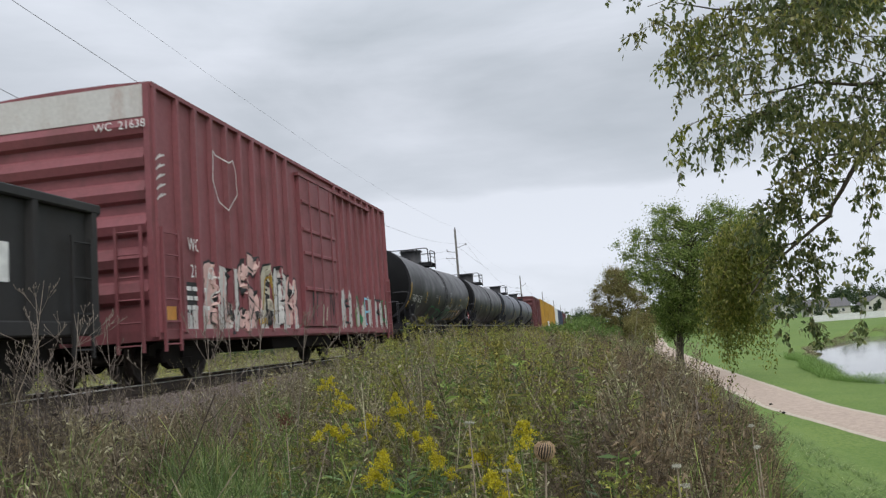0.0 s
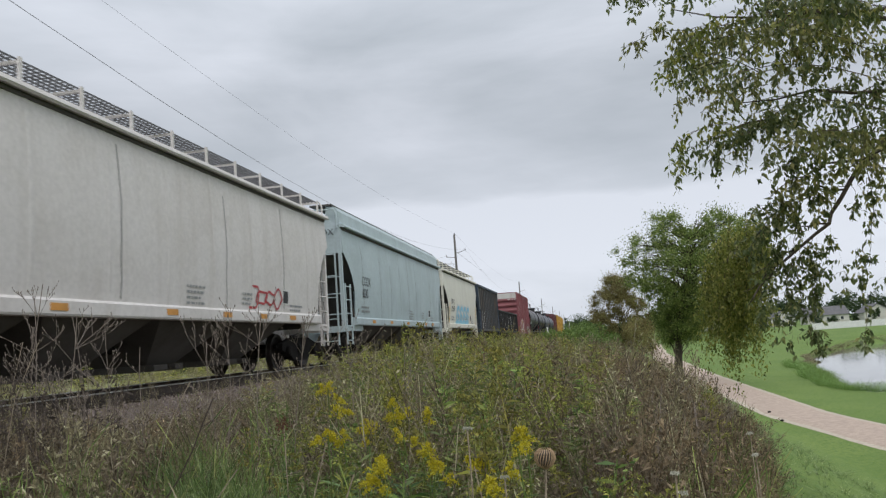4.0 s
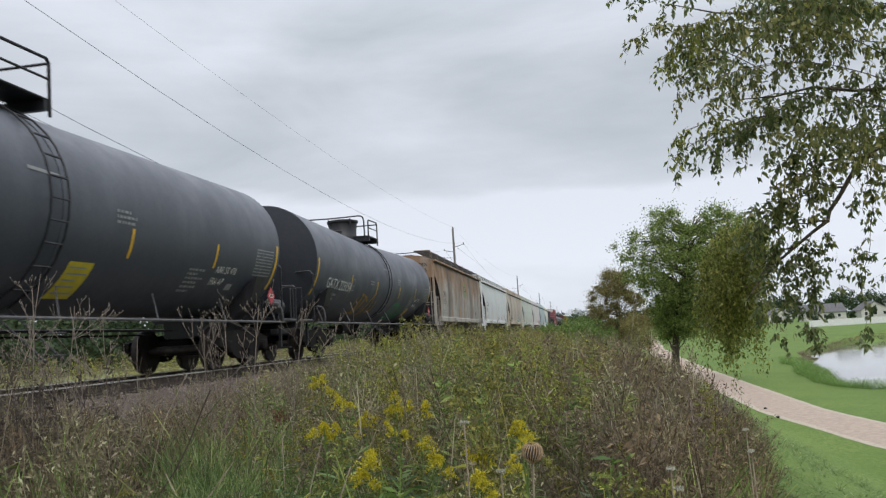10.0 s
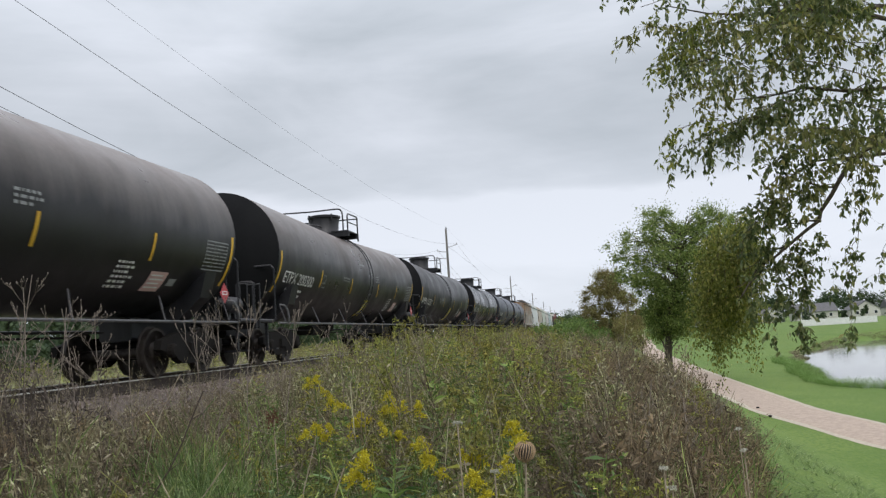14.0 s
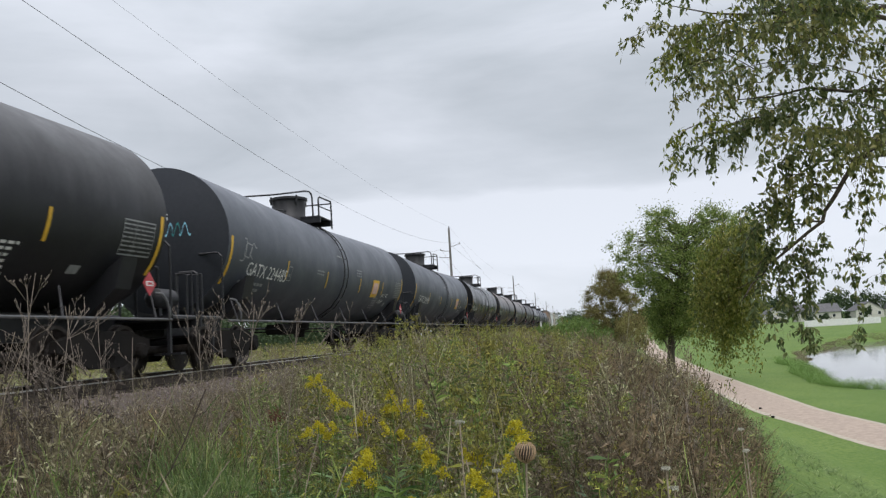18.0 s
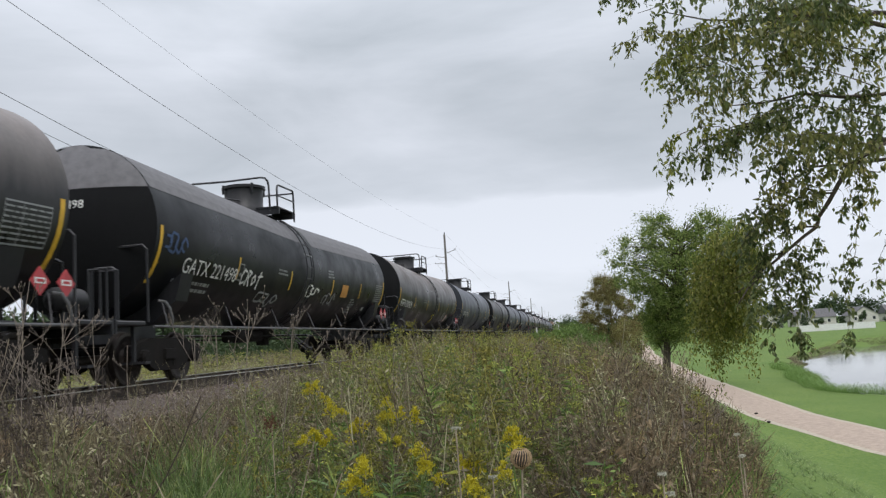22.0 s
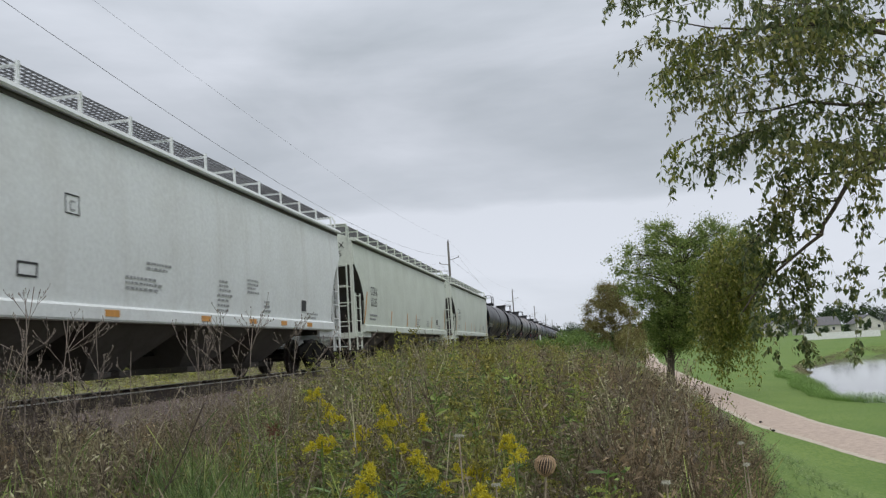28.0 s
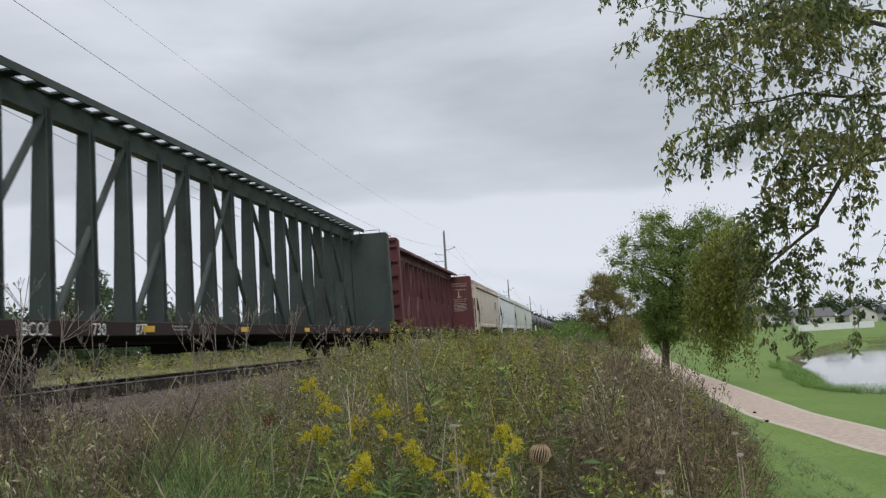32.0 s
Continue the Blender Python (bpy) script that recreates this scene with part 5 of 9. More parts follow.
# -- a boxcar --
def boxcar(lo, hi, label, material, near=False, top=5.10, posts=9):
    car = car_thing("boxcar", label, lo, hi)
    h = (hi - lo) / 2
    z0 = 0.78
    key = ("box", round(h, 1), top, material)

    def body():
        mb = Mesh().box(-1.50, 1.50, -h + 0.06, h - 0.06, z0 + 0.1, top - 0.05)
        return mb.data("box_body")
    part("body", shared((*key, "b"), body), material, car)

    def roof():
        mb = Mesh().prism([(-1.58, top - 0.10), (-1.58, top - 0.02), (-0.8, top + 0.02), (0, top + 0.03), (0.8, top + 0.02), (1.58, top - 0.02), (1.58, top - 0.10)], "y", -h, h)
        for i in range(12):
            y = -h + 0.6 + (2 * h - 1.2) * i / 11
            mb.prism([(-1.5, top), (0, top + 0.06), (1.5, top), (1.5, top - 0.03), (0, top + 0.02), (-1.5, top - 0.03)], "y", y - 0.04, y + 0.04)
        return mb.data("roof")
    part("roof", shared((*key, "r"), roof), material, car)

    def post():
        mb = Mesh().prism([(1.498, -0.070), (1.595, -0.045), (1.595, 0.045), (1.498, 0.070)], "z", z0 + 0.06, top - 0.09)
        return mb.data("side_post")
    pm = shared((*key, "p"), post)
    door0, door1 = -0.12 * h, 0.225 * h
    spots = [-h + 0.08] + [-h + 0.85 + i * (door0 + h - 1.0) / posts for i in range(posts)]
    right = 8
    spots += [door1 + 0.3 + i * (h - door1 - 0.38) / right for i in range(right + 1)]
    for y in spots:
        part("side_post", pm, material, car, "", pose(0, y, 0))
    for y in (-h + 0.3, h - 0.3, -0.5 * h, 0.5 * h, 0):
        part("side_post", pm, material, car, "", pose(0, y, 0, 0, 0, 180))
    part("side_sill", shared((*key, "s"), lambda: Mesh().box(-1.57, 1.57, -h, h, z0 - 0.06, z0 + 0.12, 0.015).data("side_sill")), material, car)
    door = Mesh().box(1.50, 1.60, door0, door1, z0 + 0.16, top - 0.36, 0.01)
    d = part("door", door, material, car, "sliding plug door with locking bars")
    for z in (z0 + 1.1, z0 + 2.0, z0 + 2.6, top - 1.0):
        part("door_beam", Mesh().prism([(1.60, z - 0.06), (1.645, z - 0.03), (1.645, z + 0.03), (1.60, z + 0.06)], "y", door0 + 0.06, door1 - 0.06), material, d)
    for y in (door0 + 0.55, door0 + 1.3, door1 - 0.5):
        part("locking_bar", Mesh().rod((1.66, y, z0 + 0.2), (1.66, y, top - 0.4), 0.022, 6), material, d)
    part("door_track", Mesh().box(1.50, 1.63, door0 - 0.1, h * 0.72, z0 - 0.02, z0 + 0.06), material, car)
    part("door_hood", Mesh().box(1.50, 1.63, door0 - 0.1, h * 0.72, top - 0.36, top - 0.28), material, car)
    for s in (-1, 1):
        truck(car, s * (h - 1.7))
        coupler(car, h + 0.55, s)
        wall = part("end_wall", Mesh().box(-1.47, 1.47, s * (h - 0.05) - 0.015, s * (h - 0.05) + 0.015, z0, top - 0.06), material, car, "end wall pressed into horizontal ribs")
        for i in range(6):
            rib = shared((*key, "rib", s), lambda: Mesh().prism([(s * (h - 0.05), 0), (s * (h + 0.05), 0.06), (s * (h + 0.10), 0.20), (s * (h + 0.02), 0.36), (s * (h - 0.05), 0.42)], "x", -1.44, 1.44).data("end_rib"))
            part("end_rib", rib, material, wall, "", pose(0, 0, z0 + 0.55 + i * 0.56))
        for x in (-1.5, 1.5):
            part("corner_post", Mesh().box(x - 0.05, x + 0.05, s * h - 0.08, s * h + 0.08, z0, top - 0.06), material, car)
        if near:
            ladder("end_ladder", car, 1.15, s * (h + 0.16), z0 - 0.25, 2.6, 0.45, material, 6, "x")
            ladder("side_ladder", car, 1.62, s * (h - 0.35), z0 - 0.25, 2.6, 0.50, material, 6)
    part("underframe", shared((*key, "u"), lambda: Mesh().box(-0.35, 0.35, -h + 0.2, h - 0.2, 0.62, z0, 0.03).box(-1.2, 1.2, -2.2, 2.0, 0.45, z0).data("underframe")), "under", car)
    return car


def gondola(lo, hi):
    car = car_thing("gondola", "black steel gondola car with ribbed sides, scrawled with white graffiti", lo, hi)
    h, z0, z1 = (hi - lo) / 2, 0.88, 2.72
    mat = "gondola_black"
    for s in (-1, 1):
        part("side_wall", Mesh().box(s * 1.44 - 0.02, s * 1.44 + 0.02, -h, h, z0, z1 - 0.05), mat, car)
        part("top_rail", Mesh().box(s * 1.47 - 0.09, s * 1.47 + 0.09, -h - 0.02, h + 0.02, z1 - 0.14, z1, 0.02), mat, car)
        part("side_sill", Mesh().box(s * 1.46 - 0.07, s * 1.46 + 0.07, -h, h, z0 - 0.06, z0 + 0.14, 0.02), mat, car)
        part("end_wall", Mesh().box(-1.43, 1.43, s * (h - 0.03) - 0.03, s * (h - 0.03) + 0.03, z0, z1 - 0.02), mat, car)
        mb = Mesh().box(-1.5, 1.5, s * h - 0.08, s * h + 0.08, z1 - 0.16, z1 + 0.02, 0.02)
        for z in (1.15, 1.55):
            mb.prism([(s * h, z), (s * (h + 0.1), z + 0.05), (s * (h + 0.1), z + 0.16), (s * h, z + 0.21)], "x", -1.4, 1.4)
        part("end_ribs", mb, mat, car)
        truck(car, s * (h - 1.8))
        coupler(car, h + 0.55, s)
        ladder("end_ladder", car, -1.1, s * (h + 0.14), 0.5, 2.3, 0.42, mat, 5, "x")
        ladder("side_ladder", car, 1.56, s * (h - 0.45), 0.5, 2.2, 0.42, mat, 4)
    part("floor", Mesh().box(-1.43, 1.43, -h + 0.03, h - 0.03, z0 - 0.05, z0 + 0.03), "under", car)
    part("underframe", Mesh().box(-0.3, 0.3, -h + 0.3, h - 0.3, 0.6, z0 - 0.06).box(-1.3, 1.3, -1.8, -0.6, 0.42, z0 - 0.06, 0.05), "under", car)
    n = 14
    pm = Mesh().prism([(1.455, -0.09), (1.555, -0.055), (1.555, 0.055), (1.455, 0.09)], "z", z0 + 0.05, z1 - 0.13).data("side_post")
    for i in range(n):
        y = -h + 0.12 + (2 * h - 0.24) * i / (n - 1)
        part("side_post", pm, mat, car, "", pose(0, y, 0))
        part("side_post", pm, mat, car, "", pose(0, y, 0, 0, 0, 180))
    flat = lambda z: 1.46
    step = (2 * h - 0.24) / (n - 1)
    for i in (2, 5, 8, 11):
        part("reflector", Mesh().box(1.556, 1.566, -0.0, 0.55, 1.05, 1.16), "yellow_mark", car, "", pose(0, -h + 0.2 + i * step - 0.3, 0))
    part("stencil_panel", Mesh().box(1.462, 1.470, -h + 1.55, -h + 2.35, 1.85, 2.35), "white_mark", car, "worn white reporting panel")
    writing("GACX", 0.32, -h + 1.60, 1.95, lambda z: 1.475, car, "black_mark", 0.72)
    writing("53829", 0.36, -h + 1.58, 1.38, flat, car, "white_mark", 0.72)
    bars(-h + 1.6, 1.28, 0.8, 2, 0.13, flat, car, "white_mark", 3)
    end_writing("GACX", 0.24, 0.55, 2.22, -h - 0.065, car)
    end_writing("53829", 0.24, 0.53, 1.99, -h - 0.065, car)
    part("stencil_panel", Mesh().box(1.462, 1.470, 1.35, 1.95, 1.2, 2.35), "white_mark", car, "plain white painted panel")
    part("stencil_panel", Mesh().box(1.462, 1.470, 6.2, 6.5, 1.5, 2.0), "white_mark", car)
    spray(-4.9, 1.0, 0.95, 2.3, flat, car, "white_mark", 4, 7, 0.045)
    spray(2.1, 5.6, 1.0, 2.3, flat, car, "white_mark", 9, 5, 0.045)
    return car


def ribbed_hopper(lo, hi):
    """The old exterior-post hopper in peeling blue paint."""
    car = car_thing("covered_hopper", "old ribbed hopper car in peeling blue paint over brown rust", lo, hi)
    h, z0, z1 = (hi - lo) / 2, 1.05, 4.08
    mb = Mesh()
    mb.add([(x, y, z) for z, r in ((z0, h - 1.1), (2.3, h - 1.1), (3.0, h - 0.05), (z1, h - 0.05)) for x, y in ((1.46, -r), (1.46, r), (-1.46, r), (-1.46, -r))],
           [(4 * j + i, 4 * j + (i + 1) % 4, 4 * j + 4 + (i + 1) % 4, 4 * j + 4 + i) for j in range(3) for i in range(4)] + [(3, 2, 1, 0), (12, 13, 14, 15)])
    part("body", mb, "blue_car_dark", car)
    part("roof", Mesh().prism([(-1.55, z1 - 0.05), (-1.5, z1 + 0.06), (-0.6, z1 + 0.22), (0.6, z1 + 0.22), (1.5, z1 + 0.06), (1.55, z1 - 0.05)], "y", -h + 0.02, h - 0.02), "dark_panel", car)
    for s in (-1, 1):
        part("top_chord", Mesh().box(s * 1.50 - 0.06, s * 1.50 + 0.06, -h, h, z1 - 0.12, z1 + 0.04, 0.02), "blue_car_dark", car)
        part("side_sill", Mesh().box(s * 1.50 - 0.07, s * 1.50 + 0.07, -h + 0.9, h - 0.9, z0 - 0.10, z0 + 0.06, 0.02), "dark_panel", car)
        frame_m = Mesh()
        for x in (-1.48, 1.48):
            frame_m.box(x - 0.05, x + 0.05, s * h - 0.05, s * h + 0.05, 0.9, z1)
            frame_m.box(x - 0.04, x + 0.04, s * (h - 0.62) - 0.04, s * (h - 0.62) + 0.04, 0.9, 2.4)
        frame_m.box(-1.5, 1.5, s * h - 0.06, s * h + 0.06, 0.88, 1.05)
        frame_m.box(-0.3, 0.3, min(s * h, s * (h - 2.0)), max(s * h, s * (h - 2.0)), 0.66, 1.0)
        for z in (1.5, 2.0, 2.5, 3.0, 3.5):
            frame_m.rod((0.9, s * h, z), (1.48, s * h, z), 0.017, 5)
        part("end_frame", frame_m, "blue_car_dark", car)
        if s < 0:
            part("number_board", Mesh().box(0.62, 1.30, -h - 0.085, -h - 0.066, 3.06, 3.56), "white_mark", car, "white board with black reporting marks")
            end_writing("AEQX", 0.22, 0.68, 3.33, -h - 0.078, car, "black_mark")
            end_writing("3030", 0.24, 0.70, 3.11, -h - 0.078, car, "black_mark")
        truck(car, s * (h - 1.35))
        coupler(car, h + 0.6, s)
        ladder("side_ladder", car, 1.5, s * (h - 0.31), 0.6, 2.3, 0.5, "blue_car", 5)
    post = Mesh().prism([(1.455, -0.085), (1.56, -0.05), (1.56, 0.05), (1.455, 0.085)], "z", z0 - 0.02, z1 - 0.06).data("side_post")
    n, a = 11, h - 1.05
    for i in range(n):
        y = -a + 2 * a * i / (n - 1)
        part("side_post", post, ("dark_panel", "dark_panel", "rust", "dark_panel", "rusty_blue")[i % 5], car, "", pose(0, y, 0))
        part("side_post", post, "rust", car, "", pose(0, y, 0, 0, 0, 180))
    flat = lambda z: 1.462
    step = 2 * a / (n - 1)
    for i in range(n - 1):
        y = -a + i * step
        part("side_panel", Mesh().box(1.461, 1.466, 0.07, step - 0.07, z0 + 0.06, z1 - 0.12), ("brown_panel", "brown_panel", "panel_blue", "panel_blue", "panel_blue", "panel_blue", "panel_blue", "panel_blue", "slate_panel", "rust")[i % 10], car, "weathered side panel", pose(0, y, 0))
    for k in (-1, 1):
        # the side sheet runs out over the end slope in a slanting corner
        ring = [(k * (a + 0.02), z1 - 0.12), (k * (h - 0.06), z1 - 0.12), (k * (h - 0.06), 3.02), (k * (a + 0.02), 2.34)]
        part("corner_sheet", Mesh().prism(ring, "x", 1.461, 1.466), "slate_panel" if k < 0 else "brown_panel", car, "weathered slanting corner sheet")
    for i, kind in enumerate((2, 1, 3, 1, 2, 2, 2, 3, 1, 1)):
        # the old owner's name, worn to pale shapes, one to a panel
        mb, x0, x1 = Mesh(), 1.4670, 1.4705
        if kind == 2:
            mb.prism([(-0.14, 3.02), (0.10, 3.02), (0.15, 3.12), (0.13, 3.42), (-0.06, 3.46), (-0.14, 3.40)], "x", x0, x1)
        elif kind == 1:
            mb.prism([(0.15 * math.cos(q), 3.18 + 0.19 * math.sin(q)) for q in [2 * math.pi * j / 14 for j in range(14)]], "x", x0, x1)
        else:
            mb.box(x0, x1, -0.20, -0.08, 3.04, 3.36).box(x0, x1, 0.06, 0.13, 3.02, 3.42)
        part("faded_shape", mb, "cream_mark", car, "", pose(0, -a + (i + 0.5) * step, 0.03 * math.sin(3 * i)))
    for i in (0, 1):
        y = -a + i * step
        part("stencil_panel", Mesh().box(1.467, 1.471, y + 0.14, y + step - 0.14, 1.15, 2.35), "white_mark", car, "white stencil panel")
        writing("AE" if i == 0 else "QX", 0.40, y + 0.24, 2.05, lambda z: 1.472, car, "black_mark", 0.8)
        writing("30", 0.40, y + 0.24, 1.65, lambda z: 1.472, car, "black_mark", 0.8)
        bars(y + 0.22, 1.5, 0.5, 2, 0.14, lambda z: 1.472, car, "black_mark", 7 + i)
    for i in (6, 7):
        y = -a + i * step
        part("stencil_panel", Mesh().box(1.467, 1.471, y + 0.3, y + 0.75, 1.2, 1.5), "black_mark", car)
    spray(-a + 2.2 * step, -a + 3.8 * step, 1.3, 2.0, flat, car, "grey_mark", 21, 4, 0.04)
    cm = Mesh().add([(-1.4, -1.05, z0), (1.4, -1.05, z0), (1.4, 1.05, z0), (-1.4, 1.05, z0), (-0.6, -0.3, 0.38), (0.6, -0.3, 0.38), (0.6, 0.3, 0.38), (-0.6, 0.3, 0.38)],
                    [(0, 1, 5, 4), (1, 2, 6, 5), (2, 3, 7, 6), (3, 0, 4, 7), (4, 5, 6, 7)]).data("discharge_chute")
    for c in (-3.2, -1.05, 1.05, 3.2):
        part("discharge_chute", cm, "under", car, "", pose(0, c, 0))
    return car


def centerbeam(lo, hi, label, material, deck_mark, words, first=0.595, holes=False):
    car = car_thing("centerbeam_flatcar", label, lo, hi)
    h, top = (hi - lo) / 2, 4.70
    part("deck", Mesh().prism([(-1.50, 0.82), (-1.50, 0.94), (-0.3, 0.97), (0.3, 0.97), (1.50, 0.94), (1.50, 0.82), (0.35, 0.66), (-0.35, 0.66)], "y", -h, h), "under", car)
    for s in (-1, 1):
        part("side_sill", Mesh().box(s * 1.53 - 0.04, s * 1.53 + 0.04, -h, h, 0.75, 0.98, 0.015), "sill_brown", car)
        part("train_pipe", Mesh().rod((s * 1.1, -h + 3.2, 0.66), (s * 1.1, h - 3.2, 0.66), 0.022, 6), "under", car)
        truck(car, s * (h - 2.2))
        coupler(car, h + 0.75, s)
        b = Mesh().prism([(-1.45, 0.96), (1.45, 0.96), (1.45, top - 0.08), (1.37, top), (-1.37, top), (-1.45, top - 0.08)], "y", s * h - 0.06, s * h + 0.06)
        bulk = part("bulkhead", b, material, car, "tall steel end bulkhead")
        ribs = Mesh()
        for i in range(6):
            z = 1.30 + i * 0.60
            ribs.box(-1.42, 1.42, min(s * h, s * (h + 0.16)), max(s * h, s * (h + 0.16)), z, z + 0.10)
        for x in (-1.47, 1.47):
            k = 1 if x > 0 else -1
            ribs.prism([(x - 0.07, 0.96), (x + 0.07, 0.96), (x + 0.07 - (0.06 if k > 0 else 0), top - (0.10 if k > 0 else 0)), (x - 0.07 + (0.06 if k < 0 else 0), top - (0.10 if k < 0 else 0))], "y", s * h - 0.10, s * h + 0.20)
        ribs.box(-1.38, 1.38, min(s * h, s * (h + 0.18)), max(s * h, s * (h + 0.18)), top - 0.12, top + 0.005)
        part("bulkhead_ribs", ribs, material, bulk)
        grab = Mesh().pipe([(0.35, s * h, top), (0.35, s * h, top + 0.12), (1.15, s * h, top + 0.12), (1.15, s * h, top)], 0.018, 5)
        part("grab_iron", grab, material, bulk)
        part("sill_reflector", Mesh().box(1.49, 1.575, s * (h - 0.45) - 0.2, s * (h - 0.45) + 0.2, 0.81, 0.91), "yellow_mark", car)
    step = 1.19
    chord = Mesh().box(-0.53, -0.50, -h, h, 4.75, 4.88).box(0.50, 0.53, -h, h, 4.75, 4.88).box(-0.11, 0.11, -h, h, 4.44, 4.82)
    if holes:
        # a row of long openings on either side of the web
        for x0, x1 in ((-0.50, -0.42), (-0.14, 0.14), (0.42, 0.50)):
            chord.box(x0, x1, -h, h, 4.82, 4.86)
        y = -h
        while y < h:
            for x0, x1 in ((-0.42, -0.14), (0.14, 0.42)):
                chord.box(x0, x1, y, min(h, y + 0.27), 4.82, 4.86)
            y += step / 2
    else:
        chord.box(-0.50, 0.50, -h, h, 4.82, 4.86)
    part("top_chord", chord, material, car, "wide top chord with a row of openings" if holes else "wide plain top chord")
    post = Mesh()
    half, slim = (0.20, 0.10) if holes else (0.23, 0.13)
    post.prism([(-0.05, 0.95), (-0.05, 4.6), (0.05, 4.6), (0.05, 0.95)], "x", -half, half)
    post.v = [(x * (1.0 - slim * (z - 1.1)), y, z) for x, y, z in post.v]
    flange = Mesh()
    flange.prism([(-0.09, 0.95), (-0.09, 4.6), (0.09, 4.6), (0.09, 0.95)], "x", half - 0.02, half)
    post.add([(x * (1.0 - slim * (z - 1.1)), y, z) for x, y, z in flange.v], flange.f)
    pm = post.data("upright")
    spots = []
    y = first
    while y - step > -h + 0.5:
        y -= step
    while y < h - 0.4:
        spots.append(y)
        part("upright", pm, material, car, "", pose(0, y, 0))
        y += step
    mid = min(range(len(spots)), key=lambda i: abs(spots[i] - 0.6))
    for i in list(range(mid, 1, -2)):
        part("diagonal_brace", Mesh().rod((0.12, spots[i - 2] + 0.1, 1.05), (0.06, spots[i] - 0.08, 4.45), 0.065, 8), material, car)
    for i in range(mid - 1, len(spots) - 2, 2):
        part("diagonal_brace", Mesh().rod((0.06, spots[i] + 0.08, 4.45), (0.12, spots[i + 2] - 0.1, 1.05), 0.065, 8), material, car)
    for i in range(1, len(spots) - 1, 2):
        part("tie_cable", Mesh().pipe([(0.2, spots[i] - 0.5, 2.6), (0.7, spots[i] - 0.2, 2.1), (1.35, spots[i] + 0.35, 0.97)], 0.007, 4), "wire", car)
    gear = Mesh().box(-0.9, 0.9, -2.0, -1.2, 0.45, 0.8, 0.05).lathe([(0.4, 0.02), (0.4, 0.15), (1.1, 0.15), (1.1, 0.02)], "y", (0.5, 0, 0.66), 10)
    part("underframe_gear", gear, "under", car)["kind"] = "stuff"
    flat = lambda z: 1.57
    for u in (-0.55, -0.22, 0.12, 0.45, 0.75):
        part("sill_reflector", Mesh().box(1.57, 1.582, u * h - 0.18, u * h + 0.18, 0.81, 0.91), "yellow_mark" if u < 0.2 else "orange_mark", car)
    for u in (-0.48, 0.30, 0.66):
        bars(u * h, 0.92, 0.5, 2, 0.055, flat, car, "grey_mark", int(90 + 10 * u), 0.5)
    for word, y in deck_mark:
        writing(word, 0.25, y, 0.77, flat, car, "white_mark", 0.9)
    y = h - 0.075
    for text, size, x, z in words:
        end_writing(text, size, x, z, y, car, "cream_mark")
    if words:
        end_writing("977267", 0.24, 0.35, 3.72, -h - 0.165, car)
        mb = Mesh()
        rnd = random.Random(3)
        for i in range(6):
            mb.box(0.2, 0.2 + rnd.uniform(0.7, 1.05), y - 0.012, y - 0.008, 2.77 - i * 0.10, 2.80 - i * 0.10)
        for i in range(18):
            mb.box(-0.95, -0.95 + rnd.uniform(0.3, 0.7), y - 0.012, y - 0.008, 4.2 - i * 0.17, 4.26 - i * 0.17)
        mb.box(0.55, 0.62, y - 0.012, y - 0.008, 3.27, 3.62)
        mb.box(0.45, 0.75, y - 0.012, y - 0.008, 3.22, 3.27)
        part("stencil", mb, "cream_mark", car)
    return car


# the cars, from the far ones in front to the last in view
wc = boxcar(11.93, 27.47, "faded red ribbed boxcar with white end band and graffiti", "box_red", True)
hb = (27.47 - 11.93) / 2
part("end_band", Mesh().box(-1.50, 1.50, -hb - 0.045, -hb - 0.03, 4.48, 5.04), "flaking_white", wc, "flaking white band across the top of the end")
flat = lambda z: 1.502
end_writing("WC  21638", 0.20, 0.55, 4.28, -hb - 0.10, wc)
writing("WC", 0.34, -hb + 1.07, 2.30, lambda z: 1.55, wc, "white_mark", 0.72)
writing("21", 0.34, -hb + 1.13, 1.82, lambda z: 1.55, wc, "white_mark", 0.72)
writing("63", 0.34, -hb + 1.78, 1.82, lambda z: 1.55, wc, "white_mark", 0.72)
part("stencil_panel", Mesh().box(1.501, 1.505, -hb + 0.95, -hb + 2.1, 1.18, 1.74), "black_mark", wc)
bars(-hb + 1.0, 1.66, 1.0, 3, 0.17, lambda z: 1.505, wc, "white_mark", 5)
posts = [-hb + 0.85 + i * (-0.12 * hb + hb - 1.0) / 9 for i in range(9)] + [0.225 * hb + 0.3 + i * (hb - 0.225 * hb - 0.38) / 8 for i in range(9)]
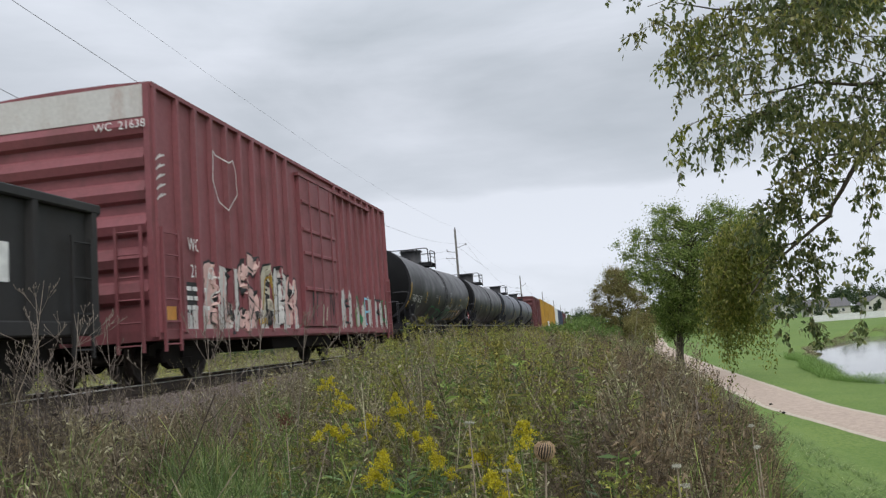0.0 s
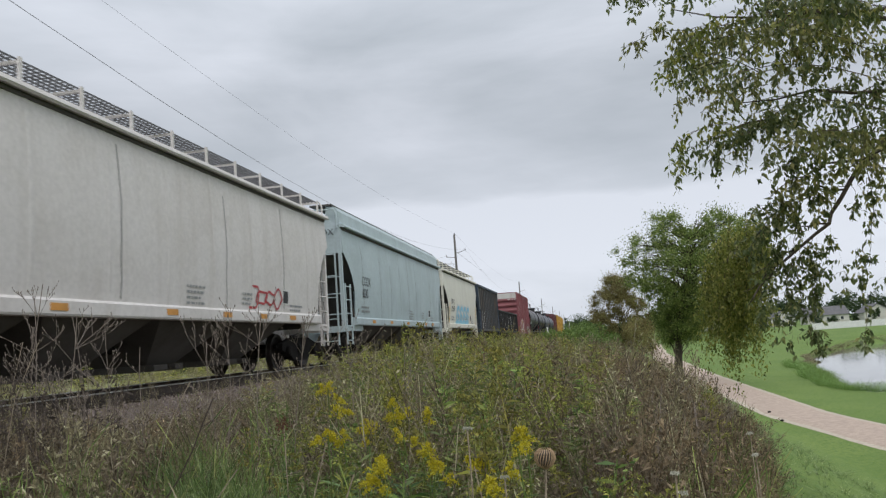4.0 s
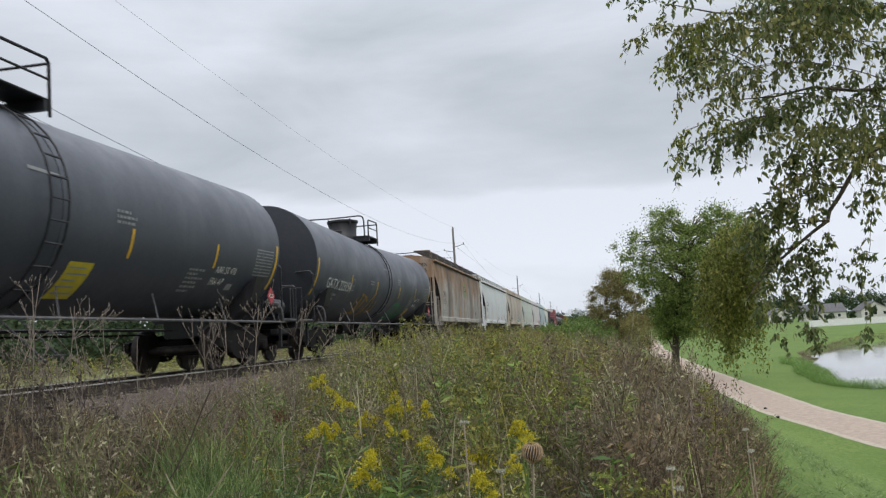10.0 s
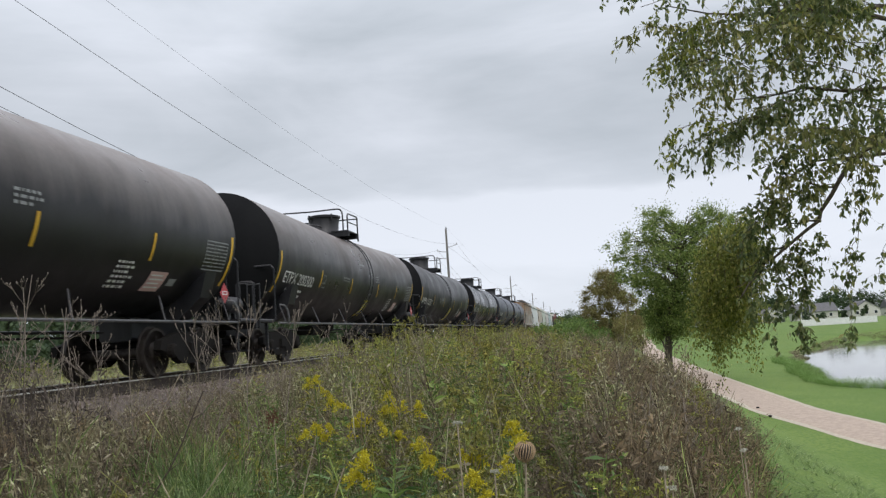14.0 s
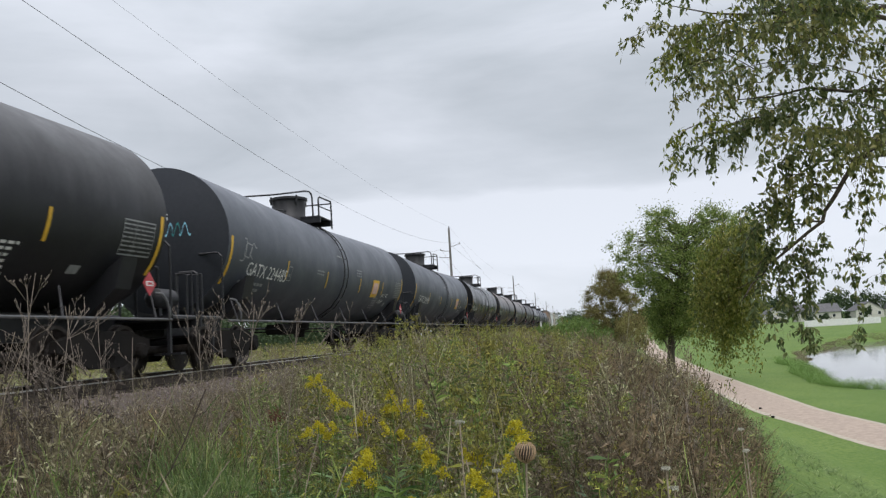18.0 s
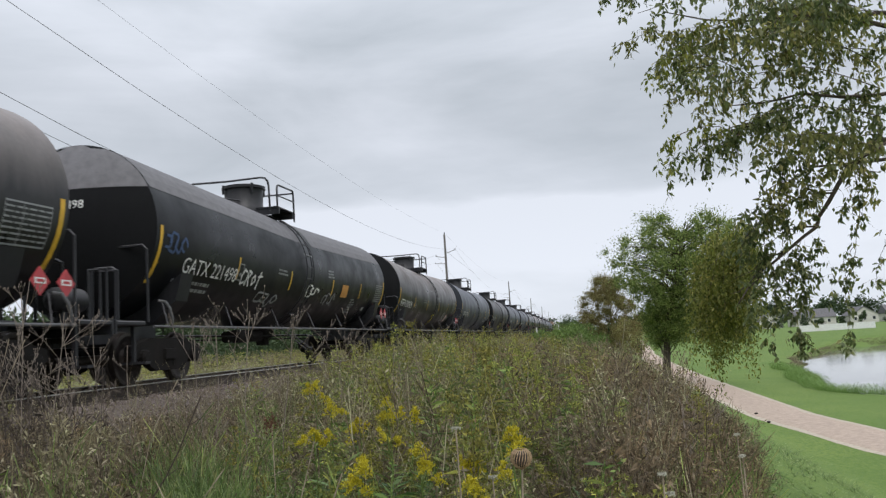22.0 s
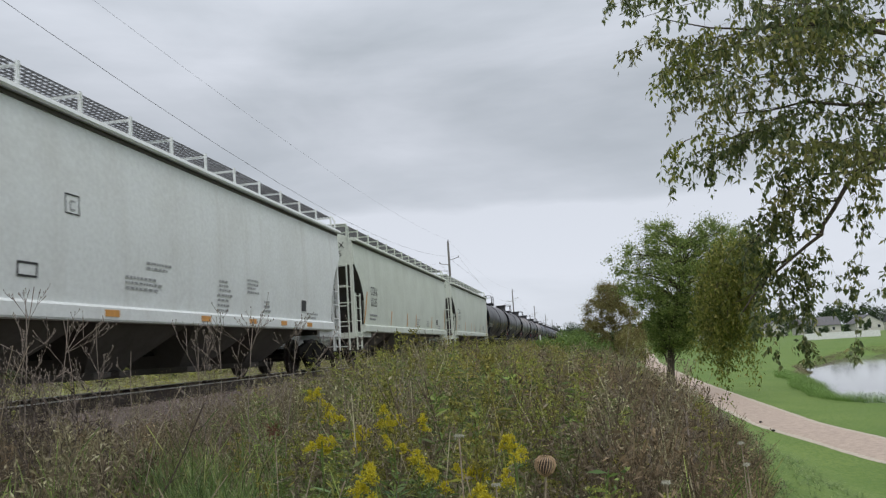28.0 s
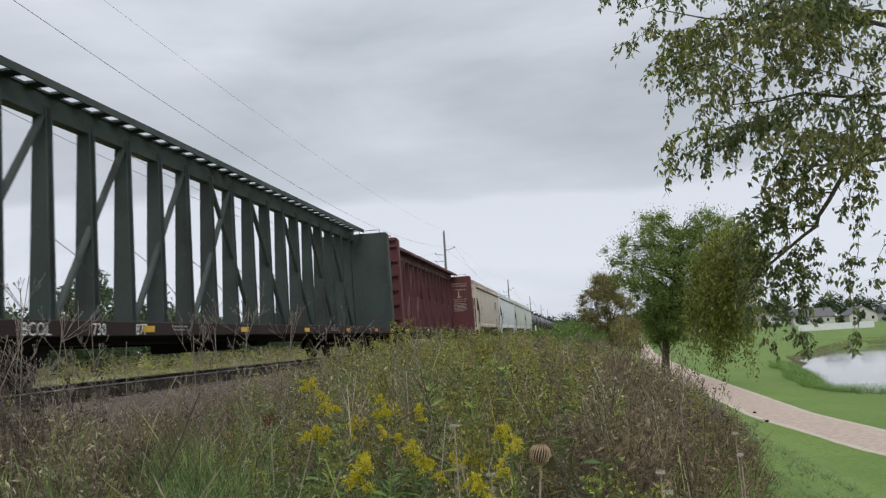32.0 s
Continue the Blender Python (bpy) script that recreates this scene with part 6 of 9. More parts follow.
def ribbed_stroke(path, width, material, lift, y0, z0, sy, sz, slant=0.0):
    """A painted stroke that follows the side's panels and posts."""
    pts = []
    for (ua, wa), (ub, wb) in zip(path, path[1:]):
        k = max(2, int(math.hypot((ub - ua) * sy, (wb - wa) * sz) / 0.07))
        pts += [(ua + (ub - ua) * i / k, wa + (wb - wa) * i / k) for i in range(k)]
    pts = [(y0 + sy * u + slant * sz * w, z0 + sz * w) for u, w in pts + [path[-1]]]
    mb, rows = Mesh(), []
    for i, (y, z) in enumerate(pts):
        (ya, za), (yb, zb) = pts[max(0, i - 1)], pts[min(len(pts) - 1, i + 1)]
        d = math.hypot(yb - ya, zb - za) + 1e-6
        ny, nz = -(zb - za) / d * width / 2, (yb - ya) / d * width / 2
        w = 1.0 + 0.12 * math.sin(9.0 * i + 3 * y0)
        for q in (-1, -0.33, 0.33, 1):
            a, c = y + q * w * ny, z + q * w * nz
            near_post = min(abs(a - p) for p in posts)
            rows.append(((1.600 if near_post < 0.05 else 1.505 if near_post > 0.075 else 1.55) + lift, a, c))
    mb.add(rows, [(4 * i + k, 4 * i + k + 1, 4 * i + 5 + k, 4 * i + 4 + k) for i in range(len(pts) - 1) for k in range(3)])
    part("graffiti", mb, material, wc)["kind"] = "stuff"


TAG = (((0.15, 0.0), (0.05, 0.55), (0.2, 1.0), (0.65, 0.95), (0.75, 0.7), (0.35, 0.5), (0.8, 0.3), (0.85, 0.0)),
       ((0.1, 1.0), (0.05, 0.35), (0.25, 0.02), (0.65, 0.05), (0.85, 0.4), (0.75, 1.0)),
       ((0.85, 0.9), (0.45, 1.0), (0.1, 0.75), (0.4, 0.5), (0.85, 0.35), (0.6, 0.02), (0.05, 0.1)),
       ((0.1, 0.0), (0.3, 0.95), (0.5, 1.05), (0.8, 0.0)),
       ((0.2, 0.0), (0.12, 1.0), (0.7, 0.9), (0.72, 0.55), (0.2, 0.48)))
for a, b, za, zb, mt, gap, sd in ((-6.9, -1.3, 0.84, 1.35, "flaking_white", 0.10, 130), (2.0, 7.6, 0.84, 1.95, "flaking_white", 0.22, 131), (2.2, 7.5, 0.95, 1.9, "pale_spray", 0.60, 132),
                                  (2.3, 7.4, 0.9, 1.75, "leaf_logo", 0.86, 133), (-0.8, 1.5, 0.98, 1.40, "cream_mark", 0.72, 134)):
    tag_fill(a, b, za, zb, posts, wc, mt, sd, gap)
for k, (y, w, h_tag) in enumerate(((-6.15, 0.62, 1.05), (-5.45, 0.72, 1.18), (-4.65, 0.95, 1.38), (-3.6, 0.80, 1.16), (-2.75, 0.72, 1.20), (-2.0, 0.62, 1.05))):
    # fat pale letters with a black outline, run together and dripping
    shape = TAG[k % 5]
    ribbed_stroke(shape, 0.46, "black_mark", 0.004 + 0.0006 * k, y, 0.98, w, h_tag - 0.05, 0.10)
    ribbed_stroke(shape, 0.36, ("pink_spray", "flaking_white", "pink_spray", "cream_mark", "flaking_white", "pink_spray")[k], 0.009 + 0.0006 * k, y, 0.98, w, h_tag - 0.05, 0.10)
    ribbed_stroke(shape, 0.05, ("flaking_white", "pink_spray", "black_mark", "gold_spray", "black_mark", "flaking_white")[k], 0.014 + 0.0006 * k, y + 0.06, 1.02, w * 0.9, h_tag * 0.85, 0.10)
for k in range(26):
    # drips
    rr = random.Random(610 + k)
    y = rr.uniform(-6.8, -1.4) if k < 17 else rr.uniform(2.2, 7.4)
    top_d = rr.uniform(1.1, 1.6)
    ribbed_stroke(((0, 1), (0, 0)), rr.uniform(0.02, 0.05), rr.choice(("flaking_white", "pale_spray", "pink_spray", "black_mark")), 0.017, y, 0.84, 1.0, top_d - 0.84)
ribbed_stroke(((0, 0), (0.6, 0.06), (1, 0)), 0.14, "gold_spray", 0.016, -3.75, 1.05, 0.8, 0.3)
for k, y in enumerate((2.5, 3.5, 4.6, 5.8, 6.8)):
    ribbed_stroke(TAG[(k + 2) % 5], 0.07, ("black_mark", "green_spray", "blue_spray", "black_mark", "green_spray")[k], 0.012, y, 0.98, 0.8, 0.85)
for k, (dy, za, zb) in enumerate(((-0.5, 1.0, 1.9), (0.25, 0.95, 1.5), (0.9, 1.05, 2.0))):
    stroke(((0.1, 0), (0.3, 1.0), (0.6, 0.2), (0.9, 0.9)), 0.06, lambda z: 1.602, wc, ("black_mark", "cream_mark", "black_mark")[k], 0.004, dy, za, 0.55, zb - za)
stroke(((0.1, 1.0), (0.18, 0.93), (0.7, 0.9), (0.85, 0.98), (0.95, 0.8), (0.98, 0.35), (0.6, 0.0), (0.25, 0.1), (0.05, 0.45), (0.1, 1.0)), 0.028, lambda z: 1.598, wc, "pinkish_white", 0.004, -5.75, 3.25, 1.15, 1.1, 0.0)
for k in range(5):
    stroke(((0.0, 0.2 * k), (0.5, 0.2 * k + 0.14), (0.15, 0.2 * k + 0.05), (0.9, 0.2 * k + 0.16)), 0.03, lambda z: 1.598, wc, "pinkish_white", 0.004, -hb + 0.02, 3.05, 0.3, 0.85, 0.0)
part("reflector", Mesh().box(1.566, 1.575, -hb + 0.1, -hb + 0.55, 1.05, 1.28), "orange_mark", wc)

gondola(-6.13, 10.40)
ribbed_hopper(-18.7, -7.0)
mw = covered_hopper(-32.15, -20.40, "short cream covered hopper with pale blue graffiti", "cream", ("MWCX", "301589"), stripes="yellow_mark", trough="", bays=3)
G_SHAPE = ((1.0, 0.80), (0.93, 0.98), (0.42, 0.93), (0.22, 0.75), (0.05, 0.22), (0.12, 0.04), (0.62, 0.02), (0.74, 0.12), (0.80, 0.42), (0.48, 0.45))
for k in range(4):
    # fat pale blue letters with a white edge, run together along the sill
    stroke(G_SHAPE, 0.42, hopper_face, mw, "pale_spray", 0.008 + 0.001 * k, -2.72 + 1.17 * k, 1.46, 0.92, 0.80, 0.28)
    stroke(G_SHAPE, 0.22, hopper_face, mw, "blue_spray", 0.014 + 0.001 * k, -2.72 + 1.17 * k, 1.46, 0.92, 0.80, 0.28)
stroke(((0, 0), (1, 0)), 0.16, hopper_face, mw, "blue_spray", 0.013, -2.9, 1.44, 4.7, 0.0)
covered_hopper(-49.0, -33.2, "long pale blue-grey covered hopper with smooth sides", "blue_grey", ("CGOX", "6030"), roofwalk="dark_slope", low_walk=True, lines=((-6.0, 1.45, 3.6), (-3.8, 1.4, 3.4), (-2.34, 1.4, 3.3), (-0.87, 1.4, 3.85), (0.57, 1.4, 3.5), (2.0, 1.4, 3.75), (4.99, 1.5, 3.2), (6.43, 1.9, 3.4)))
pk = covered_hopper(-67.6, -50.5, "off-white covered hopper with a small pink tag", "pinkish_white", ("CGOX", "3044"), seams=9, lines=((-5.0, 1.4, 3.7), (-1.4, 1.4, 3.8), (2.2, 1.4, 3.6), (5.2, 1.4, 3.8)))
spray(3.2, 5.0, 1.4, 1.9, hopper_face, pk, "red_mark", 60, 4, 0.05)
covered_hopper(-85.85, -69.4, "pale green-grey covered hopper with slanted orange bands", "pale_green", ("CGAX", "10009"), stripes="orange_mark", trough="")
tn = covered_hopper(-103.65, -87.3, "soot-stained tan covered hopper with teal graffiti", "tan", ("CGEX", "1497"), "grey_mark", 10, "tan", roofwalk="dark_slope", lines=((-4.2, 1.4, 3.8), (-2.27, 1.4, 3.9), (-0.43, 1.4, 3.9), (1.44, 1.9, 3.7), (3.32, 1.6, 3.9), (5.26, 1.6, 3.7), (7.02, 1.9, 3.6)))
SCRIPT = (((0.0, 0.95), (0.6, 0.85), (1.4, 1.0), (0.95, 0.9), (0.55, 0.0)), ((1.0, 0.5), (1.1, 0.1), (1.2, 0.6), (1.45, 0.55)), ((1.55, 0.55), (1.6, 0.05), (1.8, 0.2)), ((1.9, 0.6), (1.9, 0.0), (2.05, 0.55), (2.3, 0.5), (2.3, 0.05)),
          ((2.45, 1.0), (2.5, 0.05), (2.7, 0.1)), ((3.1, 0.5), (2.8, 0.45), (2.75, 0.1), (3.0, 0.05), (3.15, 0.5), (3.2, 0.0)), ((3.65, 0.55), (3.35, 0.5), (3.6, 0.25), (3.3, 0.0)), ((3.75, 1.05), (3.85, 0.0)), ((3.5, 0.7), (4.6, 0.75)), ((4.5, 1.0), (4.35, 0.1)))
for path in SCRIPT:
    stroke(path, 0.20, hopper_face, tn, "teal_spray", 0.009, 0.0, 1.28, 0.92, 0.66, 0.25)
for path in SCRIPT:
    stroke(path, 0.095, hopper_face, tn, "pale_spray", 0.016, 0.02, 1.30, 0.92, 0.66, 0.25)
stroke(((0, 0.5), (1, 0.6)), 0.05, hopper_face, tn, "black_mark", 0.012, -0.05, 1.85, 0.4, 0.3)
stroke(((0.5, 1.0), (0.4, 0.0)), 0.05, hopper_face, tn, "black_mark", 0.013, -0.05, 1.80, 0.4, 0.35)
stroke(((0, 1), (0.8, 1), (0.1, 0), (1, 0.1)), 0.05, hopper_face, tn, "black_mark", 0.012, 0.4, 1.9, 0.3, 0.25)
covered_hopper(-122.7, -105.25, "clean white covered hopper with slanted yellow bands", "off_white", ("CGOX", "3021"), stripes="yellow_mark", trough="", seams=5, lines=((-3.4, 1.5, 3.2), (0.9, 1.4, 3.4), (3.9, 1.4, 2.4), (5.6, 1.6, 2.6)))
sx = covered_hopper(-141.0, -124.1, "cream covered hopper streaked with orange rust", "rusty_cream", ("SAMX", "11535"), seams=8, stripes="orange_mark", trough="", roofwalk="dark_slope", lines=((-5.4, 1.4, 3.8), (-2.9, 1.4, 3.8), (-0.2, 1.4, 3.8), (2.3, 1.4, 3.8), (4.6, 1.4, 3.8)))
disc = lambda cy, cz, ry, rz, lift: Mesh().add([(hopper_face(cz + rz * math.sin(a)) + lift, cy + ry * math.cos(a), cz + rz * math.sin(a)) for a in [2 * math.pi * i / 28 for i in range(28)]], [tuple(range(28))])
logo = part("emblem", disc(0.94, 3.03, 0.46, 0.50, 0.007), "leaf_logo", sx, "faded green round emblem")
stroke(((0, 0), (1, 0)), 0.30, hopper_face, logo, "rust", 0.013, 0.56, 3.06, 0.56, 0.0)
for k in range(2):
    stroke(((0, 0), (1, 0)), 0.045, hopper_face, logo, "cream_mark", 0.018, 0.62, 3.02 + 0.09 * k, 0.42 - 0.1 * k, 0.0)

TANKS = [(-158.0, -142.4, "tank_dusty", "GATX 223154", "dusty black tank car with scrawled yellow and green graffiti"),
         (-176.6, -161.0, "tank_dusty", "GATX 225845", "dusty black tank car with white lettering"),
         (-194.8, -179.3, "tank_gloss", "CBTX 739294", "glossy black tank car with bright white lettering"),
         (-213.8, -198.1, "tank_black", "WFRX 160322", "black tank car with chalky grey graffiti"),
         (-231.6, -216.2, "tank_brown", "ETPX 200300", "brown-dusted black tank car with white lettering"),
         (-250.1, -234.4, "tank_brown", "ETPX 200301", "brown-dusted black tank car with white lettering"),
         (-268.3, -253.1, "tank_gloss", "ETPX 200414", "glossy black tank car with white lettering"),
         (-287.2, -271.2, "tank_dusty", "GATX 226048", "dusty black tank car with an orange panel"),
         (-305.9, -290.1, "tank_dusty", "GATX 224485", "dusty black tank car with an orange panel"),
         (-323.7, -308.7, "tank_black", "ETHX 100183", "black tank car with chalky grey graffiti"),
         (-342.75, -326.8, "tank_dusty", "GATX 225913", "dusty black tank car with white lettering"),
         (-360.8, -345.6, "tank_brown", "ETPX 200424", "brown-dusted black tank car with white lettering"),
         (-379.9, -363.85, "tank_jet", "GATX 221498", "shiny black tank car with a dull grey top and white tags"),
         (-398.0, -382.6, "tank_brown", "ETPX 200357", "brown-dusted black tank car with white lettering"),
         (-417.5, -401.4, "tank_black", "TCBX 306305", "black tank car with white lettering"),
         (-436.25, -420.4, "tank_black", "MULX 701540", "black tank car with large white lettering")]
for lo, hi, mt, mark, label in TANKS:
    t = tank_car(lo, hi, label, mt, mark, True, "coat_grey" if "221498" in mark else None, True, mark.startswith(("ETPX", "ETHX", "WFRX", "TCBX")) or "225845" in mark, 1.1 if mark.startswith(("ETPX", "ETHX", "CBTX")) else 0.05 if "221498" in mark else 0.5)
    if mark.endswith("223154"):
        spray(-3.4, -1.2, 1.35, 2.1, tank_face, t, "gold_spray", 90, 6, 0.06)
        spray(1.6, 3.6, 1.3, 1.9, tank_face, t, "green_spray", 91, 4, 0.12)
        part("warning_panel", shell_patch(4.3, 4.6, 1.4, 1.7), "yellow_mark", t)
    if mark.startswith("GATX") and not mark.endswith("221498"):
        writing("AAR ST 470", 0.19, 4.95, 1.98, tank_face, t, "white_mark", 0.95)
        writing("FRA AP", 0.19, 4.90, 1.76, tank_face, t, "white_mark", 0.95)
    if mark.endswith("160322"):
        writing("THERMAL PROTECTION", 0.13, -3.05, 2.36, tank_face, t, "grey_mark", 0.9)
        writing("SYSTEM EQUIPPED", 0.13, -3.05, 2.22, tank_face, t, "grey_mark", 0.9)
        spray(-3.9, -1.3, 1.30, 1.62, tank_face, t, "grey_mark", 92, 9, 0.028)
        spray(-6.4, -4.6, 1.35, 1.6, tank_face, t, "grey_mark", 93, 5, 0.05)
    if mark.endswith("100183"):
        spray(-4.6, -1.6, 1.28, 1.7, tank_face, t, "grey_mark", 94, 7, 0.035)
        spray(1.2, 3.4, 1.20, 1.6, tank_face, t, "grey_mark", 95, 5, 0.035)
    if mark.endswith("224485"):
        spray(-7.5, -6.7, 2.25, 2.75, tank_face, t, "grey_mark", 106, 3, 0.03)
    if mark.endswith("221498"):
        for k, path in enumerate((((0.9, 0.85), (0.4, 1.0), (0.05, 0.55), (0.3, 0.05), (0.9, 0.2)), ((0.1, 0.0), (0.2, 1.0), (0.8, 0.85), (0.3, 0.5), (0.9, 0.0)),
                                  ((0.5, 0.75), (0.1, 0.5), (0.4, 0.1), (0.85, 0.4), (0.5, 0.75)), ((0.5, -0.1), (0.55, 1.05), (0.55, 0.7), (0.1, 0.72), (1.0, 0.78)))):
            stroke(path, 0.05, tank_face, t, "white_mark", 0.014, -4.55 + 0.28 * k, 1.98, 0.24, 0.32, 0.15)
        spray(-3.3, -2.1, 1.62, 1.98, tank_face, t, "grey_mark", 96, 4, 0.04)
        spray(-0.25, 0.65, 1.98, 2.30, tank_face, t, "white_mark", 97, 3, 0.045)
        spray(1.3, 2.3, 1.78, 2.14, tank_face, t, "grey_mark", 105, 4, 0.04)
        part("warning_panel", shell_patch(2.85, 3.5, 2.05, 2.42), "orange_mark", t, "faded orange panel")
        spray(-7.9, -7.1, 2.28, 2.66, tank_face, t, "navy_spray", 98, 4, 0.05)
    if mark.endswith(("226048", "224485")):
        wp = part("warning_panel", shell_patch(3.45, 4.28, 1.96, 2.54), "yellow_mark", t, "orange warning panel")
        part("panel_field", shell_patch(3.55, 4.18, 2.07, 2.44, 0.012), "pink_spray", wp)
    sagged(t, (hi - lo) / 2)

covered_hopper(-455.5, -438.4, "pale green-grey covered hopper with slanted orange bands", "pale_green", ("CGAX", "10117"), stripes="orange_mark", trough="")
covered_hopper(-475.3, -457.6, "pale green-grey covered hopper with slanted orange bands", "pale_green", ("CGAX", "10125"), stripes="orange_mark", trough="")
nr = covered_hopper(-494.5, -476.9, "plain white covered hopper with orange sill reflectors", "off_white", ("WFRX", "454031"), seams=0)
stroke(((0, 0), (1, 0), (1, 1), (0, 1), (0, 0)), 0.02, hopper_face, nr, "black_mark", 0.008, -4.08, 2.60, 0.30, 0.27)
stroke(((0.8, 0.8), (0.3, 0.8), (0.2, 0.5), (0.3, 0.2), (0.8, 0.2)), 0.025, hopper_face, nr, "grey_mark", 0.008, -4.02, 2.62, 0.18, 0.2)
stroke(((0, 0), (1, 0), (1, 1), (0, 1), (0, 0)), 0.03, hopper_face, nr, "black_mark", 0.008, -5.0, 1.66, 0.36, 0.17)
for y, z, w, k in ((-2.6, 1.85, 1.5, 3), (-2.0, 2.12, 0.9, 2), (0.65, 2.02, 0.5, 3), (2.0, 2.14, 0.7, 4)):
    bars(y, z, w, k, 0.085, hopper_face, nr, "grey_mark", int(200 + 10 * y), 0.5)
sd = covered_hopper(-513.2, -496.2, "sand-coloured covered hopper with a blue tag", "sand", ("CGOX", "3104"), seams=7, trough="", stripes="orange_mark", lines=((-6.0, 1.4, 3.8), (-4.2, 1.4, 3.6), (-2.4, 1.4, 3.8), (-0.6, 1.4, 3.5), (1.2, 1.4, 3.8), (3.0, 1.4, 3.5), (4.8, 1.4, 3.6)))
WILD = (((0.0, 0.95), (0.12, 0.2), (0.3, 0.75), (0.42, 0.15), (0.62, 1.0)), ((0.5, 0.95), (0.12, 0.85), (0.18, 0.5), (0.5, 0.55), (0.2, 0.45), (0.15, 0.08), (0.6, 0.05)),
        ((0.15, 0.0), (0.1, 0.95), (0.5, 0.9), (0.5, 0.55), (0.15, 0.5), (0.7, -0.15), (0.85, -0.25)), ((0.3, 0.6), (0.1, 0.2), (0.2, -0.5)))
for k, path in enumerate(WILD):
    at = (3.95, 4.50, 4.95, 3.80)[k]
    stroke(path, 0.20, hopper_face, sd, "haze_spray", 0.008 + 0.0008 * k, at, 2.72, 0.70, 0.62, 0.12)
    stroke(path, 0.085, hopper_face, sd, "navy_spray" if k != 3 else "black_mark", 0.013 + 0.0008 * k, at, 2.72, 0.70, 0.62, 0.12)
stroke(((0, 0.8), (0.3, 0.1), (0.4, 0.9), (0.7, 0.2), (0.8, 0.8), (1.0, 0.3)), 0.025, hopper_face, sd, "grey_mark", 0.010, 6.4, 2.35, 0.8, 0.5)
centerbeam(-538.9, -515.6, "dark red centerbeam flatcar, empty, with a lattice of uprights", "maroon", (), [("CHARGEMENT ET", 0.135, 0.10, 4.14), ("DECHARGEMENT", 0.135, 0.14, 3.98), ("ATTENTION", 0.15, 0.28, 3.70), ("POUR EVITER TOUT", 0.115, 0.10, 3.05), ("BASCULEMENT", 0.115, 0.26, 2.90)], 0.36)
centerbeam(-564.1, -540.8, "dark green centerbeam flatcar, empty, with a lattice of uprights", "deep_green", (("BCOL", -9.45), ("730", -7.95), ("877", -6.8)), [], 0.26, True)

# cars ahead
for i in range(4):
    t = tank_car(31.6 + 18.6 * i, 47.2 + 18.6 * i, "black tank car with pale graffiti" if i == 0 else "plain dusty black tank car", "tank_black" if i < 2 else "tank_dusty", "TAEX 1632" if i == 0 else "", i == 0)
    if i == 0:
        spray(0.5, 6.2, 1.3, 2.2, tank_face, t, "grey_mark", 101, 8, 0.10)
        spray(-3.2, 2.0, 1.4, 2.0, tank_face, t, "green_spray", 102, 6, 0.06)
        spray(2.2, 6.0, 1.4, 1.9, tank_face, t, "gold_spray", 103, 4, 0.06)
        sagged(t, 7.8)
lead = 105.8
for i, (mt, n, label) in enumerate((("maroon", 1, "dark red ribbed boxcar far ahead in the train"), ("yellow_car", 3, "faded yellow boxcar far ahead in the train"), ("off_white", 1, "off-white boxcar far ahead in the train"), ("blue_car", 2, "dark blue boxcar far ahead in the train"),
                                    ("maroon", 2, "dark red ribbed boxcar far ahead in the train"), ("off_white", 1, "off-white boxcar far ahead in the train"), ("rust", 3, "rust-brown boxcar far ahead in the train"), ("pinkish_white", 2, "pale ribbed boxcar far ahead in the train"), ("maroon", 3, "dark red ribbed boxcar far ahead in the train"))):
    for k in range(n):
        boxcar(lead, lead + 16.2, label, mt, False, 4.9 if mt != "yellow_car" else 5.1, 7)
        lead += 18.0


# ---- poles and wires beyond the track ----
def utility_pole(y):
    p = thing("utility_pole", "tall weathered wooden utility pole carrying thin wires", "utility pole", "poles along the track", "", pose(-12.5, y, 0))
    part("shaft", Mesh().rod((0, 0, -1.3), (-0.02, 0, 11.3), 0.16, 10, 0.10), "pole", p)
    part("upper_bracket", Mesh().pipe([(0, 0, 9.4), (0.45, 0, 9.48), (1.0, 0, 9.66)], 0.03, 6).rod((1.0, 0, 9.58), (1.0, 0, 9.82), 0.04, 6), "pole", p)
    part("lower_bracket", Mesh().pipe([(0, 0, 8.95), (-0.5, 0, 8.98), (-1.0, 0, 9.12)], 0.03, 6).rod((-1.0, 0, 9.05), (-1.0, 0, 9.28), 0.04, 6), "pole", p)
    part("cable_bracket", Mesh().rod((0, 0, 8.28), (-1.12, 0, 8.36), 0.025, 6).rod((-1.1, 0, 8.32), (-1.1, 0, 8.47), 0.035, 6), "pole", p)
    part("top_insulator", Mesh().lathe([(11.28, 0.05), (11.36, 0.07), (11.42, 0.05), (11.48, 0.06), (11.52, 0.03)], "z", (0, 0, 0), 8), "wire", p)
    part("guy_wire", Mesh().rod((0, 0.1, 9.6), (2.0, 9.0, 7.6), 0.008, 4), "wire", p)


for k in range(-1, 7):
    utility_pole(80.0 * k)


def overhead_wire(name, x, ends, sag, r, label):
    pts = []
    for k in range(-1, 6):
        for i in range(16 if k < 5 else 17):
            u = i / 16
            z = ends[0] + (ends[1] - ends[0]) * u - 4 * sag * u * (1 - u)
            pts.append((x, 80.0 * (k + u), z))
    mb = Mesh().pipe(pts, r, 4)
    return solid(name, mb, "wire", label, "wire", "", "wires on the poles")


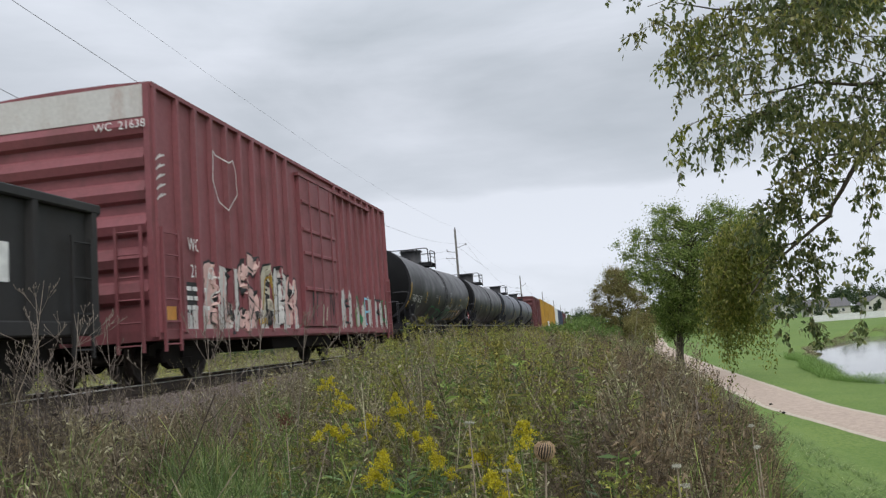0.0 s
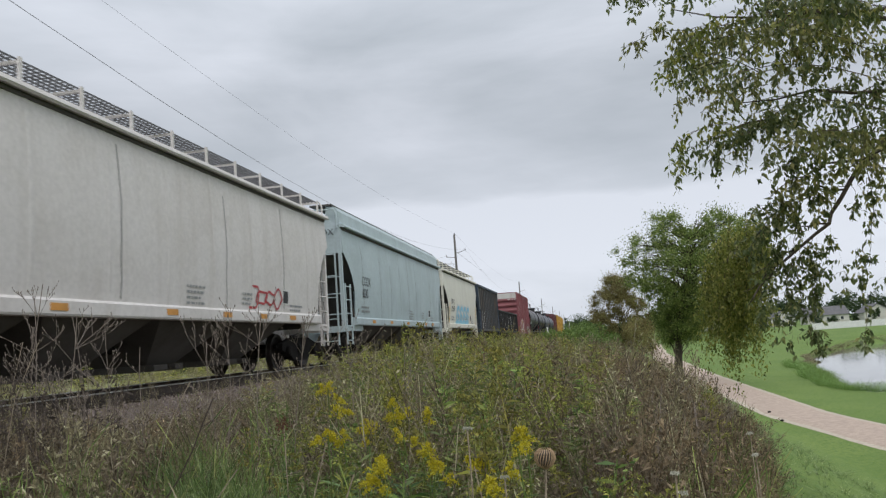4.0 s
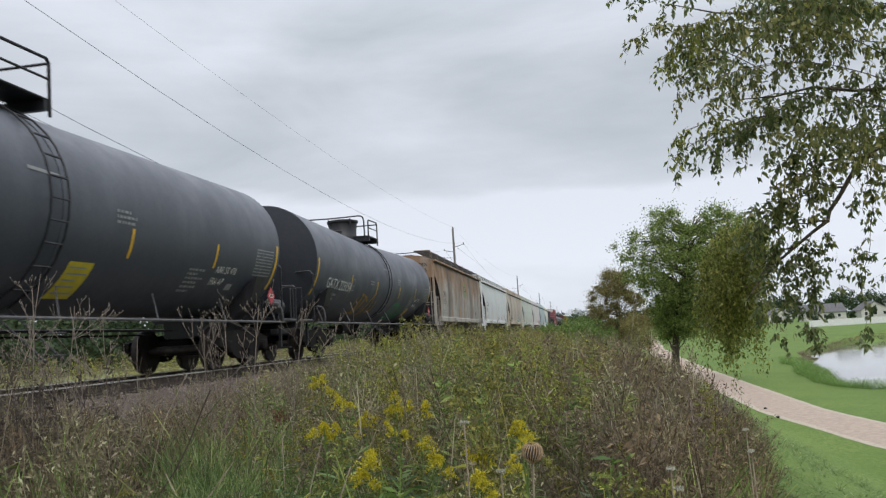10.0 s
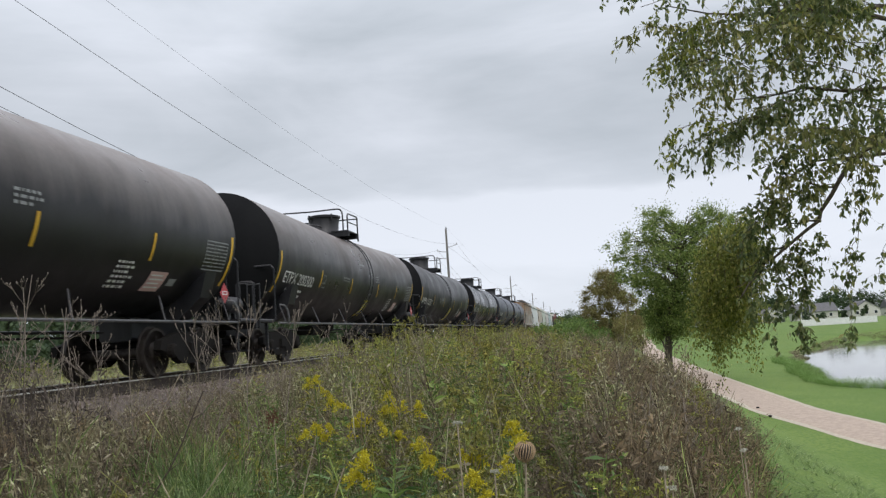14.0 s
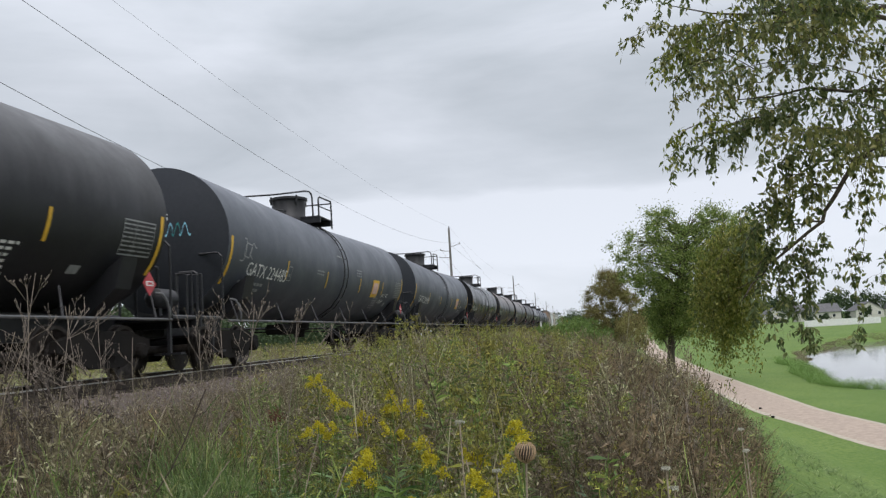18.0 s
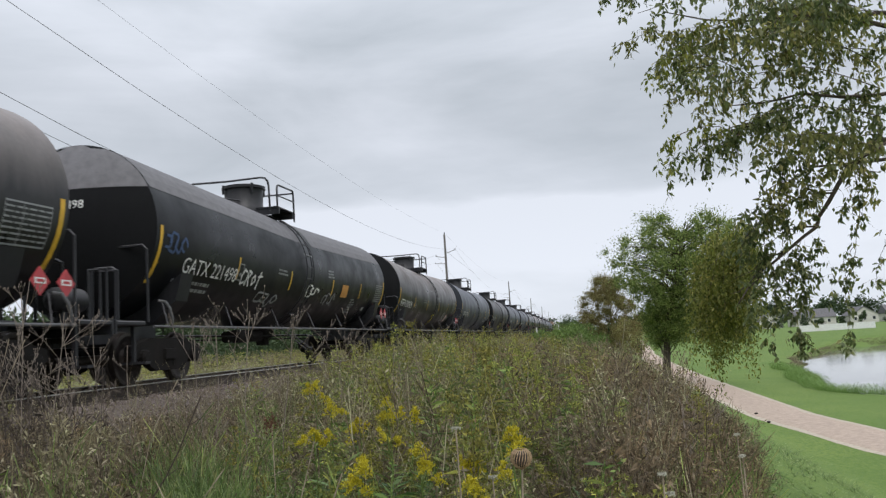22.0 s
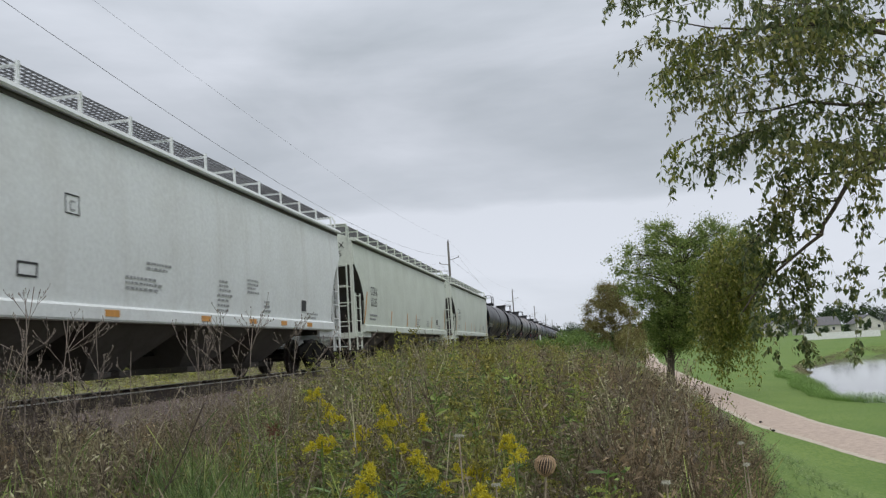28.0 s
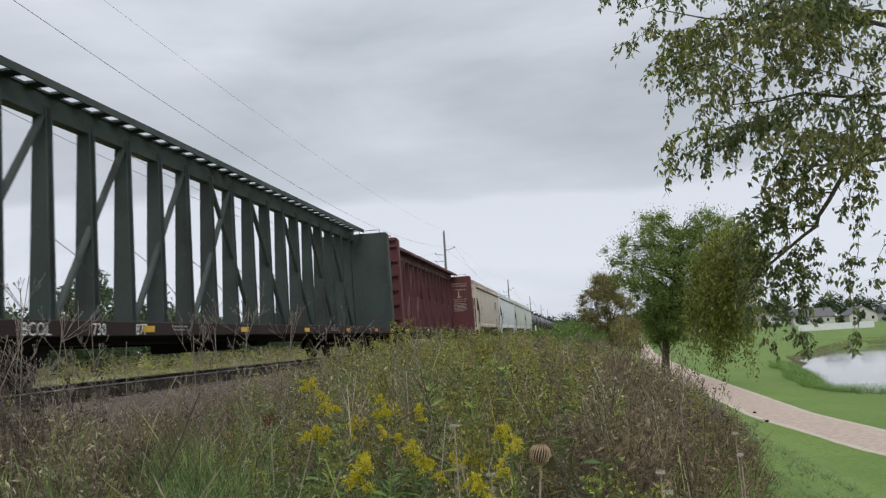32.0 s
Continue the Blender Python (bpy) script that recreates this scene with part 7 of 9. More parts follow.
overhead_wire("overhead_wire", -11.5, (9.75, 9.75), 2.4, 0.0065, "dark overhead wire sagging between the poles")
overhead_wire("overhead_wire", -12.5, (11.5, 11.5), 1.25, 0.0035, "thin overhead wire on the pole tops")
overhead_wire("overhead_wire", -13.5, (9.2, 9.2), 3.0, 0.008, "dark overhead wire on the lower brackets")
overhead_wire("overhead_wire", -13.6, (8.42, 8.42), 2.5, 0.007, "dark overhead wire below the brackets")


# ---- plants, from arrays of small four-cornered leaves ----
def leaf_quads(base, way, side, length, width, bend=0.0):
    """Leaves as folded diamonds: base, left, tip, right. All arrays have one row a leaf."""
    length, width = np.asarray(length)[:, None], np.asarray(width)[:, None]
    tip = base + way * length
    mid = base + way * length * 0.42
    mid[:, 2] += bend * length[:, 0]
    v = np.stack([base, mid + side * width / 2, tip, mid - side * width / 2], 1)
    return v.reshape(-1, 3)


def unit(a):
    return a / (np.linalg.norm(a, axis=1, keepdims=True) + 1e-9)


def ribbons(paths, width, rnd):
    """Thin stems: each path is an (n, 3) array; gives crossed four-cornered strips."""
    out = []
    for p, w in zip(paths, width):
        d = np.diff(p, axis=0)
        s = np.cross(d, rnd.normal(0, 1, 3))
        s = unit(s)
        w0 = np.linspace(1.0, 0.55, len(p))[:, None] * w / 2
        a, b = p[:-1], p[1:]
        out.append(np.stack([a - s * w0[:-1], b - s * w0[1:], b + s * w0[1:], a + s * w0[:-1]], 1).reshape(-1, 3))
    return np.concatenate(out)


def weed_shape(rnd, kind, detail):
    """One plant of unit height: its quads as (n, 4, 3), stem first."""
    stems, leaves = [], []
    lean = rnd.normal(0, 0.10, 2)
    n = 5
    t = np.linspace(0, 1, n)
    main = np.stack([lean[0] * t ** 2, lean[1] * t ** 2, t], 1)
    stems.append(main)
    widths = [0.007]
    if kind == "brown":
        k = int(13 * detail)
        for i in range(k):
            u = rnd.uniform(0.30, 1.0)
            b = np.array([np.interp(u, t, main[:, j]) for j in range(3)])
            a = rnd.uniform(0, 6.28)
            ln = rnd.uniform(0.12, 0.34) * (1.25 - 0.6 * u)
            d = np.array([math.cos(a) * 0.5, math.sin(a) * 0.5, 0.95])
            e = b + d * ln
            stems.append(np.stack([b, (b + e) / 2 + [0, 0, -0.008], e]))
            widths.append(0.0042)
            m = max(2, int(5 * detail))
            s = rnd.uniform(0.35, 1.05, m)[:, None]
            base = b + (e - b) * s
            leaves.append((base, unit(rnd.normal(0, 1, (m, 3)) + [0, 0, 0.7]), rnd.uniform(0.010, 0.026, m), rnd.uniform(0.006, 0.013, m)))
        m = int(14 * detail)
        u = rnd.uniform(0.05, 0.8, m)
        base = np.stack([np.interp(u, t, main[:, j]) for j in range(3)], 1)
        leaves.append((base, unit(rnd.normal(0, 1, (m, 3)) * [1, 1, 0.5] + [0, 0, -0.3]), rnd.uniform(0.05, 0.13, m), rnd.uniform(0.004, 0.009, m)))
    elif kind == "green":
        m = int(46 * detail)
        u = np.sort(rnd.uniform(0.10, 1.0, m))
        base = np.stack([np.interp(u, t, main[:, j]) for j in range(3)], 1)
        a = np.arange(m) * 2.4 + rnd.uniform(0, 6)
        way = unit(np.stack([np.cos(a), np.sin(a), rnd.uniform(-0.1, 0.75, m)], 1))
        leaves.append((base, way, rnd.uniform(0.09, 0.19, m) * (1.15 - 0.55 * u), rnd.uniform(0.012, 0.022, m)))
        for i in range(int(5 * detail)):
            uu = rnd.uniform(0.65, 1.0)
            b = np.array([np.interp(uu, t, main[:, j]) for j in range(3)])
            a2 = rnd.uniform(0, 6.28)
            e = b + np.array([math.cos(a2) * 0.09, math.sin(a2) * 0.09, 0.10])
            stems.append(np.stack([b, e]))
            widths.append(0.003)
            q = 7
            s = rnd.uniform(0.2, 1.0, q)[:, None]
            leaves.append((b + (e - b) * s, unit(rnd.normal(0, 1, (q, 3)) + [0, 0, 0.4]), rnd.uniform(0.016, 0.034, q), rnd.uniform(0.007, 0.013, q)))
    elif kind == "bush":
        # many fine upright branches with small dry leaves and buds, feathery and dense
        for i in range(int(16 * detail) + 3):
            u = rnd.uniform(0.08, 0.85)
            b = np.array([np.interp(u, t, main[:, j]) for j in range(3)])
            a = rnd.uniform(0, 6.28)
            ln = rnd.uniform(0.18, 0.46) * (1.15 - 0.7 * u)
            w = rnd.uniform(0.25, 0.75)
            e = b + np.array([math.cos(a) * w, math.sin(a) * w, 0.85]) * ln
            stems.append(np.stack([b, (b + e) / 2 + [0, 0, -0.02], e]))
            widths.append(0.0048)
            m = max(4, int(11 * detail))
            s = np.sqrt(rnd.uniform(0.03, 1.05, m))[:, None]
            base = b + (e - b) * s + rnd.normal(0, 0.010, (m, 3))
            leaves.append((base, unit(rnd.normal(0, 1, (m, 3)) + [0, 0, 0.6]), rnd.uniform(0.025, 0.065, m), rnd.uniform(0.006, 0.014, m)))
    elif kind == "plume":
        # leafy stem under a loose arching head
        m = int(34 * detail)
        u = rnd.uniform(0.10, 0.85, m)
        base = np.stack([np.interp(u, t, main[:, j]) for j in range(3)], 1)
        a = np.arange(m) * 2.4 + rnd.uniform(0, 6)
        leaves.append((base, unit(np.stack([np.cos(a), np.sin(a), rnd.uniform(-0.1, 0.8, m)], 1)), rnd.uniform(0.06, 0.11, m), rnd.uniform(0.008, 0.013, m)))
        for i in range(int(12 * detail) + 2):
            uu = rnd.uniform(0.68, 1.0)
            b = np.array([np.interp(uu, t, main[:, j]) for j in range(3)])
            a2, ln = rnd.uniform(0, 6.28), rnd.uniform(0.06, 0.16) * (1.55 - uu)
            q = max(8, int(24 * detail))
            s = rnd.uniform(0.05, 1.0, q)
            arc = np.stack([math.cos(a2) * ln * s, math.sin(a2) * ln * s, ln * (0.9 * s - 0.75 * s ** 2)], 1)
            leaves.append((b + arc + rnd.normal(0, 0.006, (q, 3)), unit(rnd.normal(0, 1, (q, 3)) + [0, 0, 0.6]), rnd.uniform(0.010, 0.026, q), rnd.uniform(0.005, 0.011, q)))
    elif kind == "grass":
        stems, widths = [], []
        m = int(16 * max(0.6, detail))
        for i in range(m):
            a = rnd.uniform(0, 6.28)
            r, h = rnd.uniform(0.15, 0.55), rnd.uniform(0.6, 1.1)
            tt = np.linspace(0, 1, 5)
            p = np.stack([math.cos(a) * r * tt ** 2 + rnd.normal(0, 0.05), math.sin(a) * r * tt ** 2 + rnd.normal(0, 0.05), h * (tt - 0.32 * r * tt ** 3)], 1)
            stems.append(p)
            widths.append(0.012)
    v = [ribbons(stems, widths, rnd)]
    for base, way, ln, wd in leaves:
        side = unit(np.cross(way, rnd.normal(0, 1, way.shape)))
        v.append(leaf_quads(base, way, side, ln, wd, 0.05))
    return np.concatenate(v).reshape(-1, 4, 3)


def sown(name, kind, spots, heights, material, label, category, detail=1.0, variants=10, seed=1, spread=1.0):
    """Many plants as one object: spots (n, 3) on the ground, heights (n)."""
    rnd = np.random.default_rng(seed)
    shapes = [weed_shape(rnd, kind, detail) for _ in range(variants)]
    out = []
    for k in range(variants):
        idx = np.arange(k, len(spots), variants)
        if not len(idx):
            continue
        base = shapes[k]
        a = rnd.uniform(0, 6.28, len(idx))
        c, s = np.cos(a), np.sin(a)
        h = heights[idx]
        wide = (0.55 + 0.45 * h) * spread
        x = (base[None, :, :, 0] * c[:, None, None] - base[None, :, :, 1] * s[:, None, None]) * wide[:, None, None]
        y = (base[None, :, :, 0] * s[:, None, None] + base[None, :, :, 1] * c[:, None, None]) * wide[:, None, None]
        z = base[None, :, :, 2] * h[:, None, None]
        v = np.stack([x, y, z], -1) + spots[idx][:, None, None, :]
        out.append(v.reshape(-1, 3))
    v = np.concatenate(out)
    f = np.arange(len(v)).reshape(-1, 4)
    return tagged(new(name, fast_mesh(name, v, f, material)), label, category, "", "stuff")


def scatter(seed, count, x0, x1, y0, y1, keep=None, power=1.0):
    rnd = np.random.default_rng(seed)
    x, y = rnd.uniform(x0, x1, count), y0 + (y1 - y0) * rnd.uniform(0, 1, count) ** power
    if keep is not None:
        k = keep(x, y, rnd.uniform(0, 1, count))
        x, y = x[k], y[k]
    z = np.array([ground_z(a, b) for a, b in zip(x, y)])
    return np.stack([x, y, z - 0.02], 1), rnd


def tall(x, y, rnd):
    """Height of the weeds over the bank: low by the ballast, tall on the crest."""
    h = np.interp(x / y, [-1.0, -0.62, -0.50, -0.40, -0.30, -0.2, 0.12, 0.17, 0.21], [0.45, 0.46, 0.54, 0.70, 0.90, 1.08, 1.02, 0.85, 0.6])
    h = h * np.interp(x, [-5.7, -4.9, -4.0, 1.6, 2.6], [0.45, 0.85, 1.0, 1.0, 0.7])
    h = h * np.interp(y, [2.4, 3.2, 5, 12, 30, 70], [0.66, 0.88, 1.04, 1.15, 1.2, 1.2])
    near_left = np.interp(x / y, [-0.62, -0.48], [1.0, 0.0]) * np.interp(y, [5.5, 8.0], [1.0, 0.0])
    h = h * (1 - near_left) + 0.78 * near_left
    return 0.95 * h * rnd.uniform(0.62, 1.16, len(x))


def clumped(seed, clumps, per, radius, x0, x1, y0, y1, keep, power=1.0):
    """Spots gathered in clumps, each clump with a height of its own. keep(u, y) is the chance of a clump, u = x / y."""
    rnd = np.random.default_rng(seed)
    y = y0 + (y1 - y0) * rnd.uniform(0, 1, clumps) ** power
    x = rnd.uniform(x0, x1, clumps)
    ok = rnd.uniform(0, 1, clumps) < keep(x / y, y)
    x, y = x[ok], y[ok]
    grow = rnd.uniform(0.70, 1.18, len(x)) + 0.14 * (rnd.uniform(0, 1, len(x)) > 0.9)
    count = rnd.integers(max(1, per // 2), per * 2, len(x))
    cx, cy, g = np.repeat(x, count), np.repeat(y, count), np.repeat(grow, count)
    r = radius * np.repeat(rnd.uniform(0.5, 1.5, len(x)), count)
    cx = cx + rnd.normal(0, 0.5, len(cx)) * r
    cy = cy + rnd.normal(0, 0.7, len(cy)) * r
    ok = (cy > 2.2) & (cx > -6.3) & ((cx / cy < 0.20) | (cy > 26))
    cx, cy, g = cx[ok], cy[ok], g[ok]
    z = np.array([ground_z(a, b) for a, b in zip(cx, cy)])
    s = np.stack([cx, cy, z - 0.02], 1)
    return s, g * tall(cx, cy, rnd)


def over(*pairs):
    """Chance over u = x / y, from (u, chance) pairs."""
    us, ps = [p[0] for p in pairs], [p[1] for p in pairs]
    return lambda u, y: np.interp(u + 0.03 * np.sin(3.1 * y), us, ps)


def meadow():
    bands = ((2.4, 9, 1.0, 1.0, 0.30), (9, 26, 0.55, 0.8, 0.6), (26, 85, 0.30, 0.7, 1.2))
    kinds = (
        ("dry_weeds", "bush", "weed_brown", "dense feathery dry brown weeds on the bank", 1.0, (210, 260, 260), 6,
         over((-1.2, 0.6), (-0.62, 0.55), (-0.52, 0.30), (-0.46, 0.9), (-0.30, 0.8), (-0.18, 0.30), (-0.05, 0.55), (0.03, 0.35), (0.1, 0.2), (0.3, 0.2))),
        ("seeding_weeds", "brown", "weed_brown", "thin dry weeds gone to seed with pale specks", 1.05, (150, 160, 160), 5,
         over((-1.2, 0.6), (-0.5, 0.5), (-0.3, 0.75), (-0.1, 0.5), (0.1, 0.7), (0.3, 0.4))),
        ("dry_bushes", "bush", "weed_purple", "dense purplish brown dry bushy weeds", 1.0, (330, 220, 120), 7,
         over((-1.2, 0.4), (-0.62, 0.35), (-0.5, 0.2), (-0.4, 0.1), (-0.1, 0.12), (-0.02, 0.75), (0.05, 1.0), (0.3, 1.0))),
        ("green_weeds", "green", "weed_green", "dense leafy green weeds on the embankment", 0.86, (230, 230, 300), 6,
         over((-1.2, 0.05), (-0.5, 0.15), (-0.38, 0.85), (-0.10, 0.8), (0.0, 0.28), (0.06, 0.08), (0.15, 0.16), (0.3, 0.2))),
        ("olive_weeds", "plume", "weed_olive", "fading olive and yellow-green goldenrod past its bloom", 1.02, (300, 330, 320), 5,
         over((-1.2, 0.0), (-0.40, 0.15), (-0.30, 0.7), (-0.20, 1.0), (-0.06, 0.95), (0.0, 0.25), (0.06, 0.06), (0.3, 0.05))))
    for j, (name, kind, mat, label, tallness, clumps, per, keep) in enumerate(kinds):
        for i, (y0, y1, det, pw, rad) in enumerate(bands):
            s, h = clumped(1000 + 10 * j + i, int(clumps[i] * 0.92), per, rad * 1.3, -5.6, 2.9, y0, y1, keep, pw)
            sown(name, kind, s, tallness * h, mat, label, "weeds", det, 10, 200 + 10 * j + i, 1.05 + 0.5 * i)
    s, h = clumped(1090, 60, 6, 0.5, -4.6, -2.4, 5.5, 10.5, over((-0.60, 0.0), (-0.52, 0.8), (-0.36, 1.0), (-0.30, 0.0)))
    sown("tall_dry_weeds", "bush", s, 1.02 * h, "weed_brown", "tall dry brown weeds beside the ballast", "weeds", 0.9, 10, 260, 0.9)
    s, r = scatter(153, 26, -4.6, -2.6, 4.3, 6.3, lambda x, y, q: (x / y < -0.6) & (x / y > -0.88))
    sown("dead_thicket", "bush", s, r.uniform(0.9, 1.35, len(s)), "weed_dark", "dark brown dead thicket of weeds beside the ballast", "weeds", 0.8, 8, 253, 0.9)
    # long grass low on the near left and along the lawn's edge
    s, r = scatter(140, 2100, -4.2, -0.9, 2.5, 5.6, lambda x, y, q: q < np.interp(x / y + 0.05 * np.sin(2.5 * y), [-0.62, -0.55, -0.46, -0.40, -0.28, -0.1], [0.0, 0.9, 1.0, 0.35, 0.10, 0.05]) * np.interp(y, [4.2, 5.6], [1.0, 0.25]))
    sown("long_grass", "grass", s, r.uniform(0.36, 0.78, len(s)), "grass_blade", "tufts of long bright green grass", "grass", 1.0, 8, 240, 0.55)
    s, r = scatter(149, 150, -1.75, 0.1, 2.5, 4.2, lambda x, y, q: q < np.interp(x / y, [-0.45, -0.38, -0.12, 0.02], [0.0, 1.0, 1.0, 0.0]))
    sown("lush_weeds", "green", s, r.uniform(0.42, 0.78, len(s)), "lush_leaf", "lush dark green leafy weeds low in the thicket", "weeds", 1.0, 8, 249, 1.5)
    s, r = scatter(141, 1300, 1.0, 5.5, 4.0, 46, lambda x, y, q: x / y > 0.13)
    sown("verge_grass", "grass", s, r.uniform(0.07, 0.22, len(s)), "grass_blade", "rough green grass on the slope above the path", "grass", 0.7, 8, 241, 1.0)
    s, r = scatter(145, 520, -3.0, 2.0, 2.2, 9.0, lambda x, y, q: x / y < 0.2)
    sown("tall_grass", "grass", s, r.uniform(0.6, 1.05, len(s)), "weed_green", "tall thin grass standing among the weeds", "grass", 0.6, 8, 245, 0.6)
    s, r = scatter(146, 420, -6.2, -3.4, 3.6, 14)
    sown("dry_stems", "brown", s, r.uniform(0.35, 0.75, len(s)), "weed_brown", "thin dry brown stems beside the ballast", "weeds", 0.8, 10, 246, 0.7)
    s, r = scatter(142, 900, -5.8, -3.6, 4, 40)
    sown("dry_grass", "grass", s, r.uniform(0.15, 0.38, len(s)), "weed_brown", "sparse dry grass at the foot of the ballast", "grass", 0.7, 8, 242, 0.9)
    s, r = scatter(147, 220, 0.6, 1.9, 4.2, 9.0, lambda x, y, q: (x / y > 0.12) & (x / y < 0.21))
    sown("edge_weeds", "green", s, r.uniform(0.25, 0.6, len(s)), "weed_green", "low green weeds along the edge of the lawn", "weeds", 0.8, 8, 247, 1.1)
    s, r = scatter(143, 2600, -30, -12.2, 6, 80)
    sown("field_grass", "grass", s, r.uniform(0.2, 0.5, len(s)), "weed_olive", "rough yellowing grass in the field beyond the track", "grass", 0.6, 8, 243, 1.3)
    s, r = scatter(155, 700, -22, -12.5, 5, 80)
    sown("field_stems", "bush", s, 0.1 + r.uniform(0.0, 0.5, len(s)) - s[:, 2], "weed_brown", "tall brownish dry weeds in the field beyond the track", "weeds", 0.4, 8, 255, 2.0)
    s, r = scatter(154, 800, -27, -13, 5, 95)
    sown("field_weeds", "green", s, 0.05 + r.uniform(0.0, 0.5, len(s)) - s[:, 2], "weed_olive", "tall dull yellow-green weeds standing in the field beyond the track", "weeds", 0.4, 8, 254, 2.2)
    # the bank round and behind the standing place
    s, r = scatter(150, 2600, -5.6, 2.6, -14.0, 2.5, lambda x, y, q: x * x + y * y > 0.5)
    sown("trodden_grass", "grass", s, r.uniform(0.06, 0.20, len(s)), "grass_blade", "short trodden grass on the bank", "grass", 0.6, 8, 250, 1.0)
    s, r = scatter(151, 700, -5.6, 1.8, -14.0, 2.2, lambda x, y, q: (x * x + y * y > 6.0) & (q < 0.8))
    sown("low_weeds", "bush", s, r.uniform(0.25, 0.55, len(s)), "weed_brown", "low dry brown weeds along the bank", "weeds", 0.7, 10, 251, 1.0)
    s, r = scatter(152, 420, -5.2, 1.4, -14.0, 2.2, lambda x, y, q: (x * x + y * y > 6.0) & (q < 0.8))
    sown("low_green_weeds", "green", s, r.uniform(0.25, 0.55, len(s)), "weed_green", "low leafy green weeds along the bank", "weeds", 0.7, 10, 252, 1.2)
    # goldenrod far down the bank, past counting
    s, r = scatter(144, 110, -4.2, 0.4, 5, 34, lambda x, y, q: q < np.interp(x / y, [-0.4, -0.22, -0.05, 0.02], [0.1, 0.8, 1.0, 0.0]))
    hs = 0.98 * tall(s[:, 0], s[:, 1], r)
    tips = []
    for p, h in zip(s, hs):
        k = 150
        c = p + [0, 0, h]
        base = c + r.normal(0, 1, (k, 3)) * [0.06, 0.06, 0.11]
        way = unit(r.normal(0, 1, (k, 3)))
        tips.append(leaf_quads(base, way, unit(np.cross(way, r.normal(0, 1, (k, 3)))), r.uniform(0.012, 0.03, k), r.uniform(0.006, 0.014, k)))
    v = np.concatenate(tips)
    tagged(new("goldenrod_bloom", fast_mesh("goldenrod_bloom", v, np.arange(len(v)).reshape(-1, 4), "goldenrod_dull")), "scattered dull yellow goldenrod bloom further down the bank", "wildflowers", "", "stuff")
    # reeds along the pond
    rnd = np.random.default_rng(7)
    pts = []
    while len(pts) < 4200:
        x, y = rnd.uniform(10, 60), rnd.uniform(30, 130)
        q = pond_inside(x, y)
        if -3.2 < q < 0.5 and y < 82 and x < 50:
            pts.append((x, y, ground_z(x, y)))
    s = np.array(pts)
    sown("reeds", "grass", s, rnd.uniform(0.30, 0.75, len(s)), "reed", "fresh green reeds along the edge of the pond", "reeds", 0.5, 6, 244, 1.5)
    pts = []
    while len(pts) < 2600:
        x, y = rnd.uniform(14, 50), rnd.uniform(62, 142)
        if -2.2 < pond_inside(x, y) < 0.3:
            pts.append((x, y, ground_z(x, y)))
    sown("bank_grass", "grass", np.array(pts), rnd.uniform(0.12, 0.35, len(pts)), "weed_brown", "dry brownish grass on the pond's far bank", "grass", 0.5, 6, 248, 1.6)


meadow()


def goldenrod(x, y, z, size, seed):
    """A flowering stem that stands on the bank; z is the height of its plume."""
    g = ground_z(x, y)
    rnd = np.random.default_rng(seed)
    p = thing("goldenrod", "goldenrod stem with a bright yellow arching plume", "wildflower", "goldenrod in bloom", "", pose(x, y, g - 0.02))
    h = z - g
    t = np.linspace(0, 1, 6)
    stem = np.stack([0.05 * t ** 2 * rnd.normal(), 0.05 * t ** 2 * rnd.normal(), t * h], 1)
    part("stem", Mesh().pipe([tuple(q) for q in stem], 0.0034, 5), "weed_green", p)
    m = 42
    u = rnd.uniform(0.15, 0.92, m)
    base = np.stack([np.interp(u, t, stem[:, j]) for j in range(3)], 1)
    a = np.arange(m) * 2.4
    way = unit(np.stack([np.cos(a), np.sin(a), rnd.uniform(-0.2, 0.6, m)], 1))
    v = leaf_quads(base, way, unit(np.cross(way, [0, 0, 1.0])), rnd.uniform(0.06, 0.10, m), rnd.uniform(0.011, 0.018, m), 0.06)
    part("leaves", fast_mesh("leaves", v, np.arange(len(v)).reshape(-1, 4), "weed_green"), None, p)
    out = []
    for tip in range(rnd.integers(2, 5)):
        # several heads a plant, each of drooping one-sided sprays
        at = stem[-1] + ([0, 0, 0] if tip == 0 else [rnd.normal(0, 0.045) * size, rnd.normal(0, 0.045) * size, -rnd.uniform(0.01, 0.11) * size])
        tall_p = rnd.uniform(0.06, 0.10) * size
        lean = rnd.normal(0, 0.03, 2) * size
        for i in range(15):
            u = rnd.uniform(0, 1)
            a = rnd.uniform(0, 6.28)
            ln = (0.018 + 0.072 * (1 - u) * rnd.uniform(0.45, 1.0)) * size
            root = at + [lean[0] * u, lean[1] * u, (u - 0.7) * tall_p]
            k = 21
            s = rnd.uniform(0.08, 1, k)
            arc = np.stack([math.cos(a) * ln * s, math.sin(a) * ln * s, ln * (0.75 * s - 0.85 * s ** 2)], 1)
            b = root + arc + rnd.normal(0, 0.0035, (k, 3))
            way = unit(rnd.normal(0, 1, (k, 3)) + [0, 0, 0.9])
            out.append(leaf_quads(b, way, unit(np.cross(way, rnd.normal(0, 1, (k, 3)))), rnd.uniform(0.007, 0.014, k), rnd.uniform(0.004, 0.008, k)))
    v = np.concatenate(out)
    part("plume", fast_mesh("plume", v, np.arange(len(v)).reshape(-1, 4), "goldenrod"), None, p, "bright yellow flower plume")["kind"] = "stuff"
    return p


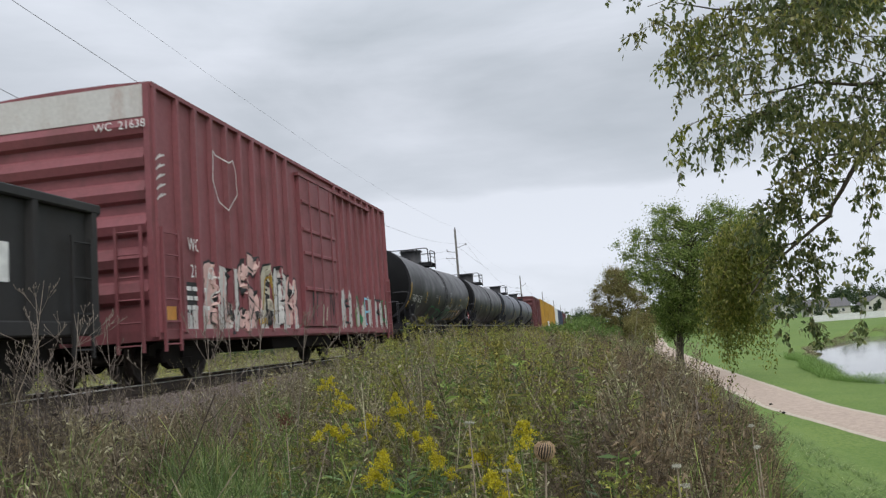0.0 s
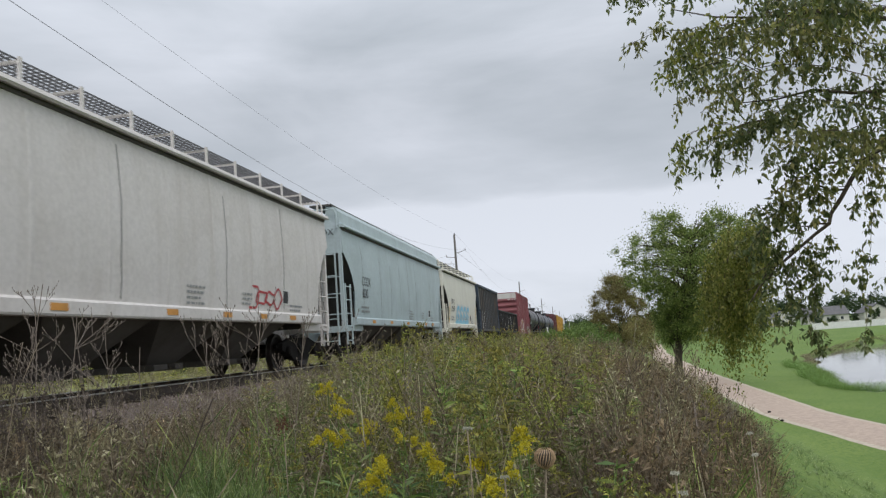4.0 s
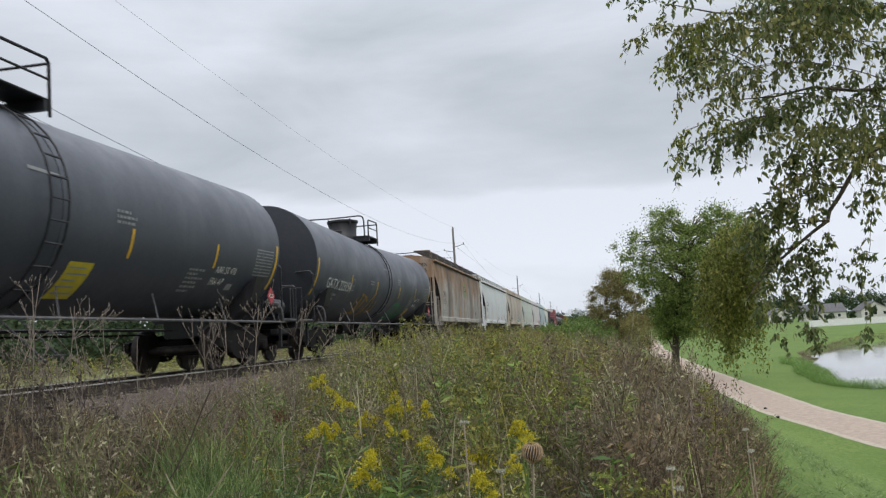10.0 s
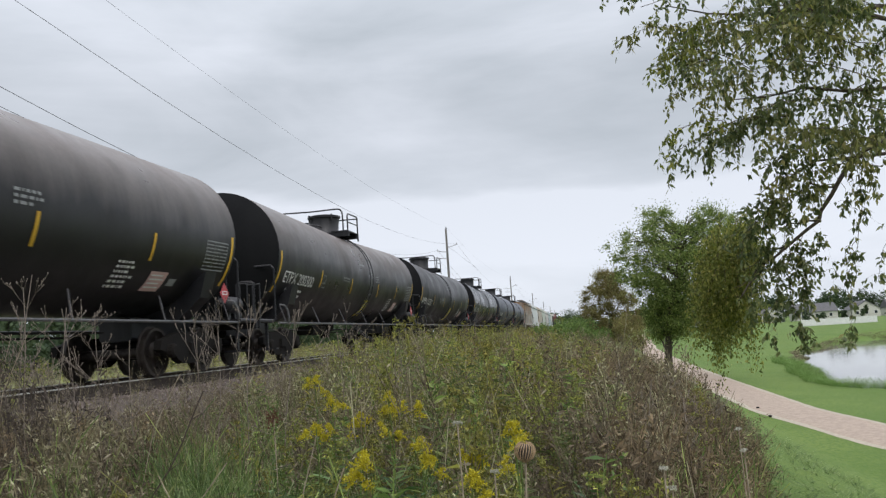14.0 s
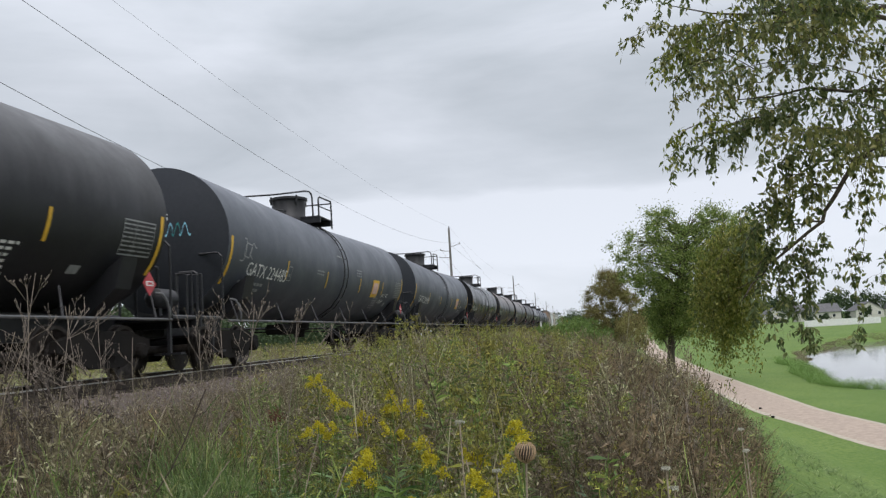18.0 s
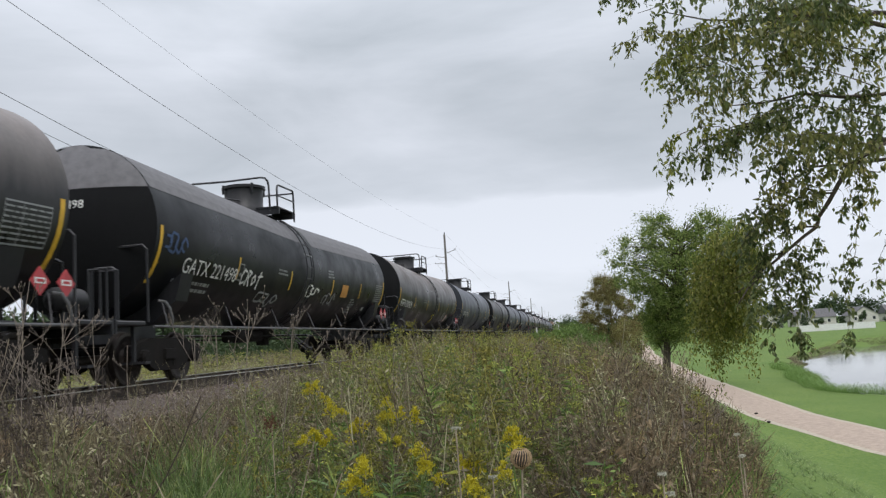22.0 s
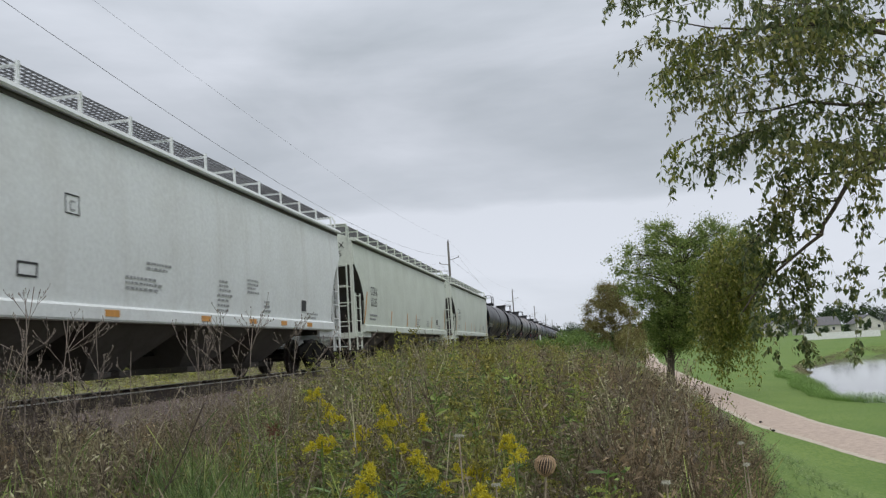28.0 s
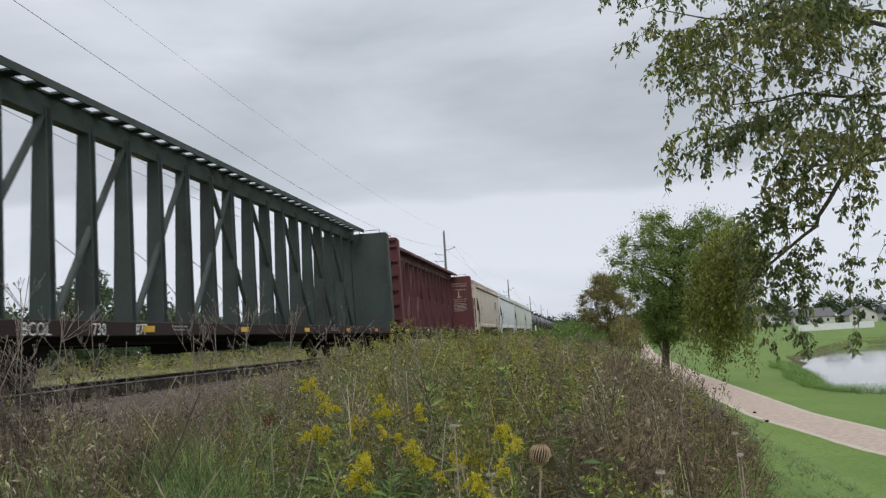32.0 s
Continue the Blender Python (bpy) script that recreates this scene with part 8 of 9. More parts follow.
GOLD = [
    (-1.47, 4.4, 0.24, 0.9),
    (-1.35, 4.2, 0.12, 0.8),
    (-1.35, 4.0, 0.02, 0.7),
    (-1.28, 4.1, -0.0, 0.7),
    (-0.99, 4.2, 0.14, 1.0),
    (-0.96, 4.3, 0.08, 0.7),
    (-0.9, 3.9, 0.01, 0.8),
    (-0.79, 3.8, -0.06, 1.1),
    (-0.76, 3.5, -0.09, 1.0),
    (-0.81, 3.1, -0.02, 1.1),
    (-0.53, 3.4, -0.07, 0.8),
    (-0.46, 3.3, -0.05, 0.7),
    (-0.45, 3.0, -0.08, 1.2),
    (-0.27, 3.2, 0.06, 1.0),
    (-0.25, 3.1, 0.02, 1.1),
    (-1.36, 4.6, -0.02, 0.9),
    (-0.56, 2.9, -0.17, 0.6),
    (-1.29, 4.7, -0.0, 0.9),
]
FLOWERS = [goldenrod(x, y, z, s ** 0.6 * 0.74, 300 + i) for i, (x, y, z, s) in enumerate(GOLD)]


def lace(x, y, z, size, closed, seed):
    """Wild carrot: a white umbel, or a dry head curled into a cup."""
    g = ground_z(x, y)
    rnd = np.random.default_rng(seed)
    p = thing("wild_carrot", "dried brown wild carrot head curled into a cup" if closed else "small off-white wild carrot flower head", "wildflower", "wild carrots", "", pose(x, y, g - 0.02))
    h = z - g
    foot = (-0.10, -0.02, 0) if closed else (0.02, 0.01, 0)
    part("stem", Mesh().pipe([foot, (foot[0] * 0.35, 0, h * 0.6), (0, 0, h)], 0.0028, 5), "dead_stem", p)
    if closed:
        cup = part("cup_core", Mesh().lathe([(h, 0.003 * size), (h + 0.012 * size, 0.014 * size), (h + 0.03 * size, 0.015 * size), (h + 0.036 * size, 0.008 * size)], "z", (0, 0, 0), 10), "weed_dark", p)
        for i in range(22):
            a = 2 * math.pi * i / 22
            prof = [(0.004, 0.0), (0.016, 0.008), (0.022, 0.020), (0.020, 0.032), (0.012, 0.040)]
            pts = [(size * r * math.cos(a + 0.15 * k), size * r * math.sin(a + 0.15 * k), h + size * q) for k, (r, q) in enumerate(prof)]
            part("cup_ray", Mesh().pipe(pts, 0.0012 * size, 4), "seed_head", cup)
    else:
        k = 70
        a, r = rnd.uniform(0, 6.28, k), 0.022 * size * np.sqrt(rnd.uniform(0, 1, k))
        b = np.stack([r * np.cos(a), r * np.sin(a), h + 0.006 * np.cos(r * 60)], 1)
        way = unit(rnd.normal(0, 1, (k, 3)) + [0, 0, 0.3])
        v = leaf_quads(b, way, unit(np.cross(way, rnd.normal(0, 1, (k, 3)))), rnd.uniform(0.006, 0.011, k), rnd.uniform(0.005, 0.008, k))
        part("umbel", fast_mesh("umbel", v, np.arange(len(v)).reshape(-1, 4), "petal_white"), None, p)
    return p


SEED_HEAD = lace(-0.14, 2.1, 0.10, 1.25, True, 1)
for i, (x, y, z) in enumerate(((-0.41, 2.6, 0.15), (-0.30, 2.6, -0.01), (0.25, 2.6, -0.08), (0.23, 2.6, -0.02), (0.62, 3.4, -0.1), (0.75, 4.2, -0.12))):
    lace(x, y, z, 0.62, False, 20 + i)


def dead_stalk(x, y, height, lean, seed, name="dried_weed_stalk"):
    """A tall bare stalk with crooked twigs and dark seed heads."""
    rnd = random.Random(seed)
    g = ground_z(x, y)
    p = thing(name, "tall brown dried weed stalk with small seed heads", "weed stalk", "tall dried stalks", "", pose(x, y, g - 0.02))
    mb, heads = Mesh(), Mesh()
    pts = [(lean * (u ** 1.5) * height + 0.02 * math.sin(5 * u + seed), 0.03 * math.sin(4 * u + seed), u * height) for u in [i / 7 for i in range(8)]]
    mb.pipe(pts, 0.0030, 5)

    def twig(a, d, ln, depth):
        e = (a[0] + d[0] * ln, a[1] + d[1] * ln, a[2] + d[2] * ln)
        mb.rod(a, e, 0.0014 if depth else 0.002, 4, 0.0011)
        if depth < 2:
            for k in range(2 if depth else 3):
                u = rnd.uniform(0.4, 1.0)
                q = (a[0] + d[0] * ln * u, a[1] + d[1] * ln * u, a[2] + d[2] * ln * u)
                n = Vector((d[0] + rnd.uniform(-0.8, 0.8), d[1] + rnd.uniform(-0.8, 0.8), d[2] + rnd.uniform(-0.1, 0.7))).normalized()
                twig(q, n, ln * rnd.uniform(0.35, 0.6), depth + 1)
        heads.lathe([(-0.002, 0.0012), (0.0, 0.0026), (0.006, 0.0034), (0.011, 0.0014)], "z", e, 6)
    for i in range(9):
        u = rnd.uniform(0.45, 1.0)
        k = min(6, int(u * 7))
        a = pts[k]
        n = Vector((rnd.uniform(-1, 1), rnd.uniform(-1, 1), rnd.uniform(0.4, 1.1))).normalized()
        twig(a, n, rnd.uniform(0.16, 0.34), 0)
    part("stalk", mb, "stalk_brown", p)
    part("seeding_top", heads, "stalk_brown", p)["kind"] = "stuff"
    return p


for i, (x, y, h, l) in enumerate(((-4.0, 5.2, 1.75, 0.05), (-3.75, 5.0, 1.70, -0.06), (-3.45, 4.7, 1.55, 0.10), (-3.85, 5.6, 1.55, -0.05), (-3.3, 5.4, 1.35, 0.06),
    (-2.75, 5.6, 1.40, -0.04), (-2.25, 5.2, 1.60, 0.02), (-2.15, 5.6, 1.50, 0.05), (-1.75, 5.8, 1.45, -0.04), (-3.0, 6.2, 1.40, 0.05), (-4.2, 6.4, 1.5, 0.03), (-1.55, 6.6, 1.35, 0.03), (0.35, 5.2, 1.25, 0.06), (0.7, 5.6, 1.15, -0.05))):
    dead_stalk(x, y, h, l, 40 + i)
for i, (x, y, h, l) in enumerate(((-1.62, 3.4, 0.85, -0.35), (-0.72, 2.9, 0.80, 0.2), (-3.7, 4.4, 1.35, 0.25), (-3.3, 3.9, 1.2, -0.2), (-2.6, 4.2, 1.15, 0.3), (-1.15, 3.0, 0.95, 0.22), (-0.95, 2.7, 0.85, -0.18), (-0.55, 2.8, 0.9, 0.3), (-0.35, 3.1, 1.0, -0.12), (0.05, 2.9, 0.9, 0.18), (0.45, 3.2, 0.8, -0.2), (-1.4, 3.6, 1.0, 0.15), (-4.4, 5.4, 1.3, 0.12), (-0.2, 2.6, 0.75, 0.25), (0.25, 3.0, 0.85, 0.12), (-2.0, 3.4, 0.85, 0.45))):
    g = ground_z(x, y)
    s = thing("bare_stem", "single pale dry stem leaning over the weeds", "dry stem", "pale dry stems", "", pose(x, y, g - 0.02))
    part("stem", Mesh().pipe([(0, 0, 0), (l * 0.30 * h, 0.01, h * 0.4), (l * 0.62 * h, -0.01, h * 0.75), (l * h * 1.05, 0.02, h)], 0.0026, 5), "dead_stem", s)


# ---- trees ----
def foliage(name, clumps, count, size, material, parent, seed, soft=False):
    """Leaves through a set of clumps (x, y, z, r): denser towards their skins, with gaps; soft clumps fade out into each other."""
    rnd = np.random.default_rng(seed)
    c = np.array(clumps, float)
    vol = c[:, 3] ** 2
    pick = rnd.choice(len(c), count, p=vol / vol.sum())
    d = unit(rnd.normal(0, 1, (count, 3)))
    r = c[pick, 3] * (np.abs(rnd.normal(0, 0.72, count)) if soft else rnd.uniform(0.25, 1.06, count) ** 0.6)
    b = c[pick, :3] + d * r[:, None] * [1, 1, 0.86]
    way = unit(rnd.normal(0, 1, (count, 3)) + d * 0.7 + [0, 0, 0.25])
    side = unit(np.cross(way, rnd.normal(0, 1, (count, 3))))
    v = leaf_quads(b, way, side, size * rnd.uniform(0.6, 1.3, count), size * rnd.uniform(0.35, 0.75, count), 0.05)
    return part(name, fast_mesh(name, v, np.arange(len(v)).reshape(-1, 4), material), None, parent)


def limbs(parent, trunk, ends, r0, material, seed, r1=0.02):
    """A tapered trunk through the given points and bent limbs out to the ends."""
    rnd = random.Random(seed)
    mb = Mesh()
    n = len(trunk) - 1
    for i, (a, b) in enumerate(zip(trunk, trunk[1:])):
        mb.rod(a, b, r0 * (1 - 0.9 * i / n) ** 1.3 * (1.2 if i == 0 else 1), 10, r0 * (1 - 0.9 * (i + 1) / n) ** 1.3)
    part("trunk", mb, material, parent)
    for e in ends:
        e = Vector(e)
        k = min(range(1, len(trunk)), key=lambda j: (Vector(trunk[j]) - e).length + 1.5 * max(0, trunk[j][2] - e.z + 0.8))
        a = Vector(trunk[k])
        lm = Mesh()
        prev = a
        steps = 4
        for s in range(1, steps + 1):
            u = s / steps
            p = a.lerp(e, u) + Vector((0, 0, 0.12 * (e - a).length * math.sin(math.pi * u))) + Vector([rnd.uniform(-1, 1) for _ in range(3)]) * 0.05 * (e - a).length
            lm.rod(prev, p, max(r1, r0 * 0.17 * (1 - 0.85 * (s - 1) / steps)), 6, max(r1 * 0.6, r0 * 0.17 * (1 - 0.85 * s / steps)))
            prev = p
        part("limb", lm, material, parent)


def crown_tree(name, label, x, y, z, clumps, trunk, r0, count, size, leaf, seed, group="", bark="bark", soft=False):
    t = thing(name, label, "tree", group, "", pose(x, y, z))
    limbs(t, trunk, [(c[0] * 0.8, c[1] * 0.8, c[2]) for c in clumps], r0, bark, seed)
    foliage("crown", clumps, count, size, leaf, t, seed, soft)
    return t


def lobes(seed, n, rx, ry, z0, z1, r0, r1, top=0.5):
    rnd = random.Random(seed)
    out = []
    for i in range(n):
        u = rnd.random()
        z = z0 + (z1 - z0) * u
        w = math.sin(math.pi * (0.12 + 0.80 * (u ** 0.8))) * 0.95 + 0.05
        a, q = rnd.uniform(0, 6.28), math.sqrt(rnd.uniform(0.1, 1))
        out.append((rx * w * q * math.cos(a), ry * w * q * math.sin(a), z, rnd.uniform(r0, r1)))
    return out


# the round tree by the path: a broad, airy crown of ascending sprays
mid_z = ground_z(6.1, 58.0)


def vase_crown(seed, n):
    """Small clumps through a crown that opens upwards: full and dark low by the trunk, thin in the middle, leafy again at the top."""
    rnd = random.Random(seed)
    out = []
    while len(out) < n:
        z = rnd.uniform(3.0, 11.4)
        wide = float(np.interp(z, [3.0, 4.5, 6.3, 7.5, 8.7, 10.3, 11.1, 11.5], [1.2, 2.3, 3.5, 5.0, 5.3, 4.7, 3.4, 2.0]))
        mid = float(np.interp(z, [3.0, 4.5, 7.1, 11.1], [0.3, 0.8, 1.7, 1.9]))
        a, q = rnd.uniform(0, 6.28), rnd.uniform(0.0, 1) ** 0.5
        thin = 1.0 if z < 6.5 else (0.62 if z < 8.4 else 0.95)
        if q < 0.72 and rnd.random() > thin:
            continue
        out.append((mid + wide * q * math.cos(a) * rnd.uniform(0.93, 1.07), wide * 0.9 * q * math.sin(a), z + rnd.uniform(-0.25, 0.25) + 0.3 * math.sin(2.2 * a), rnd.uniform(0.42, 0.85)))
    return out


path_tree = crown_tree("path_tree", "leafy green tree beside the footpath", 6.1, 58.0, mid_z - 0.1, vase_crown(11, 430),
                       [(0, 0, 0), (0.06, 0, 1.6), (0.2, 0, 2.8), (0.35, 0.1, 3.8), (0.5, 0.15, 4.7), (0.7, 0.1, 5.5), (0.95, 0, 6.3), (1.2, -0.1, 7.1), (1.4, -0.1, 7.9), (1.55, 0, 8.8), (1.7, 0, 9.8)], 0.30, 105000, 0.125, "leaf_tree", 12, soft=True)
# brown tree further down the bank and shrubs by the track
b_z = ground_z(3.2, 95)
crown_tree("brown_tree", "broad tree with brown autumn leaves", 4.0, 95.0, b_z - 0.1, [(q[0], q[1], q[2], q[3]) for q in lobes(21, 170, 3.6, 3.2, 0.6, 9.0, 0.45, 0.85)],
           [(0, 0, 0), (0.1, 0, 1.6), (0.2, 0, 3.4), (0.3, 0, 6.0)], 0.20, 60000, 0.15, "leaf_brown", 22, soft=True)
crown_tree("brown_tree", "low ragged tree with brown leaves and dark twigs", 5.0, 78.0, ground_z(5.0, 78) - 0.1, lobes(23, 22, 2.0, 1.8, 1.4, 4.0, 0.5, 0.9),
           [(0, 0, 0), (0.1, 0, 1.0), (0.0, 0, 2.2), (0.1, 0, 3.2)], 0.10, 4200, 0.16, "leaf_brown", 24)
crown_tree("sapling", "thin young tree on the bank", 5.3, 70.0, ground_z(5.3, 70) - 0.1, lobes(25, 10, 0.8, 0.8, 1.6, 3.2, 0.3, 0.5),
           [(0, 0, 0), (0.03, 0, 0.9), (0.05, 0, 1.8), (0.05, 0, 2.6)], 0.045, 900, 0.13, "leaf_brown", 26)


def shrub(x, y, w, h, leaf, seed, label, count=1800):
    s = thing("shrub", label, "shrub", "shrubs on the bank", "", pose(x, y, ground_z(x, y) - 0.1))
    rnd = random.Random(seed)
    cl = [(rnd.uniform(-w, w) * 0.7, rnd.uniform(-w, w) * 0.7, h * rnd.uniform(0.25, 0.85), w * rnd.uniform(0.3, 0.5)) for _ in range(9)]
    mb = Mesh()
    for c in cl[:6]:
        mb.rod((0, 0, 0), (c[0], c[1], c[2]), 0.03, 5, 0.01)
    part("twigs", mb, "twig", s)
    foliage("leaves", cl, count, 0.16, leaf, s, seed)
    return s


for i, (x, y, w, h) in enumerate(((-1.6, 46, 1.3, 1.45), (0.2, 52, 1.2, 1.5), (-3.0, 54, 1.1, 1.4), (-0.8, 60, 1.6, 1.8), (1.2, 66, 1.5, 1.7), (-2.4, 72, 1.6, 1.9), (0.4, 84, 1.8, 2.6), (-0.9, 100, 2.0, 3.0),
                                  (-1.4, 130, 2.4, 4.2), (0.6, 150, 2.6, 5.0), (-1.2, 190, 3.0, 6.0), (1.5, 230, 4.0, 7.0), (-0.5, 300, 4.5, 8.0))):
    shrub(x, y, w, h, "shrub" if i < 8 else "leaf_far", 400 + i, "bushy bright green shrub on the embankment" if i < 8 else "tall green shrub beside the far track", 1800 if i < 8 else 2600)


leaning = thing("dead_branch", "thin dark bare branch leaning in the long grass", "branch", "", "", pose(-2.24, 3.8, ground_z(-2.24, 3.8) - 0.02))
LB = Vector((-2.24, 3.8, ground_z(-2.24, 3.8) - 0.02))
part("stem", Mesh().pipe([tuple(Vector(q) - LB) for q in ((-2.24, 3.8, LB.z), (-2.19, 3.8, -0.30), (-2.09, 3.8, -0.17), (-2.01, 3.8, -0.03), (-1.96, 3.8, 0.08), (-1.89, 3.8, 0.22))], 0.0038, 6), "weed_dark", leaning)
for q in (((-2.09, 3.8, -0.17), (-2.02, 3.83, -0.12)), ((-2.01, 3.8, -0.03), (-2.03, 3.77, 0.06)), ((-1.96, 3.8, 0.08), (-1.90, 3.82, 0.11))):
    part("twig", Mesh().rod(Vector(q[0]) - LB, Vector(q[1]) - LB, 0.0024, 5, 0.0014), "weed_dark", leaning)
dock = thing("dock_plant", "dried dock stem with a dark rusty red seed head", "weed", "", "", pose(-1.76, 4.4, ground_z(-1.76, 4.4) - 0.02))
DH = 0.03 - ground_z(-1.76, 4.4)
part("stem", Mesh().pipe([(0, 0, 0), (0.01, 0, DH * 0.5), (0, 0, DH)], 0.003, 5), "dead_stem", dock)
r_dock = np.random.default_rng(61)
b_dock = r_dock.normal(0, 1, (220, 3)) * [0.026, 0.022, 0.030] + [0, 0, DH]
w_dock = unit(r_dock.normal(0, 1, (220, 3)))
v_dock = leaf_quads(b_dock, w_dock, unit(np.cross(w_dock, r_dock.normal(0, 1, (220, 3)))), r_dock.uniform(0.008, 0.018, 220), r_dock.uniform(0.006, 0.011, 220))
part("seed_head", fast_mesh("seed_head", v_dock, np.arange(len(v_dock)).reshape(-1, 4), "dock_red"), None, dock)

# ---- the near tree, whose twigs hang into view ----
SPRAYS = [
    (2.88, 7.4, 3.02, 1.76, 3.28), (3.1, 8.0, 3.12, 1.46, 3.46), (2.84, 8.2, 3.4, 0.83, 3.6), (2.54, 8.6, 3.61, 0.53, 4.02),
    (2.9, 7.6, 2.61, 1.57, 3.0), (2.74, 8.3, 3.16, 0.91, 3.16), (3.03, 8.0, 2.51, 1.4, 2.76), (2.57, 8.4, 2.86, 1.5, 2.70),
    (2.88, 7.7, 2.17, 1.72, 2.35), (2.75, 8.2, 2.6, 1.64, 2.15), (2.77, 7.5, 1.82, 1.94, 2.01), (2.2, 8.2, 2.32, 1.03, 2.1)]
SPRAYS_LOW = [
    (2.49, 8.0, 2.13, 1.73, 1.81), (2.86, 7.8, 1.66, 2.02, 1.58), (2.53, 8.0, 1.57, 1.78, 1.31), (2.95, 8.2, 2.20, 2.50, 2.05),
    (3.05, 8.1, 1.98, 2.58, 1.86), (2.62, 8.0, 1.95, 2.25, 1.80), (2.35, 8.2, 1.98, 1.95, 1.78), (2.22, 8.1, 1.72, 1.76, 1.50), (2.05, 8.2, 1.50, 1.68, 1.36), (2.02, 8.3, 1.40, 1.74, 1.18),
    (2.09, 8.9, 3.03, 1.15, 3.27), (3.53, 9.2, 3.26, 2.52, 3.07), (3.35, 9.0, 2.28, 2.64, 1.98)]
near_tree = thing("hanging_tree", "tree with drooping twigs of small green and yellowing leaves", "tree", "", "", pose(4.9, 8.8, ground_z(4.9, 8.8) - 0.1))
NT = Vector((4.9, 8.8, ground_z(4.9, 8.8) - 0.1))


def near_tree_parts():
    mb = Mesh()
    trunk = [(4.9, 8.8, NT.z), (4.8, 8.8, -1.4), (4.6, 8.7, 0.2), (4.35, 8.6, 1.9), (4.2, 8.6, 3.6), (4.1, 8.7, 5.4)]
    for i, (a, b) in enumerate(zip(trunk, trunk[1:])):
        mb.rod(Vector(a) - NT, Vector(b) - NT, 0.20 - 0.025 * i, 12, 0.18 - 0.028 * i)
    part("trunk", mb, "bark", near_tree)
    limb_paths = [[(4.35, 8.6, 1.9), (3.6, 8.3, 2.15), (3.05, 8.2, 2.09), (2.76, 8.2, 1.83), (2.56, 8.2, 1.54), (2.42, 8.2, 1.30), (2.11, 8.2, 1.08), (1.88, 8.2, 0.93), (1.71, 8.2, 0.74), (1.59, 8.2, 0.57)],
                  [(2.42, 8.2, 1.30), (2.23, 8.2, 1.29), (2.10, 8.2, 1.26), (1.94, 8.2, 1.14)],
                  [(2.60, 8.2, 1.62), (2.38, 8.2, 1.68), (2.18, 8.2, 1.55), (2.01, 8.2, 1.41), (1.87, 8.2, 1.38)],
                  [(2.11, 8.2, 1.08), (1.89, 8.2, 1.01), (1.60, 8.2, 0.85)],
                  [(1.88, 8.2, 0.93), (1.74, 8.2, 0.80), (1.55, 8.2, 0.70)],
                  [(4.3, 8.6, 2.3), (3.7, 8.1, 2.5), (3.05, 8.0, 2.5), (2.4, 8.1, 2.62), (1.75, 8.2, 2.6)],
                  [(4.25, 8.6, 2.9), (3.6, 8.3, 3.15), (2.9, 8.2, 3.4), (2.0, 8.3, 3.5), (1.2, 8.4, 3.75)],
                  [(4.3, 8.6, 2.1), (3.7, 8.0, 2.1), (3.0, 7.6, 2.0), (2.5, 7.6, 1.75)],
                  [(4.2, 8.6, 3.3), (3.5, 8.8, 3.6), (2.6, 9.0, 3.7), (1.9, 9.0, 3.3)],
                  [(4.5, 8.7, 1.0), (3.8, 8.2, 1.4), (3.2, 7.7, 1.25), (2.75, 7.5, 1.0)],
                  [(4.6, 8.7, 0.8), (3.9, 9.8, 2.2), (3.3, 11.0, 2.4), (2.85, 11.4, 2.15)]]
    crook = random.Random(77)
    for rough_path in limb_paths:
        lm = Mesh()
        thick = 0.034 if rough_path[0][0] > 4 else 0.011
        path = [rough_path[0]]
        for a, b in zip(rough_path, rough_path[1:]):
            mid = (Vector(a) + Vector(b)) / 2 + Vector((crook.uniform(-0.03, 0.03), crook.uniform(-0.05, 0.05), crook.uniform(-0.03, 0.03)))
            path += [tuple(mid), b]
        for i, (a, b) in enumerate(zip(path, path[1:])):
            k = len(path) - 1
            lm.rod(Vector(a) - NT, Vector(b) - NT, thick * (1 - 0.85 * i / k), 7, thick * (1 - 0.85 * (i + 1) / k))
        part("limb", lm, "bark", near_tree)


